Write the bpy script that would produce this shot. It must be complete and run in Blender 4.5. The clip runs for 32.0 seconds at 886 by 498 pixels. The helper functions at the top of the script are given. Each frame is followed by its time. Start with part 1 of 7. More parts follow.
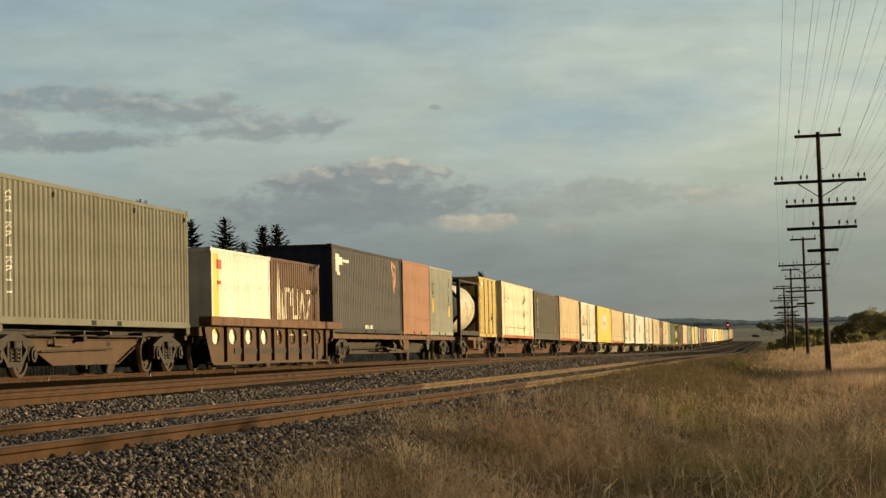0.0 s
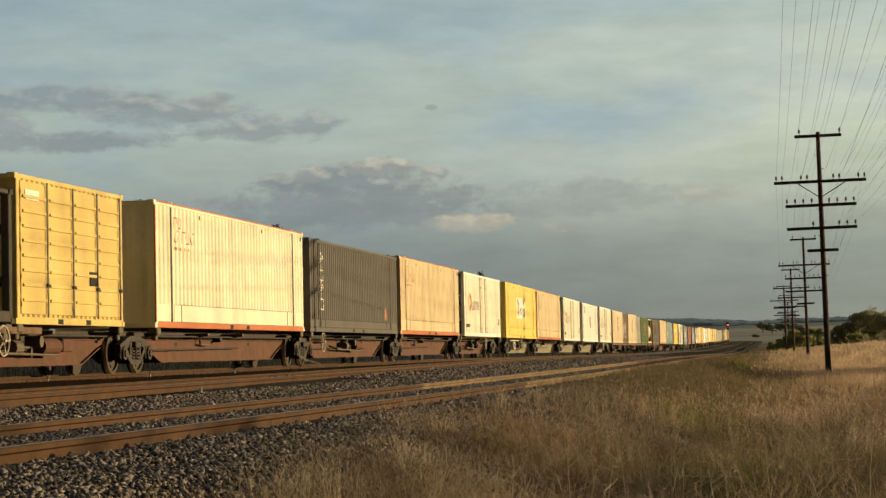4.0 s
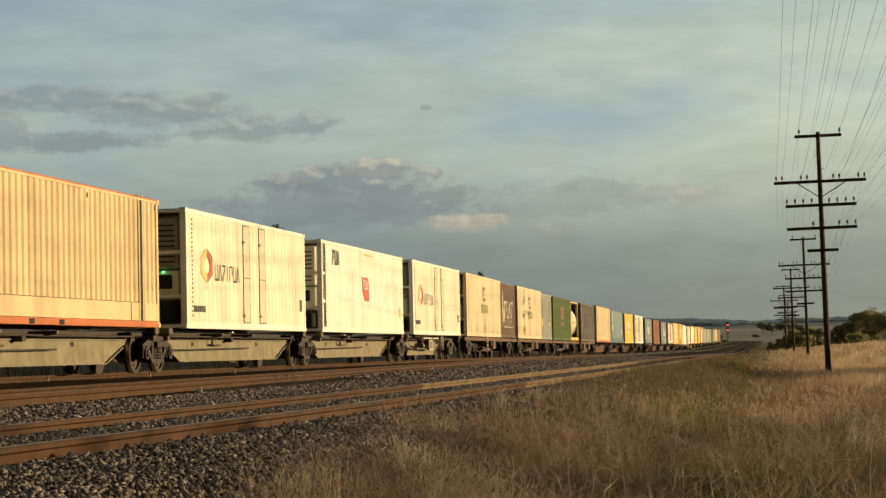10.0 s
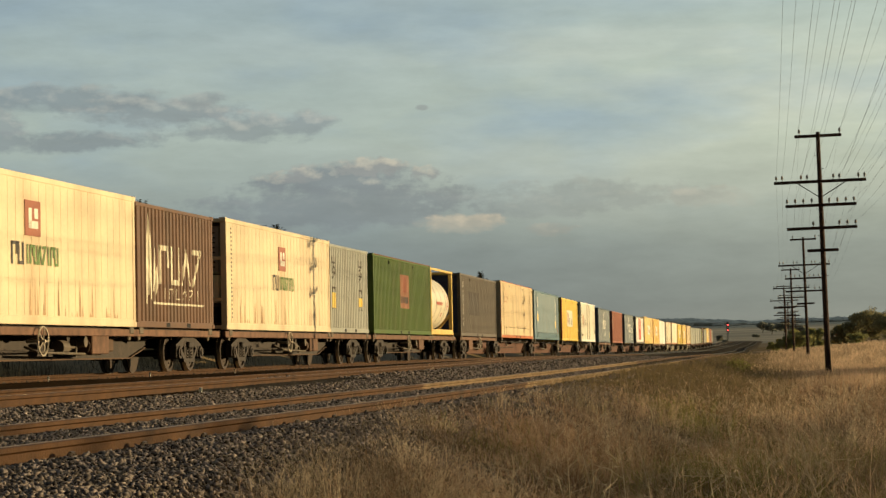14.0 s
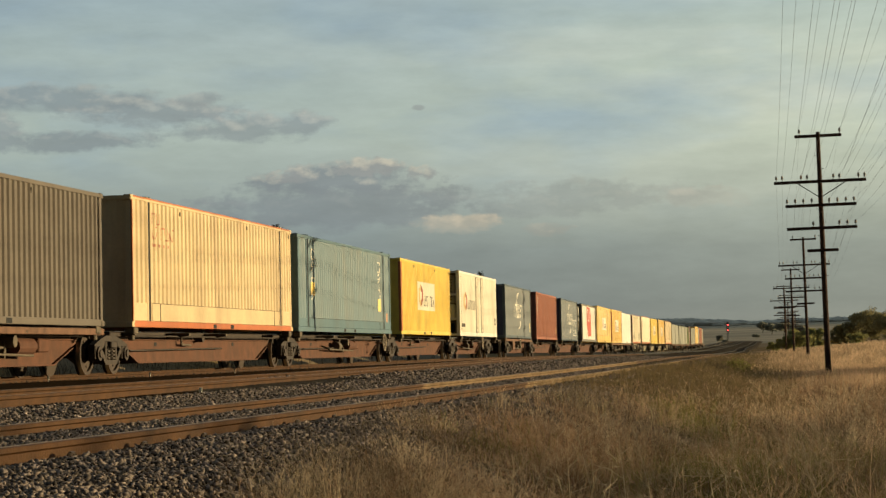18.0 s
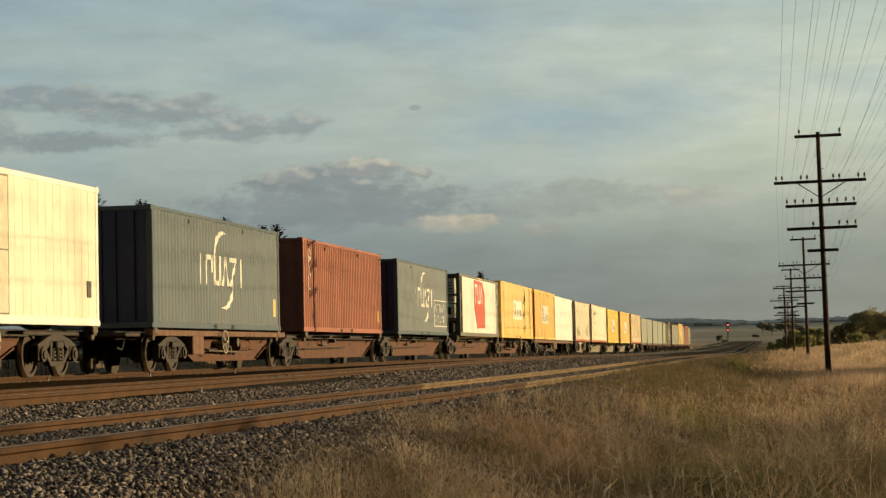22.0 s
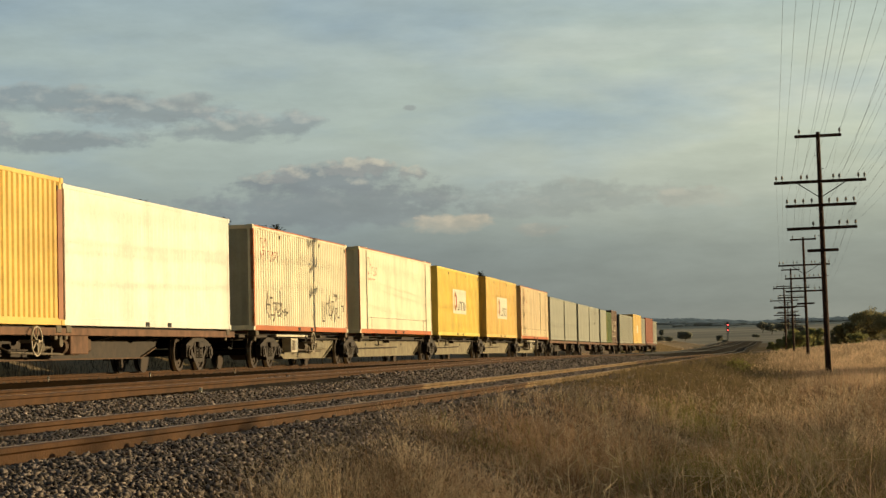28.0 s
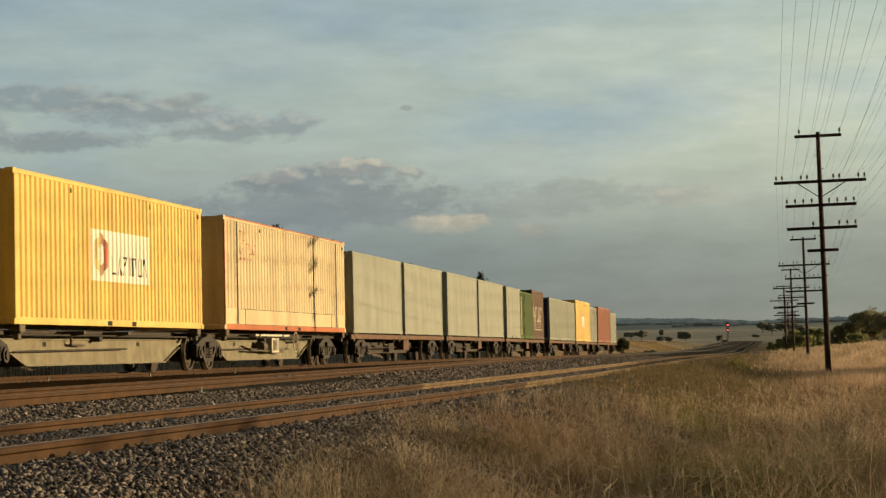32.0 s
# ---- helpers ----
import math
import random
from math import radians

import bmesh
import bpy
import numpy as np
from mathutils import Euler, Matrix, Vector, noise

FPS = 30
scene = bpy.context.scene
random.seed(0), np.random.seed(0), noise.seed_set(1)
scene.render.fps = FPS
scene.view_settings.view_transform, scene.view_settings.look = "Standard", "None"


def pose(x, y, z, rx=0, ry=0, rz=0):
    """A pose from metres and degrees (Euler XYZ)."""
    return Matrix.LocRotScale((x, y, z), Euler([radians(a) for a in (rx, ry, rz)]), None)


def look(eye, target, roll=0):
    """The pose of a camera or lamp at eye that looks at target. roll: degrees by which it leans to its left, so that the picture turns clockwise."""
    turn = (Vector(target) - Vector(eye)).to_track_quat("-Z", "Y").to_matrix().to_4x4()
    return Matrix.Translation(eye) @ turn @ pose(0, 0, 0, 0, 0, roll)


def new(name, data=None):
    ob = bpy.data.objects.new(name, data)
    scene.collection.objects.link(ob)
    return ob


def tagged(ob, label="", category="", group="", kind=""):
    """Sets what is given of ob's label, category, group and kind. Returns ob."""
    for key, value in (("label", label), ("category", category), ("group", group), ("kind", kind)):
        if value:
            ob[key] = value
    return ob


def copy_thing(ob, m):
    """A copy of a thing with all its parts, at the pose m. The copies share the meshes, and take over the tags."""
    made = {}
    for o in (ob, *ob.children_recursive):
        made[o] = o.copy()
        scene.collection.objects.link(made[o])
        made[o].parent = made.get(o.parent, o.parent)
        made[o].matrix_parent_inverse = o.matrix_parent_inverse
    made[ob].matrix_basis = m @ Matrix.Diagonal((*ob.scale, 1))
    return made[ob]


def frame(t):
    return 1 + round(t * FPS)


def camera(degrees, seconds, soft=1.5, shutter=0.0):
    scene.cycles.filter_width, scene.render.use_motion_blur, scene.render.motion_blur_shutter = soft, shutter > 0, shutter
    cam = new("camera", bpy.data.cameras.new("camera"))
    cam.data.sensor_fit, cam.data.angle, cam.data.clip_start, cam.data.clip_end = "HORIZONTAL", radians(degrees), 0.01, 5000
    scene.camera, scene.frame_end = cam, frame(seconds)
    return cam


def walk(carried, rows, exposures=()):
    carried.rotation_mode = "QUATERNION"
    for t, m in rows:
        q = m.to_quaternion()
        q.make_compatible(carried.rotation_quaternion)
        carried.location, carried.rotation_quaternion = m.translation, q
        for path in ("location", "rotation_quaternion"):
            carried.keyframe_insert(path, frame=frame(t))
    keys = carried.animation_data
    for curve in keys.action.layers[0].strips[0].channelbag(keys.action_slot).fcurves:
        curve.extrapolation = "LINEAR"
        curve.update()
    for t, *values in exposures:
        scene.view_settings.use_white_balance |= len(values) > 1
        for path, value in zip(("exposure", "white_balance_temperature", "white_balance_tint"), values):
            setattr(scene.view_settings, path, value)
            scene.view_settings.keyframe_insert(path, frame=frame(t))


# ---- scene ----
cam = camera(23.71, 32.0, soft=1.4)
EYE = Vector((0, 0, 0.337))
TILT = radians(2.7976)
VIEW = look(EYE, EYE + Vector((0, math.cos(TILT), math.sin(TILT))), -1.243)
walk(cam, [(0.0, VIEW), (32.0, VIEW)], [(0.0, 0.3), (32.0, 0.3)])

# ---- light ----
SUN_AZ = radians(74)      # clockwise from +Y
SUN_EL = radians(6.3)
world = bpy.data.worlds.new("evening_sky")
scene.world = world
world.use_nodes = True
wn = world.node_tree.nodes
sky = wn.new("ShaderNodeTexSky")
sky.sky_type, sky.sun_disc = "NISHITA", False
sky.sun_elevation, sky.sun_rotation = SUN_EL, SUN_AZ
sky.air_density, sky.dust_density = 1.3, 2.0
world.node_tree.links.new(sky.outputs[0], wn["Background"].inputs[0])
wn["Background"].inputs[1].default_value = 0.034
sun = new("sun", bpy.data.lights.new("sun", "SUN"))
sun.data.energy, sun.data.angle, sun.data.color = 5.0, radians(0.5), (1.0, 0.77, 0.41)
sun_way = Vector((math.sin(SUN_AZ) * math.cos(SUN_EL), math.cos(SUN_AZ) * math.cos(SUN_EL), math.sin(SUN_EL)))
sun.matrix_world = look(sun_way * 100, (0, 0, 0))

# ---- materials ----


def mat(name, rgb, rough=0.6, metal=0.0, vary=0.25, grain=3.0, bump=0.0, bump_scale=40.0, second=None, streak=0.0, island=0.0, spec=0.4):
    """Paint, steel, wood, stone: two scales of mottling, optional second colour in patches, vertical streaks, fine relief."""
    m = bpy.data.materials.new(name)
    m.use_nodes = True
    n, l = m.node_tree.nodes, m.node_tree.links
    p = n["Principled BSDF"]
    tc = n.new("ShaderNodeTexCoord")
    big = n.new("ShaderNodeTexNoise")
    big.inputs["Scale"].default_value, big.inputs["Detail"].default_value = grain, 6
    l.new(tc.outputs["Object"], big.inputs["Vector"])
    fine = n.new("ShaderNodeTexNoise")
    fine.inputs["Scale"].default_value, fine.inputs["Detail"].default_value = grain * 11, 4
    l.new(tc.outputs["Object"], fine.inputs["Vector"])
    add = n.new("ShaderNodeMath")
    add.operation = "MULTIPLY_ADD"
    add.inputs[1].default_value = 0.5
    l.new(fine.outputs["Fac"], add.inputs[0])
    l.new(big.outputs["Fac"], add.inputs[2])
    ramp = n.new("ShaderNodeMapRange")
    ramp.inputs["From Min"].default_value, ramp.inputs["From Max"].default_value = 0.5, 1.0
    ramp.inputs["To Min"].default_value, ramp.inputs["To Max"].default_value = 1 - vary, 1 + vary * 0.6
    l.new(add.outputs[0], ramp.inputs["Value"])
    value = ramp.outputs[0]
    if island:
        geo = n.new("ShaderNodeNewGeometry")
        ir = n.new("ShaderNodeMapRange")
        ir.inputs["To Min"].default_value, ir.inputs["To Max"].default_value = 1 - island, 1 + island
        l.new(geo.outputs["Random Per Island"], ir.inputs["Value"])
        mu = n.new("ShaderNodeMath")
        mu.operation = "MULTIPLY"
        l.new(value, mu.inputs[0])
        l.new(ir.outputs[0], mu.inputs[1])
        value = mu.outputs[0]
    col = n.new("ShaderNodeMix")
    col.data_type = "RGBA"
    col.inputs["A"].default_value = (*rgb, 1)
    col.inputs["B"].default_value = (*(second or rgb), 1)
    if second:
        pick = n.new("ShaderNodeTexNoise")
        pick.inputs["Scale"].default_value, pick.inputs["Detail"].default_value = grain * 0.7, 8
        mp = n.new("ShaderNodeMapping")
        mp.inputs["Location"].default_value = (3.1, 7.7, 1.3)
        mp.inputs["Scale"].default_value = (1, 1, 0.22 if streak else 1)
        l.new(tc.outputs["Object"], mp.inputs["Vector"])
        l.new(mp.outputs[0], pick.inputs["Vector"])
        pr = n.new("ShaderNodeMapRange")
        pr.inputs["From Min"].default_value, pr.inputs["From Max"].default_value = 0.46, 0.74
        pr.inputs["To Max"].default_value = max(streak, 0.85) if not streak else streak
        l.new(pick.outputs["Fac"], pr.inputs["Value"])
        l.new(pr.outputs[0], col.inputs["Factor"])
    else:
        col.inputs["Factor"].default_value = 0
    mul = n.new("ShaderNodeVectorMath")
    mul.operation = "SCALE"
    l.new(col.outputs["Result"], mul.inputs[0])
    l.new(value, mul.inputs["Scale"])
    l.new(mul.outputs[0], p.inputs["Base Color"])
    p.inputs["Roughness"].default_value, p.inputs["Metallic"].default_value = rough, metal
    p.inputs["Specular IOR Level"].default_value = spec
    if bump:
        bt = n.new("ShaderNodeTexNoise")
        bt.inputs["Scale"].default_value, bt.inputs["Detail"].default_value = bump_scale, 5
        l.new(tc.outputs["Object"], bt.inputs["Vector"])
        b = n.new("ShaderNodeBump")
        b.inputs["Strength"].default_value, b.inputs["Distance"].default_value = bump, 0.02
        l.new(bt.outputs["Fac"], b.inputs["Height"])
        l.new(b.outputs[0], p.inputs["Normal"])
    return m


PAINTS = {}


def paint(name, rgb, dirt=(0.20, 0.14, 0.09), amount=0.35, rough=0.45, spec=0.2):
    """Weathered container paint, made once a colour."""
    if name not in PAINTS:
        PAINTS[name] = mat(name + "_paint", rgb, rough, 0, 0.16, 1.3, 0.08, 30, dirt, amount, 0, spec)
    return PAINTS[name]


RUST = mat("rusty_steel", (0.17, 0.075, 0.035), 0.85, 0.2, 0.4, 5, 0.3, 60, (0.10, 0.05, 0.03))
RAIL_SIDE = mat("rail_rust", (0.070, 0.031, 0.010), 0.7, 0.0, 0.4, 4, 0.2, 50, (0.038, 0.018, 0.008), 0, 0, 0.15)
DUSTRAIL = mat("dusty_rail", (0.195, 0.135, 0.08), 0.8, 0.0, 0.35, 2.5, 0.2, 50, (0.11, 0.06, 0.026), 0, 0, 0.1)
RAIL_TOP = mat("worn_rail_head", (0.42, 0.29, 0.165), 0.6, 0.0, 0.2, 6)
# grime of the bogies; also darkens wagon parts that lie in shade
GRIME_AND_SHADE = mat("bogie_grime_and_shade", (0.030, 0.020, 0.015), 0.7, 0.1, 0.45, 5, 0.3, 40, (0.054, 0.036, 0.026))
WHEEL = mat("wheel_steel", (0.05, 0.034, 0.026), 0.55, 0.4, 0.3, 6)
TREAD = mat("polished_tread", (0.55, 0.50, 0.44), 0.3, 0.9, 0.1, 6)
DUSTSTEEL = mat("dusty_steel", (0.125, 0.098, 0.07), 0.75, 0.1, 0.35, 5, 0.2, 40, (0.08, 0.06, 0.045))
# black of hoses and boards; also painted shade in gaps and openings
DARK = mat("black_and_gap_shade", (0.02, 0.02, 0.022), 0.9, 0, 0.2, 5)
STONE = mat("ballast_stone", (0.186, 0.152, 0.135), 0.8, 0, 0.3, 9, 0.2, 60, (0.084, 0.068, 0.06), 0, 0.8, 0.15)
BALLAST = mat("ballast_bed", (0.10, 0.085, 0.07), 1.0, 0, 0.7, 9, 1.0, 26, (0.045, 0.038, 0.031), 0, 0, 0.0)
BEDRUST = mat("rust_stained_bed", (0.044, 0.030, 0.019), 1.0, 0, 0.6, 9, 1.0, 26, (0.024, 0.018, 0.012), 0, 0, 0.0)
WOOD = mat("creosoted_wood", (0.065, 0.035, 0.026), 0.9, 0, 0.35, 4, 0.4, 30, (0.10, 0.06, 0.045))
SLEEPER = mat("weathered_sleeper", (0.085, 0.062, 0.045), 0.95, 0, 0.3, 6, 0.4, 40)
PORCELAIN = mat("insulator_glaze", (0.30, 0.27, 0.24), 0.2, 0, 0.2, 9)
WIRE = mat("weathered_wire", (0.13, 0.13, 0.13), 0.6, 0.5, 0.1, 5)

LED = bpy.data.materials.new("green_status_lamp")
LED.use_nodes = True
LED.node_tree.nodes["Principled BSDF"].inputs["Emission Color"].default_value = (0.1, 1.0, 0.3, 1)
LED.node_tree.nodes["Principled BSDF"].inputs["Emission Strength"].default_value = 2.5

# ---- building helpers ----


def part(name, bm, material, parent, label="", at=None, smooth=False):
    me = bpy.data.meshes.new(name)
    bm.to_mesh(me)
    bm.free()
    return part_of(name, me, material, parent, label, at, smooth)


def part_of(name, me, material, parent, label="", at=None, smooth=False):
    mats = material if isinstance(material, (list, tuple)) else [material]
    for m in mats:
        if len(me.materials) < len(mats):
            me.materials.append(m)
    if smooth:
        me.shade_smooth()
    ob = new(name, me)
    ob.parent = parent
    if at is not None:
        ob.matrix_basis = at
    if label:
        ob["label"] = label
    return ob


def box(bm, x0, x1, y0, y1, z0, z1, bev=0.0, mi=0):
    r = bmesh.ops.create_cube(bm, size=1)["verts"]
    for v in r:
        v.co = Vector(((x0 + x1) / 2 + v.co.x * (x1 - x0), (y0 + y1) / 2 + v.co.y * (y1 - y0), (z0 + z1) / 2 + v.co.z * (z1 - z0)))
    faces = set(f for v in r for f in v.link_faces)
    for f in faces:
        f.material_index = mi
    if bev:
        edges = list(set(e for v in r for e in v.link_edges))
        bmesh.ops.bevel(bm, geom=edges, offset=bev, segments=1, affect="EDGES")
    return bm


def boxes(*dims, bev=0.0):
    bm = bmesh.new()
    for d in dims:
        box(bm, *d, bev=bev)
    return bm


def tube(bm, a, b, r0, r1=None, n=10, mi=0):
    a, b = Vector(a), Vector(b)
    d = b - a
    res = bmesh.ops.create_cone(bm, cap_ends=True, segments=n, radius1=r0, radius2=r0 if r1 is None else r1, depth=d.length)
    m = Matrix.Translation((a + b) / 2) @ d.to_track_quat("Z", "Y").to_matrix().to_4x4()
    bmesh.ops.transform(bm, matrix=m, verts=res["verts"])
    for f in set(f for v in res["verts"] for f in v.link_faces):
        f.material_index = mi
    return bm


def tubes(*spec, n=10):
    bm = bmesh.new()
    for s in spec:
        tube(bm, *s, n=n)
    return bm


def slab(bm, outline, y0, y1):
    """A plate with the given outline in x, z and thickness from y0 to y1."""
    a = [bm.verts.new((x, y0, z)) for x, z in outline]
    b = [bm.verts.new((x, y1, z)) for x, z in outline]
    bm.faces.new(a)
    bm.faces.new(b[::-1])
    k = len(a)
    for i in range(k):
        bm.faces.new((a[i], b[i], b[(i + 1) % k], a[(i + 1) % k]))
    bmesh.ops.recalc_face_normals(bm, faces=bm.faces[:])
    return bm


def thing(name, at, label, category, group="", kind=""):
    ob = new(name)
    ob.empty_display_size = 0.3
    ob.matrix_basis = at
    return tagged(ob, label, category, group, kind)


def raw(name, verts, faces, material, parent=None, label=""):
    me = bpy.data.meshes.new(name)
    me.from_pydata(verts, [], faces)
    me.materials.append(material)
    ob = new(name, me)
    ob.parent = parent
    if label:
        ob["label"] = label
    return ob


# ---- the line of the railway ----
STEP = 2.0
GRID = np.arange(-60, 1500, STEP)
BEND = np.interp(GRID, [0, 80, 180, 320, 500, 800], [-0.901, -0.190, 0.1305, -0.054, 0.036, -0.0806]) * 1e-3
TURN = np.concatenate([[0], np.cumsum(BEND[1:] + BEND[:-1])])
I0 = int(np.argmin(abs(GRID)))
HEAD = radians(11.396) + TURN - TURN[I0]
MID = (HEAD[1:] + HEAD[:-1]) / 2
LX = np.concatenate([[0], np.cumsum(np.sin(MID) * STEP)])
LY = np.concatenate([[0], np.cumsum(np.cos(MID) * STEP)])
LX += -16.805 * math.cos(radians(11.396)) - LX[I0]
LY += 16.805 * math.sin(radians(11.396)) - LY[I0]


def rail_z(s):
    return np.interp(s, [0, 100, 200, 350, 550, 711, 790, 1400], [0, 0.0185, -0.205, -0.292, 0.589, 1.95, 2.0, 2.0])


def on_line(s, off=0.0, z=0.0):
    """The point at s metres along the main line, off metres to its near side, z above its rails."""
    th = np.interp(s, GRID, HEAD)
    return Vector((np.interp(s, GRID, LX) + off * math.cos(th), np.interp(s, GRID, LY) - off * math.sin(th), float(rail_z(s)) + z))


def gone(t):
    """How far the train has come at t seconds."""
    return 16.059 * t + 0.02415 * ((t - 16) ** 2 - 256) / 2


def riding(s, half, z=0.0):
    """The pose of a thing that rides on two bogies half metres before and behind s."""
    a, b = on_line(s - half, 0, z), on_line(s + half, 0, z)
    d = (b - a).normalized()
    turn = Matrix((d, Vector((0, 0, 1)).cross(d).normalized(), d.cross(Vector((0, 0, 1)).cross(d).normalized()))).transposed().to_4x4()
    return Matrix.Translation((a + b) / 2) @ turn


TRAIN = []   # (thing, place of its wagon, half of the wagon's bogie distance, offset along the wagon, height)
WHEELSETS = {-1: [], 1: []}

# ---- containers ----
HW = 1.235          # half the width of a box
DECK = 1.05         # height of the wagon decks over the rails


FOLDS = ((0, 0.50, 0.64, 0.84, 0.98), (0, 0.36, 0.50, 0.86, 1.0))     # narrow grooves; even trapezoids


def wave(x, x0, pitch, depth, fold=0):
    """How deep a corrugated wall stands back at x."""
    u = ((x - x0) / pitch) % 1.0
    return depth * float(np.interp(u, (*FOLDS[fold], 1.001), [0, 0, 1, 1, 0, 0]))


def fold_lines(x0, x1, start, pitch, fold):
    """Where the folds of a wall lie between x0 and x1."""
    xs = []
    k = math.floor((x0 - start) / pitch)
    while start + k * pitch < x1:
        xs += [x for u in FOLDS[fold] for x in (start + (k + u) * pitch,) if x0 < x < x1]
        k += 1
    return xs


def corrugated(bm, x0, x1, z0, z1, y, side, start, pitch, depth, fold=0):
    """A folded sheet from x0 to x1; side -1 faces the near side. start anchors the folds."""
    xs = sorted({x0, x1, *fold_lines(x0, x1, start, pitch, fold)})
    lo = [bm.verts.new((x, y - side * wave(x, start, pitch, depth, fold), z0)) for x in xs]
    hi = [bm.verts.new((x, y - side * wave(x, start, pitch, depth, fold), z1)) for x in xs]
    for i in range(len(xs) - 1):
        q = (lo[i], lo[i + 1], hi[i + 1], hi[i])
        bm.faces.new(q if side < 0 else q[::-1])
    return bm


def ends_of(L, H, ob, M, T, door_low, flat):
    """End walls: a plain folded one, and one with doors, hinges and locking bars."""
    for sx, door in ((-1, door_low), (1, not door_low)):
        x = sx * (L / 2 - 0.06)
        if not door:
            bm = bmesh.new()
            ys = np.linspace(-HW + 0.12, HW - 0.12, 19)
            lo = [bm.verts.new((x + sx * (0.03 if (i // 2) % 2 else -0.01), y, 0.12)) for i, y in enumerate(ys)]
            hi = [bm.verts.new((v.co.x, v.co.y, H - 0.1)) for v in lo]
            for i in range(18):
                bm.faces.new((lo[i], lo[i + 1], hi[i + 1], hi[i]))
            part("end_wall", bm, M, ob)
        else:
            for sy in (-1, 1):
                a, b = sorted((sy * 0.012, sy * (HW - 0.1)))
                d = part("door", boxes((x - 0.03, x + 0.03, a, b, 0.14, H - 0.12), bev=0.01), M, ob)
                xo = x + sx * 0.06
                for yb in (0.35, 0.8):
                    part("locking_bar", tubes(((xo, sy * yb, 0.16), (xo, sy * yb, H - 0.14), 0.02), n=6), T, d)
                for z in (0.4, 1.0, 1.6, H - 0.5):
                    ya, yb = sorted((sy * (HW - 0.16), sy * (HW - 0.06)))
                    part("hinge", boxes((x - 0.05, x + 0.05, ya, yb, z, z + 0.1)), T, d)


def castings(L, H, ob, M, at=None):
    xs = at or (-L / 2, L / 2)
    for x in xs:
        for sy in (-1, 1):
            for z in (0.0, H - 0.118):
                bm = boxes((x - 0.09, x + 0.09, sy * (HW - 0.08) - 0.086, sy * (HW - 0.08) + 0.086, z, z + 0.118), bev=0.012)
                part("corner_casting", bm, M, ob)


def steel_box(L, H, M, T, label, pitch=0.278, depth=0.038, door_low=False, inset=0.0, band=0.0, bottom=None, name="shipping_container", group="containers on the train", top=None, pockets=True, end=None):
    """A folded-steel box on four posts. inset: distance of the lifting posts of a long box from its ends; band: height of its flat lower panel."""
    ob = thing(name, Matrix(), label, "shipping container", group)
    bottom, top = bottom or M, top or M
    # tone of the seams, and of the strips painted as shade in post gaps
    gap = STRAW if M in (YELLOW, OCHRE) else DARK
    fold = 1 if M in (BLUEGREY, TEAL, REDBROWN, WARMGREY, DIMGREY, GREYGREEN, GREEN) else 0
    for sy, nm in ((-1, "side_wall"), (1, "side_wall")):
        start = -L / 2 + 0.12
        bm = bmesh.new()
        cuts = [start] + ([-L / 2 + inset, L / 2 - inset] if inset else []) + [L / 2 - 0.12]
        for i in range(len(cuts) - 1):
            a, b = cuts[i] + (0.15 if i else 0), cuts[i + 1] - (0.15 if i < len(cuts) - 2 else 0)
            corrugated(bm, a, b, 0.14 + band, H - 0.1, sy * (HW - 0.012), sy, start, pitch, depth, fold)
        part("side_wall", bm, M, ob)
        if band:
            for i in range(len(cuts) - 1):
                a, b = cuts[i] + (0.2 if i else 0), cuts[i + 1] - (0.2 if i < len(cuts) - 2 else 0)
                part("lower_panel", boxes(*sorted_y(a, b, sy, HW - 0.05, HW - 0.004, 0.15, 0.14 + band), bev=0.008), M, ob)
            if sy < 0 and inset:
                a, b = cuts[1] + 0.2, cuts[2] - 0.2
                part("panel_seam", boxes((a, b, -HW - 0.002, -HW + 0.03, 0.14 + band, 0.149 + band)), gap, ob, "dark seam above the lower panel")
                for x in (a + 0.6, b - 0.6):
                    part("panel_seam", boxes((x - 0.02, x + 0.02, -HW - 0.002, -HW + 0.03, 0.15, 0.14 + band)), gap, ob, "dark seam in the lower panel")
        bm = boxes(*sorted_y(-L / 2 + 0.1, L / 2 - 0.1, sy, HW - 0.09, HW - 0.002, 0.0, 0.145), bev=0.01)
        part("bottom_rail", bm, bottom, ob)
        if pockets and sy < 0:
            for x in (-0.95, 0.75):
                # solid block, its black standing in for the shade of the pocket
                part("fork_pocket_shade", boxes((x, x + 0.3, -HW - 0.003, -HW + 0.03, 0.015, 0.12)), DARK, ob, "black block for the shade in a fork pocket")
        part("top_rail", boxes(*sorted_y(-L / 2 + 0.1, L / 2 - 0.1, sy, HW - 0.06, HW - 0.002, H - 0.1, H - 0.012), bev=0.008), M, ob)
        if top is not M:
            part("rim", boxes(*sorted_y(-L / 2 + 0.1, L / 2 - 0.1, sy, HW - 0.05, HW + 0.001, H - 0.045, H - 0.008), bev=0.004), top, ob, "thin coloured upper rim")
        for x in [-L / 2 + 0.075, L / 2 - 0.075]:
            part("corner_post", boxes(*sorted_y(x - 0.075, x + 0.075, sy, HW - 0.16, HW, 0.1, H - 0.1), bev=0.012), M, ob)
            if inset and bottom is not M and x < 0:
                part("post_edge", boxes(*sorted_y(x - 0.078, x - 0.03, sy, HW - 0.03, HW + 0.003, 0.14, H - 0.1)), bottom, ob, "rusty red edge of the corner post")
        if inset:
            for x in (-L / 2 + inset, L / 2 - inset):
                part("lifting_post", boxes(*sorted_y(x - 0.17, x - 0.085, sy, HW - 0.16, HW - 0.004, 0.0, H + 0.02), *sorted_y(x + 0.085, x + 0.17, sy, HW - 0.12, HW - 0.006, 0.0, H + 0.02), bev=0.006), M, ob)
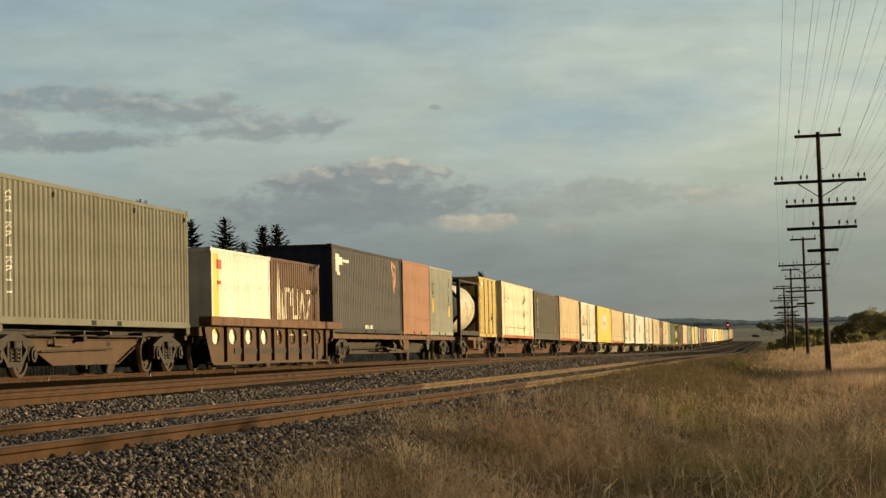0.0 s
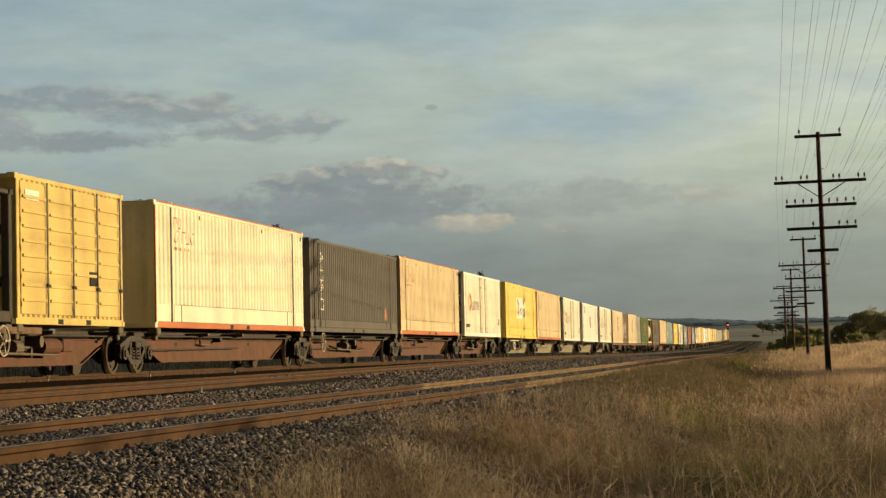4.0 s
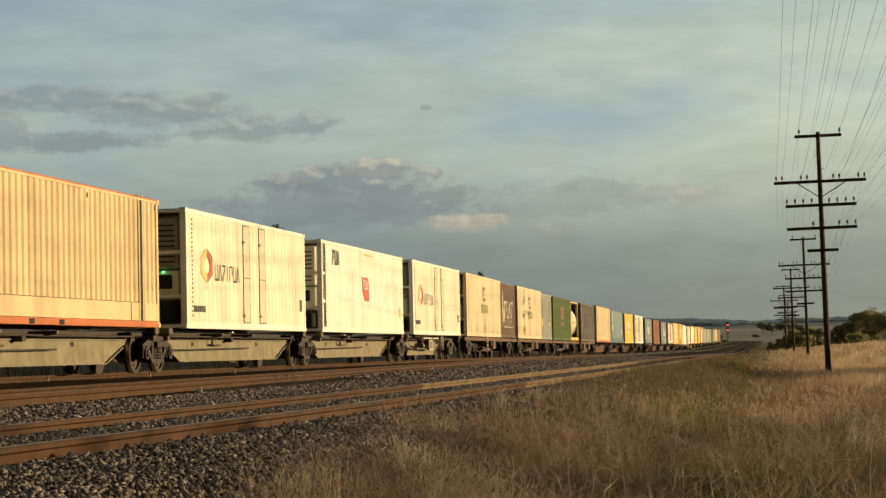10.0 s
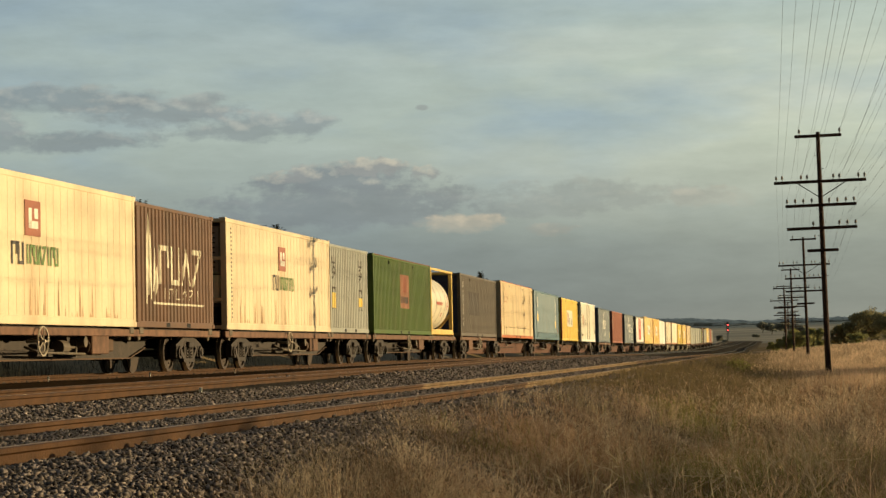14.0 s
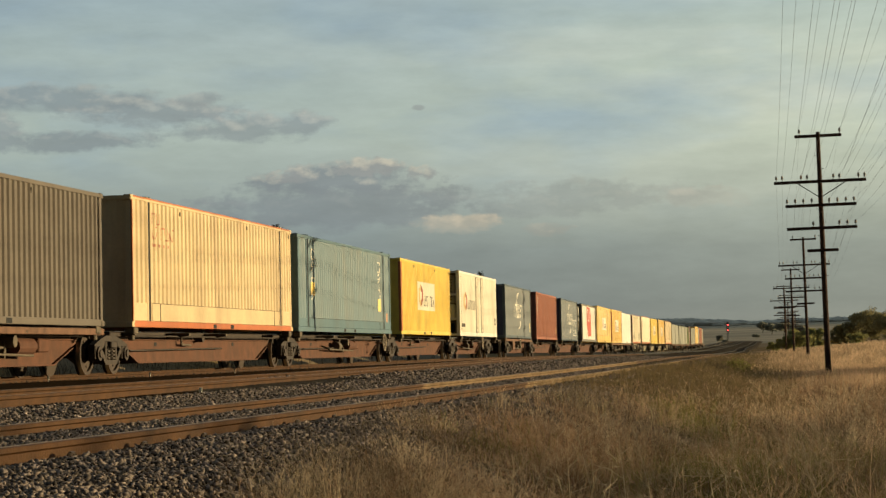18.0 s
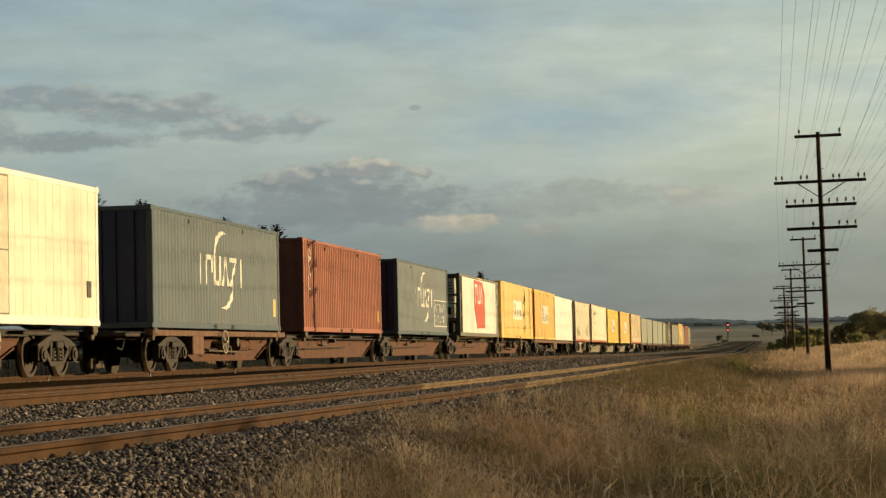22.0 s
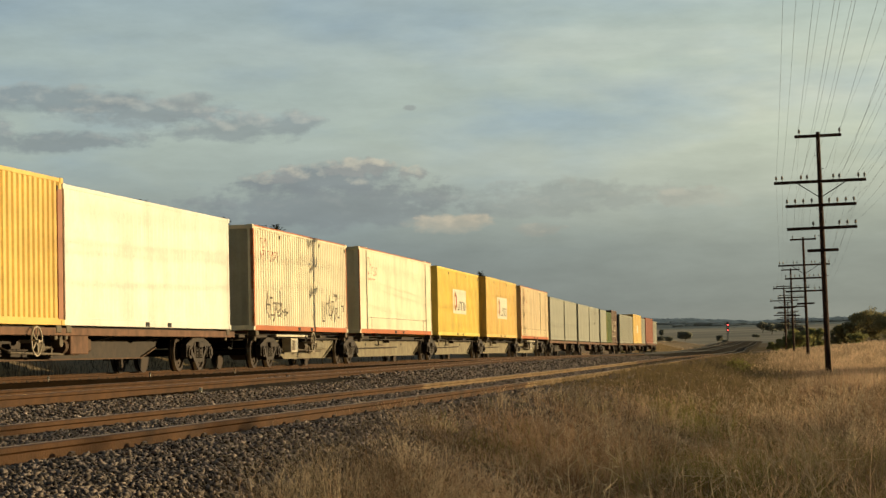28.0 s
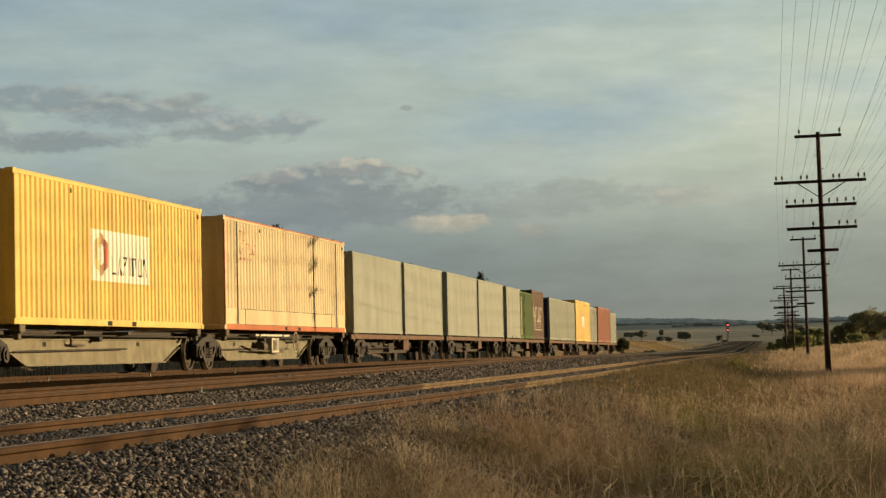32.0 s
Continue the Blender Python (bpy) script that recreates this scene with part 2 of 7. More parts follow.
                # filler strip that puts the shade of the gap into its colour
                part("post_gap_shade", boxes(*sorted_y(x - 0.083, x + 0.083, sy, HW - 0.09, HW - 0.02, 0.0, H)), gap, ob, "darkened strip for the shade in the post gap")
    bm = bmesh.new()
    n = max(8, int(L / 0.6))
    for i in range(n):
        a = -L / 2 + 0.1 + i * (L - 0.2) / n
        box(bm, a, a + (L - 0.2) / n - 0.05, -HW + 0.06, HW - 0.06, H - 0.06, H - 0.015)
    box(bm, -L / 2 + 0.1, L / 2 - 0.1, -HW + 0.05, HW - 0.05, H - 0.07, H - 0.04)
    part("roof", bm, M, ob)
    if L > 11 and depth > 0.02:
        for x in (-L / 2 + 0.25 * L, L / 2 - 0.33 * L, L / 2 - 0.25):
            part("vent", boxes((x - 0.02, x + 0.02, -HW - 0.012, -HW + 0.02, H - 0.28, H - 0.17), bev=0.008), GREYP, ob, "small dark air vent")
    for sx in (-1, 1):
        x = sx * (L / 2 - 0.06)
        for z0, z1 in ((0.0, 0.14), (H - 0.12, H - 0.012)):
            part("end_rail", boxes((x - 0.055, x + 0.055, -HW + 0.1, HW - 0.1, z0, z1), bev=0.01), M, ob)
    part("floor", boxes((-L / 2 + 0.1, L / 2 - 0.1, -HW + 0.05, HW - 0.05, 0.09, 0.14)), RUST, ob)
    ends_of(L, H, ob, end or M, T, door_low, False)
    castings(L, H, ob, M)
    ob["pitch"], ob["depth"], ob["start"], ob["fold"] = pitch, depth, -L / 2 + 0.12, fold
    return ob


def sorted_y(x0, x1, sy, ya, yb, z0, z1):
    a, b = sorted((sy * ya, sy * yb))
    return [(x0, x1, a, b, z0, z1)]


def mark(ob, rects, M, name="lettering", label="", lift=0.003):
    """Painted bars on the near wall, following its folds."""
    bm = bmesh.new()
    for x0, x1, z0, z1 in rects:
        if "pitch" in ob:
            corrugated(bm, x0, x1, z0, z1, -(HW - 0.012) - lift, -1, ob["start"], ob["pitch"], ob["depth"], ob["fold"])
        else:
            box(bm, x0, x1, -HW - lift, -HW + 0.012, z0, z1)
    p = part(name, bm, M, ob, label)
    if len(rects) > 1:
        p["kind"] = "stuff"
    return p


def word(x0, x1, z0, z1, n, gap=0.45):
    w = (x1 - x0) / n
    return [(x0 + i * w, x0 + (i + 1 - gap) * w, z0, z1) for i in range(n)]


def painted(bm, poly, ob, lift):
    """A convex outline in x, z painted on the near wall: cut at the folds and laid into them."""
    lo, hi = min(x for x, _ in poly), max(x for x, _ in poly)
    cuts = [lo, hi]
    if "pitch" in ob:
        cuts += fold_lines(lo, hi, ob["start"], ob["pitch"], ob["fold"])
    cuts = sorted(cuts)
    for a, b in zip(cuts, cuts[1:]):
        piece = poly
        for lim, sgn in ((a, 1), (b, -1)):
            out = []
            for (xa, za), (xb, zb) in zip(piece, piece[1:] + piece[:1]):
                ia, ib = (xa - lim) * sgn >= -1e-7, (xb - lim) * sgn >= -1e-7
                if ia:
                    out.append((xa, za))
                if ia != ib:
                    f = (lim - xa) / (xb - xa)
                    out.append((lim, za + f * (zb - za)))
            piece = out
        if len(piece) > 2:
            wall = (lambda x: -(HW - 0.012) + wave(min(max(x, a + 1e-6), b - 1e-6), ob["start"], ob["pitch"], ob["depth"], ob["fold"])) if "pitch" in ob else (lambda x: -HW)
            vs = [bm.verts.new((x, wall(x) - lift, z)) for x, z in piece]
            f = bm.faces.new(vs)
            f.normal_update()
            if f.normal.y > 0:
                f.normal_flip()


def plain_shape(bm, ob, a, b, z0, z1, k, t, lift):
    """One plain stroke shape between a and b: a cup, a post, a slant pair, a hoop or a flag."""
    h, m = z1 - z0, (a + b) / 2

    def seg(xa, za, xb, zb):
        d = math.hypot(xb - xa, zb - za)
        u, v = (xb - xa) / d * t / 2, (zb - za) / d * t / 2
        painted(bm, [(xa - v - u, za + u - v), (xb - v + u, zb + u + v), (xb + v + u, zb - u + v), (xa + v - u, za - u - v)], ob, lift)
    for xa, za, xb, zb in (((a, z0, a, z1), (a, z0, b, z0), (b, z0, b, z1)), ((m, z0, m, z1),), ((a, z0, m, z1), (m, z1, b, z0)), ((a, z0, a, z1), (a, z1, b, z1), (b, z1, b, z0 + 0.5 * h)), ((a, z0, b, z1), (a, z1, b, z1)))[k % 5]:
        seg(xa, za, xb, zb)


def strokes(ob, x0, x1, z0, z1, n, M, label, lift=0.006, seed=0, bold=0.13):
    """A row of n plain stroke shapes that stand for a name."""
    w, h = (x1 - x0) / n, z1 - z0
    bm = bmesh.new()
    for i in range(n):
        plain_shape(bm, ob, x0 + i * w, x0 + (i + 0.68) * w, z0, z1, i * 2 + seed, min(bold * h, 1.6 * bold * w), lift)
    p = part("lettering", bm, M, ob, label)
    p["kind"] = "stuff"
    return p


def reefer_box(L, H, M, F, label, open_end=2.0, strips=(), ribs=0.42, rivets=True, windows=False):
    """A smooth insulated box whose low end is a railed frame before its recessed cooling set."""
    ob = thing("refrigerated_container", Matrix(), label, "shipping container", "refrigerated containers on the train")
    low = -L / 2 + open_end - 0.3
    a = low + (0.62 if windows else 0.14)
    for sy in (-1, 1):
        part("side_wall", boxes(*sorted_y(a, L / 2 - 0.1, sy, HW - 0.07, HW - 0.012, 0.14, H - 0.1)), M, ob)
        x = low + 0.3 + ribs
        bm = bmesh.new()
        while x < L / 2 - 0.3:
            box(bm, *sorted_y(x - 0.009, x + 0.009, sy, HW - 0.02, HW - 0.008, 0.17, H - 0.13)[0])
            x += ribs
        part("wall_seams", bm, M, ob)["kind"] = "stuff"
        part("bottom_rail", boxes(*sorted_y(low + 0.1, L / 2 - 0.1, sy, HW - 0.1, HW, 0.0, 0.17), bev=0.012), F, ob)
        part("top_rail", boxes(*sorted_y(low + 0.1, L / 2 - 0.1, sy, HW - 0.08, HW, H - 0.13, H - 0.012), bev=0.012), F, ob)
        for x in (low + 0.08, L / 2 - 0.09) + ((a + 0.05,) if windows else ()):
            part("corner_post", boxes(*sorted_y(x - 0.08, x + 0.08, sy, HW - 0.16, HW + 0.003, 0.1, H - 0.1), bev=0.012), F, ob)
        if windows:
            for z in (0.95, 1.85):
                part("guard_rail", boxes(*sorted_y(low + 0.1, a, sy, HW - 0.06, HW - 0.01, z, z + 0.09), bev=0.008), F, ob)
    part("roof", boxes((low + 0.05, L / 2 - 0.05, -HW + 0.06, HW - 0.06, H - 0.06, H - 0.02), bev=0.01), M, ob)
    part("floor", boxes((low + 0.05, L / 2 - 0.05, -HW + 0.08, HW - 0.08, 0.05, 0.16)), GRIME_AND_SHADE, ob)
    part("end_wall", boxes((low + 0.7, low + 0.76, -HW + 0.075, HW - 0.075, 0.14, H - 0.1), bev=0.01), GREYP, ob, "dim grey recessed end wall")
    part("door", boxes((L / 2 - 0.1, L / 2 - 0.03, -HW + 0.1, HW - 0.1, 0.14, H - 0.1), bev=0.01), M, ob)
    for z in (0.02, 0.75, 1.85, H - 0.12):
        part("end_rail", boxes((low + 0.02, low + 0.12, -HW + 0.1, HW - 0.1, z, z + 0.09), bev=0.01), F, ob)
    u = part("cooling_unit", boxes((low + 0.3, low + 0.7, -0.98, 0.98, 1.5, H - 0.2), bev=0.05), WHITE if windows else COOLER, ob, "cooling set with slatted front")
    part("fan_grille", boxes(*[(low + 0.27, low + 0.31, -0.85, 0.85, z, z + 0.035) for z in np.arange(1.65, H - 0.35, 0.13)]), DARK, u)
    part("lower_cover", boxes((low + 0.35, low + 0.7, -0.95, 0.2, 0.72, 1.46), bev=0.04), WARMWHITE, u, "pale lower cover of the cooling set")
    part("status_lamp", tubes(((low + 0.27, -0.55, 1.42), (low + 0.31, -0.55, 1.42), 0.03), n=8), LED, u, "lit green status lamp")
    part("control_box", boxes((low + 0.28, low + 0.4, -0.75, -0.35, 1.0, 1.35), bev=0.02), DARK, u)
    part("fuel_tank", boxes((low + 0.16, low + 0.68, -0.9, 0.9, 0.16, 0.62), bev=0.06), DARK, ob, "black fuel tank under the cooling set")
    a = low + 0.3
    if rivets:
        bm = bmesh.new()
        for i in range(22):
            z = 0.3 + i * (H - 0.6) / 21
            box(bm, a + 0.2, a + 0.26, -HW - 0.004, -HW + 0.01, z, z + 0.05)
        part("rivet_row", bm, GREYP, ob, "column of dark rivet heads")["kind"] = "stuff"
    for x0, x1 in strips:
        part("door_strip", boxes((x0, x1, -HW - 0.006, -HW + 0.02, 0.18, H - 0.14), bev=0.006), STRIP, ob, "dull grey vertical strip")
        for a0, a1, b0, b1 in ((x0 - 0.02, x0, 0.18, H - 0.14), (x1, x1 + 0.02, 0.18, H - 0.14), (x0, x1, 0.18, 0.21), (x0, x1, H - 0.17, H - 0.14), (x0, x1, 1.4, 1.43)):
            part("strip_edge", boxes((a0, a1, -HW - 0.009, -HW + 0.01, b0, b1)), GREYP, ob, "dark edge of the door strip")
        for z in (0.35, 2.35):
            part("latch", boxes((x0 - 0.09, x0 + 0.05, -HW - 0.04, -HW, z, z + 0.07), bev=0.01), GREYP, ob)
    castings(L, H, ob, F, (low + 0.04, L / 2 - 0.04))
    return ob


def tank_box(L, H, F, label, red=False):
    """A tank in an open frame."""
    ob = thing("tank_container", Matrix(), label, "tank container", "tank containers on the train")
    for sx in (-1, 1):
        for sy in (-1, 1):
            x, y = sx * (L / 2 - 0.08), sy * (HW - 0.08)
            part("corner_post", boxes((x - 0.08, x + 0.08, y - 0.08, y + 0.08, 0.1, H - 0.1), bev=0.012), F, ob)
            z0, z1 = (0.1, 0.9)
            part("corner_brace", tubes(((x, y, z0 + 0.85), (x, y - sy * 0.8, z0), 0.07), n=6), F, ob)
            if not red:
                part("corner_brace", tubes(((x, y, H - 0.9), (x, y - sy * 0.8, H - 0.08), 0.07), n=6), F, ob)
        for z0, z1 in ((0.0, 0.16), (H - 0.12, H - 0.01)):
            part("end_rail", boxes((sx * (L / 2 - 0.08) - 0.07, sx * (L / 2 - 0.08) + 0.07, -HW + 0.1, HW - 0.1, z0, z1), bev=0.012), F, ob)
    for sy in (-1, 1):
        part("bottom_rail", boxes(*sorted_y(-L / 2 + 0.1, L / 2 - 0.1, sy, HW - 0.13, HW, 0.03, 0.25), bev=0.015), F, ob)
        part("top_rail", boxes(*sorted_y(-L / 2 + 0.1, L / 2 - 0.1, sy, HW - 0.1, HW - 0.02, H - 0.1, H - 0.01), bev=0.012), F, ob)
    bm = bmesh.new()
    r = min(1.19, (H - 0.3) / 2)
    zc = 0.2 + r
    prof = [(-L / 2 + 0.3, 0.05), (-L / 2 + 0.36, r * 0.45), (-L / 2 + 0.5, r * 0.78), (-L / 2 + 0.75, r * 0.97), (-L / 2 + 0.85, r)]
    prof = prof + [(-x, q) for x, q in prof[::-1]]
    rings = []
    for x, q in prof:
        rings.append([bm.verts.new((x, q * math.cos(a), zc + q * math.sin(a))) for a in np.linspace(0, 2 * math.pi, 40, endpoint=False)])
    for a, b in zip(rings[3:7], rings[4:7]):
        for i in range(40):
            bm.faces.new((a[i], a[(i + 1) % 40], b[(i + 1) % 40], b[i]))
    bmesh.ops.recalc_face_normals(bm, faces=bm.faces[:])
    t = part("tank", bm, CREAMTANK, ob, "cream painted cylindrical tank", smooth=True)
    for sel in (prof[:4], prof[6:]):
        bm = bmesh.new()
        loops = [[bm.verts.new((x, q * math.cos(a), zc + q * math.sin(a))) for a in np.linspace(0, 2 * math.pi, 40, endpoint=False)] for x, q in sel]
        for a, b in zip(loops, loops[1:]):
            for i in range(40):
                bm.faces.new((a[i], a[(i + 1) % 40], b[(i + 1) % 40], b[i]))
        bmesh.ops.recalc_face_normals(bm, faces=bm.faces[:])
        part("tank_end", bm, TANKEND, ob, "dished tank end, greyed for the shade on it", smooth=True)
    for x in (-1.35, -0.1, 1.15):
        bm = bmesh.new()
        for i in range(40):
            a0, a1 = 2 * math.pi * i / 40, 2 * math.pi * (i + 1) / 40
            q = [bm.verts.new((xx, (r + 0.012) * math.cos(a), zc + (r + 0.012) * math.sin(a))) for a in (a0, a1) for xx in (x - 0.03, x + 0.03)]
            bm.faces.new((q[0], q[1], q[3], q[2]))
        part("strap", bm, GREYP, t)
    bm = bmesh.new()
    bars = [(-1.3 + 0.19 * i + d, -1.3 + 0.19 * i + d + 0.045, 178, 185) for i in range(9) for d in (0, 0.09)] if red else [(-0.7, -0.45, 168, 184), (-0.15, 0.0, 192, 197)]
    bars += [(1.45, 1.6, 160 + 6 * k, 163 + 6 * k) for k in range(6)] + [(1.75, 1.9, 162 + 7 * k, 166 + 7 * k) for k in range(4)] + [(0.35, 0.55, 200, 208)]
    for x0, x1, a0, a1 in bars:
        q = [bm.verts.new((x, (r + 0.008) * math.cos(radians(a)), zc - (r + 0.008) * math.sin(radians(a)) * -1)) for x, a in ((x0, a0), (x1, a0), (x1, a1), (x0, a1))]
        bm.faces.new(q)
    part("lettering", bm, REDMARK if red else GREYP, t, "small marking bars on the tank")["kind"] = "stuff"
    part("walkway", boxes((-L / 2 + 0.2, L / 2 - 0.2, -0.35, 0.35, H - 0.07, H - 0.03)), GRIME_AND_SHADE, ob)
    part("manhole", tubes(((0, 0, zc + r - 0.05), (0, 0, H - 0.08), 0.3), n=16), GREYP, ob)
    castings(L, H, ob, F)
    return ob


def open_side_box(L, H, M, label):
    """A box with a row of folding side doors with ribs and bolts."""
    ob = steel_box(L, H, M, GREYP, label)
    for k in range(4):
        a = -L / 2 + 0.18 + k * (L - 0.36) / 4
        b = a + (L - 0.36) / 4 - 0.07
        # black backing paints the shade beside each door
        part("door_gap_shade", boxes((b, b + 0.07, -HW - 0.004, -HW + 0.02, 0.2, H - 0.14)), DARK, ob, "black strip for the shade between doors")
        d = part("side_door", boxes((a, b, -HW - 0.012, -HW + 0.03, 0.2, H - 0.14), bev=0.01), M, ob)
        for z in np.arange(0.45, H - 0.3, 0.29):
            part("door_rib", boxes((a + 0.08, b - 0.08, -HW - 0.045, -HW, z, z + 0.06), bev=0.006), M, d)
        for x in (b - 0.06,):
            part("locking_bar", tubes(((x, -HW - 0.05, 0.15), (x, -HW - 0.05, H - 0.1), 0.022), n=6), GREYP, d, "dark vertical locking bar")
            part("lock_handle", boxes((x - 0.12, x + 0.05, -HW - 0.09, -HW - 0.05, 0.75, 0.82), bev=0.01), DARK, d)
        for z in np.arange(0.35, H - 0.2, 0.55):
            part("hinge", boxes((a - 0.03, a + 0.06, -HW - 0.035, -HW, z, z + 0.09)), M, d)
    part("marking", boxes((0.95, 1.5, -HW - 0.034, -HW - 0.012, 0.85, 1.15)), DARK, ob, "small dark square label")
    part("marking", boxes((-L / 2 + 0.4, -L / 2 + 1.15, -HW - 0.034, -HW - 0.012, H - 0.5, H - 0.3)), WHITE, ob, "white label")
    return ob


# ---- wagons ----
MESH = {}


def cached(key, make):
    if key not in MESH:
        bm = make()
        me = bpy.data.meshes.new(key)
        bm.to_mesh(me)
        bm.free()
        MESH[key] = me
    return MESH[key]


def wheel_pair():
    bm = bmesh.new()
    tube(bm, (0, -0.78, 0), (0, 0.78, 0), 0.085, n=12)
    for sy in (-1, 1):
        ring = [(0.690, 0.49, 1), (0.722, 0.49, 1), (0.735, 0.462, 1), (0.825, 0.455, 1), (0.825, 0.385, 0), (0.775, 0.37, 0), (0.765, 0.2, 0), (0.83, 0.16, 0), (0.83, 0.05, 0)]
        loops = [[bm.verts.new((q * math.cos(a), sy * y, q * math.sin(a))) for a in np.linspace(0, 2 * math.pi, 32, endpoint=False)] for y, q, _ in ring]
        for k in range(len(loops) - 1):
            for i in range(32):
                f = bm.faces.new((loops[k][i], loops[k][(i + 1) % 32], loops[k + 1][(i + 1) % 32], loops[k + 1][i]))
                f.material_index = 1 if k == 2 else 0
        bm.faces.new(loops[0])
        for a in range(4):
            c, s = math.cos(a * math.pi / 2), math.sin(a * math.pi / 2)
            tube(bm, (0.28 * c, sy * 0.77, 0.28 * s), (0.28 * c, sy * 0.79, 0.28 * s), 0.03, n=6)
    bmesh.ops.recalc_face_normals(bm, faces=bm.faces[:])
    return bm


def side_frame():
    bm = bmesh.new()
    slab(bm, [(-1.1, 0.08), (-1.1, 0.2), (-0.65, 0.33), (-0.3, 0.4), (0.3, 0.4), (0.65, 0.33), (1.1, 0.2), (1.1, 0.08), (0.72, 0.05), (0.45, 0.18), (0.42, 0.27), (-0.42, 0.27), (-0.45, 0.18), (-0.72, 0.05)], -0.07, 0.07)
    slab(bm, [(-0.72, 0.06), (-0.62, 0.12), (-0.32, -0.14), (0.32, -0.14), (0.62, 0.12), (0.72, 0.06), (0.38, -0.24), (-0.38, -0.24)], -0.07, 0.07)
    for x in (-0.34, 0.34):
        box(bm, x - 0.05, x + 0.05, -0.07, 0.07, -0.14, 0.3, 0.01)
    for x in (-0.9, 0.9):
        tube(bm, (x, -0.13, 0), (x, 0.1, 0), 0.155, n=14)
        tube(bm, (x, -0.16, 0), (x, -0.12, 0), 0.09, n=10)
        box(bm, x - 0.2, x + 0.2, -0.09, 0.09, 0.04, 0.17, 0.02)
        box(bm, x - 0.2, x - 0.13, -0.08, 0.08, -0.12, 0.1, 0.01)
        box(bm, x + 0.13, x + 0.2, -0.08, 0.08, -0.12, 0.1, 0.01)
    return bm


def springs():
    bm = bmesh.new()
    for x in (-0.16, 0.16):
        tube(bm, (x, 0, -0.13), (x, 0, 0.16), 0.055, n=8)
        for k in range(4):
            tube(bm, (x, 0, -0.12 + k * 0.075), (x, 0, -0.075 + k * 0.075), 0.1, n=10)
    box(bm, -0.3, 0.3, -0.06, 0.06, 0.15, 0.27, 0.02)
    return bm


def bolster():
    return boxes((-0.2, 0.2, -1.15, 1.15, 0.12, 0.27), (-0.14, 0.14, -0.95, 0.95, 0.27, 0.38), (-0.75, -0.68, -0.9, 0.9, -0.05, 0.03), (0.68, 0.75, -0.9, 0.9, -0.05, 0.03), bev=0.02)


def bogie(wagon, x):
    b = part_of("bogie", cached("bogie", bolster), GRIME_AND_SHADE, wagon, at=pose(x, 0, 0.455))
    for sy in (-1, 1):
        part_of("side_frame", cached("side_frame", side_frame), GRIME_AND_SHADE, b, at=pose(0, sy * 1.0, 0, rz=0 if sy < 0 else 180))
        part_of("spring_nest", cached("spring_nest", springs), GRIME_AND_SHADE, b, at=pose(0, sy * 1.0, 0))
    for k in (-1, 1):
        w = part_of("wheelset", cached("wheelset", wheel_pair), [WHEEL, TREAD], b, at=pose(k * 0.9, 0, 0))
        WHEELSETS[k].append(w)
    return b


def brake_wheel():
    bm = bmesh.new()
    n = 20
    for i in range(n):
        a, b = 2 * math.pi * i / n, 2 * math.pi * (i + 1) / n
        tube(bm, (0.29 * math.cos(a), 0, 0.29 * math.sin(a)), (0.29 * math.cos(b), 0, 0.29 * math.sin(b)), 0.02, n=5)
    for i in range(5):
        a = 2 * math.pi * i / 5
        tube(bm, (0, 0, 0), (0.29 * math.cos(a), 0, 0.29 * math.sin(a)), 0.016, n=5)
    tube(bm, (0, -0.05, 0), (0, 0.35, 0), 0.035, n=8)
    return bm


def under_gear(w, x0, x1, M, full):
    """Brake rods on every wagon; tank, cylinder and box on those that carry the hand brake."""
    mid = (x0 + x1) / 2
    part("brake_rod", tubes(((x0, -0.86, 0.52), (mid + 1.5, -0.86, 0.56), 0.02), n=6), GRIME_AND_SHADE, w)
    part("air_pipe", tubes(((x0 - 0.6, -0.95, 0.86), (x1 + 0.6, -0.95, 0.84), 0.024), n=6), GRIME_AND_SHADE, w)
    part("bracket", slab(bmesh.new(), [(mid - 0.7, 0.84), (mid - 0.45, 0.84), (mid - 0.5, 0.72), (mid - 0.65, 0.72)], -0.95, -0.72), GRIME_AND_SHADE, w)
    if full:
        part("air_tank", tubes(((mid + 0.3, -0.95, 0.62), (mid + 1.25, -0.95, 0.62), 0.17), n=14), M, w)
        part("brake_cylinder", tubes(((mid - 1.15, -0.92, 0.6), (mid - 0.75, -0.92, 0.6), 0.15), ((mid - 0.75, -0.92, 0.6), (mid - 0.1, -0.92, 0.6), 0.03), n=12), DUSTSTEEL, w)
        part("valve_box", boxes((mid + 1.5, mid + 2.1, -1.05, -0.75, 0.5, 0.78), bev=0.03), M, w)
        part("hand_rod", tubes(((mid - 2.6, -1.02, 0.50), (mid + 1.3, -1.0, 0.44), 0.028), ((mid - 2.6, -1.02, 0.50), (mid - 2.6, -0.75, 0.62), 0.03), n=7), DUSTSTEEL, w)
        part("brake_lever", slab(bmesh.new(), [(mid - 0.15, 0.40), (mid - 0.06, 0.40), (mid - 0.02, 0.74), (mid - 0.1, 0.74)], -0.96, -0.90), DUSTSTEEL, w)
        part("gear_case", tubes(((mid + 0.05, -1.12, 0.72), (mid + 0.05, -0.8, 0.72), 0.12), n=12), DUSTSTEEL, w)
    else:
        part("pipe_elbow", tubes(((mid - 2.2, -0.84, 0.9), (mid - 2.2, -0.84, 0.66), 0.03), ((mid - 2.2, -0.84, 0.66), (mid - 1.4, -0.84, 0.64), 0.03), n=7), DUSTSTEEL, w)


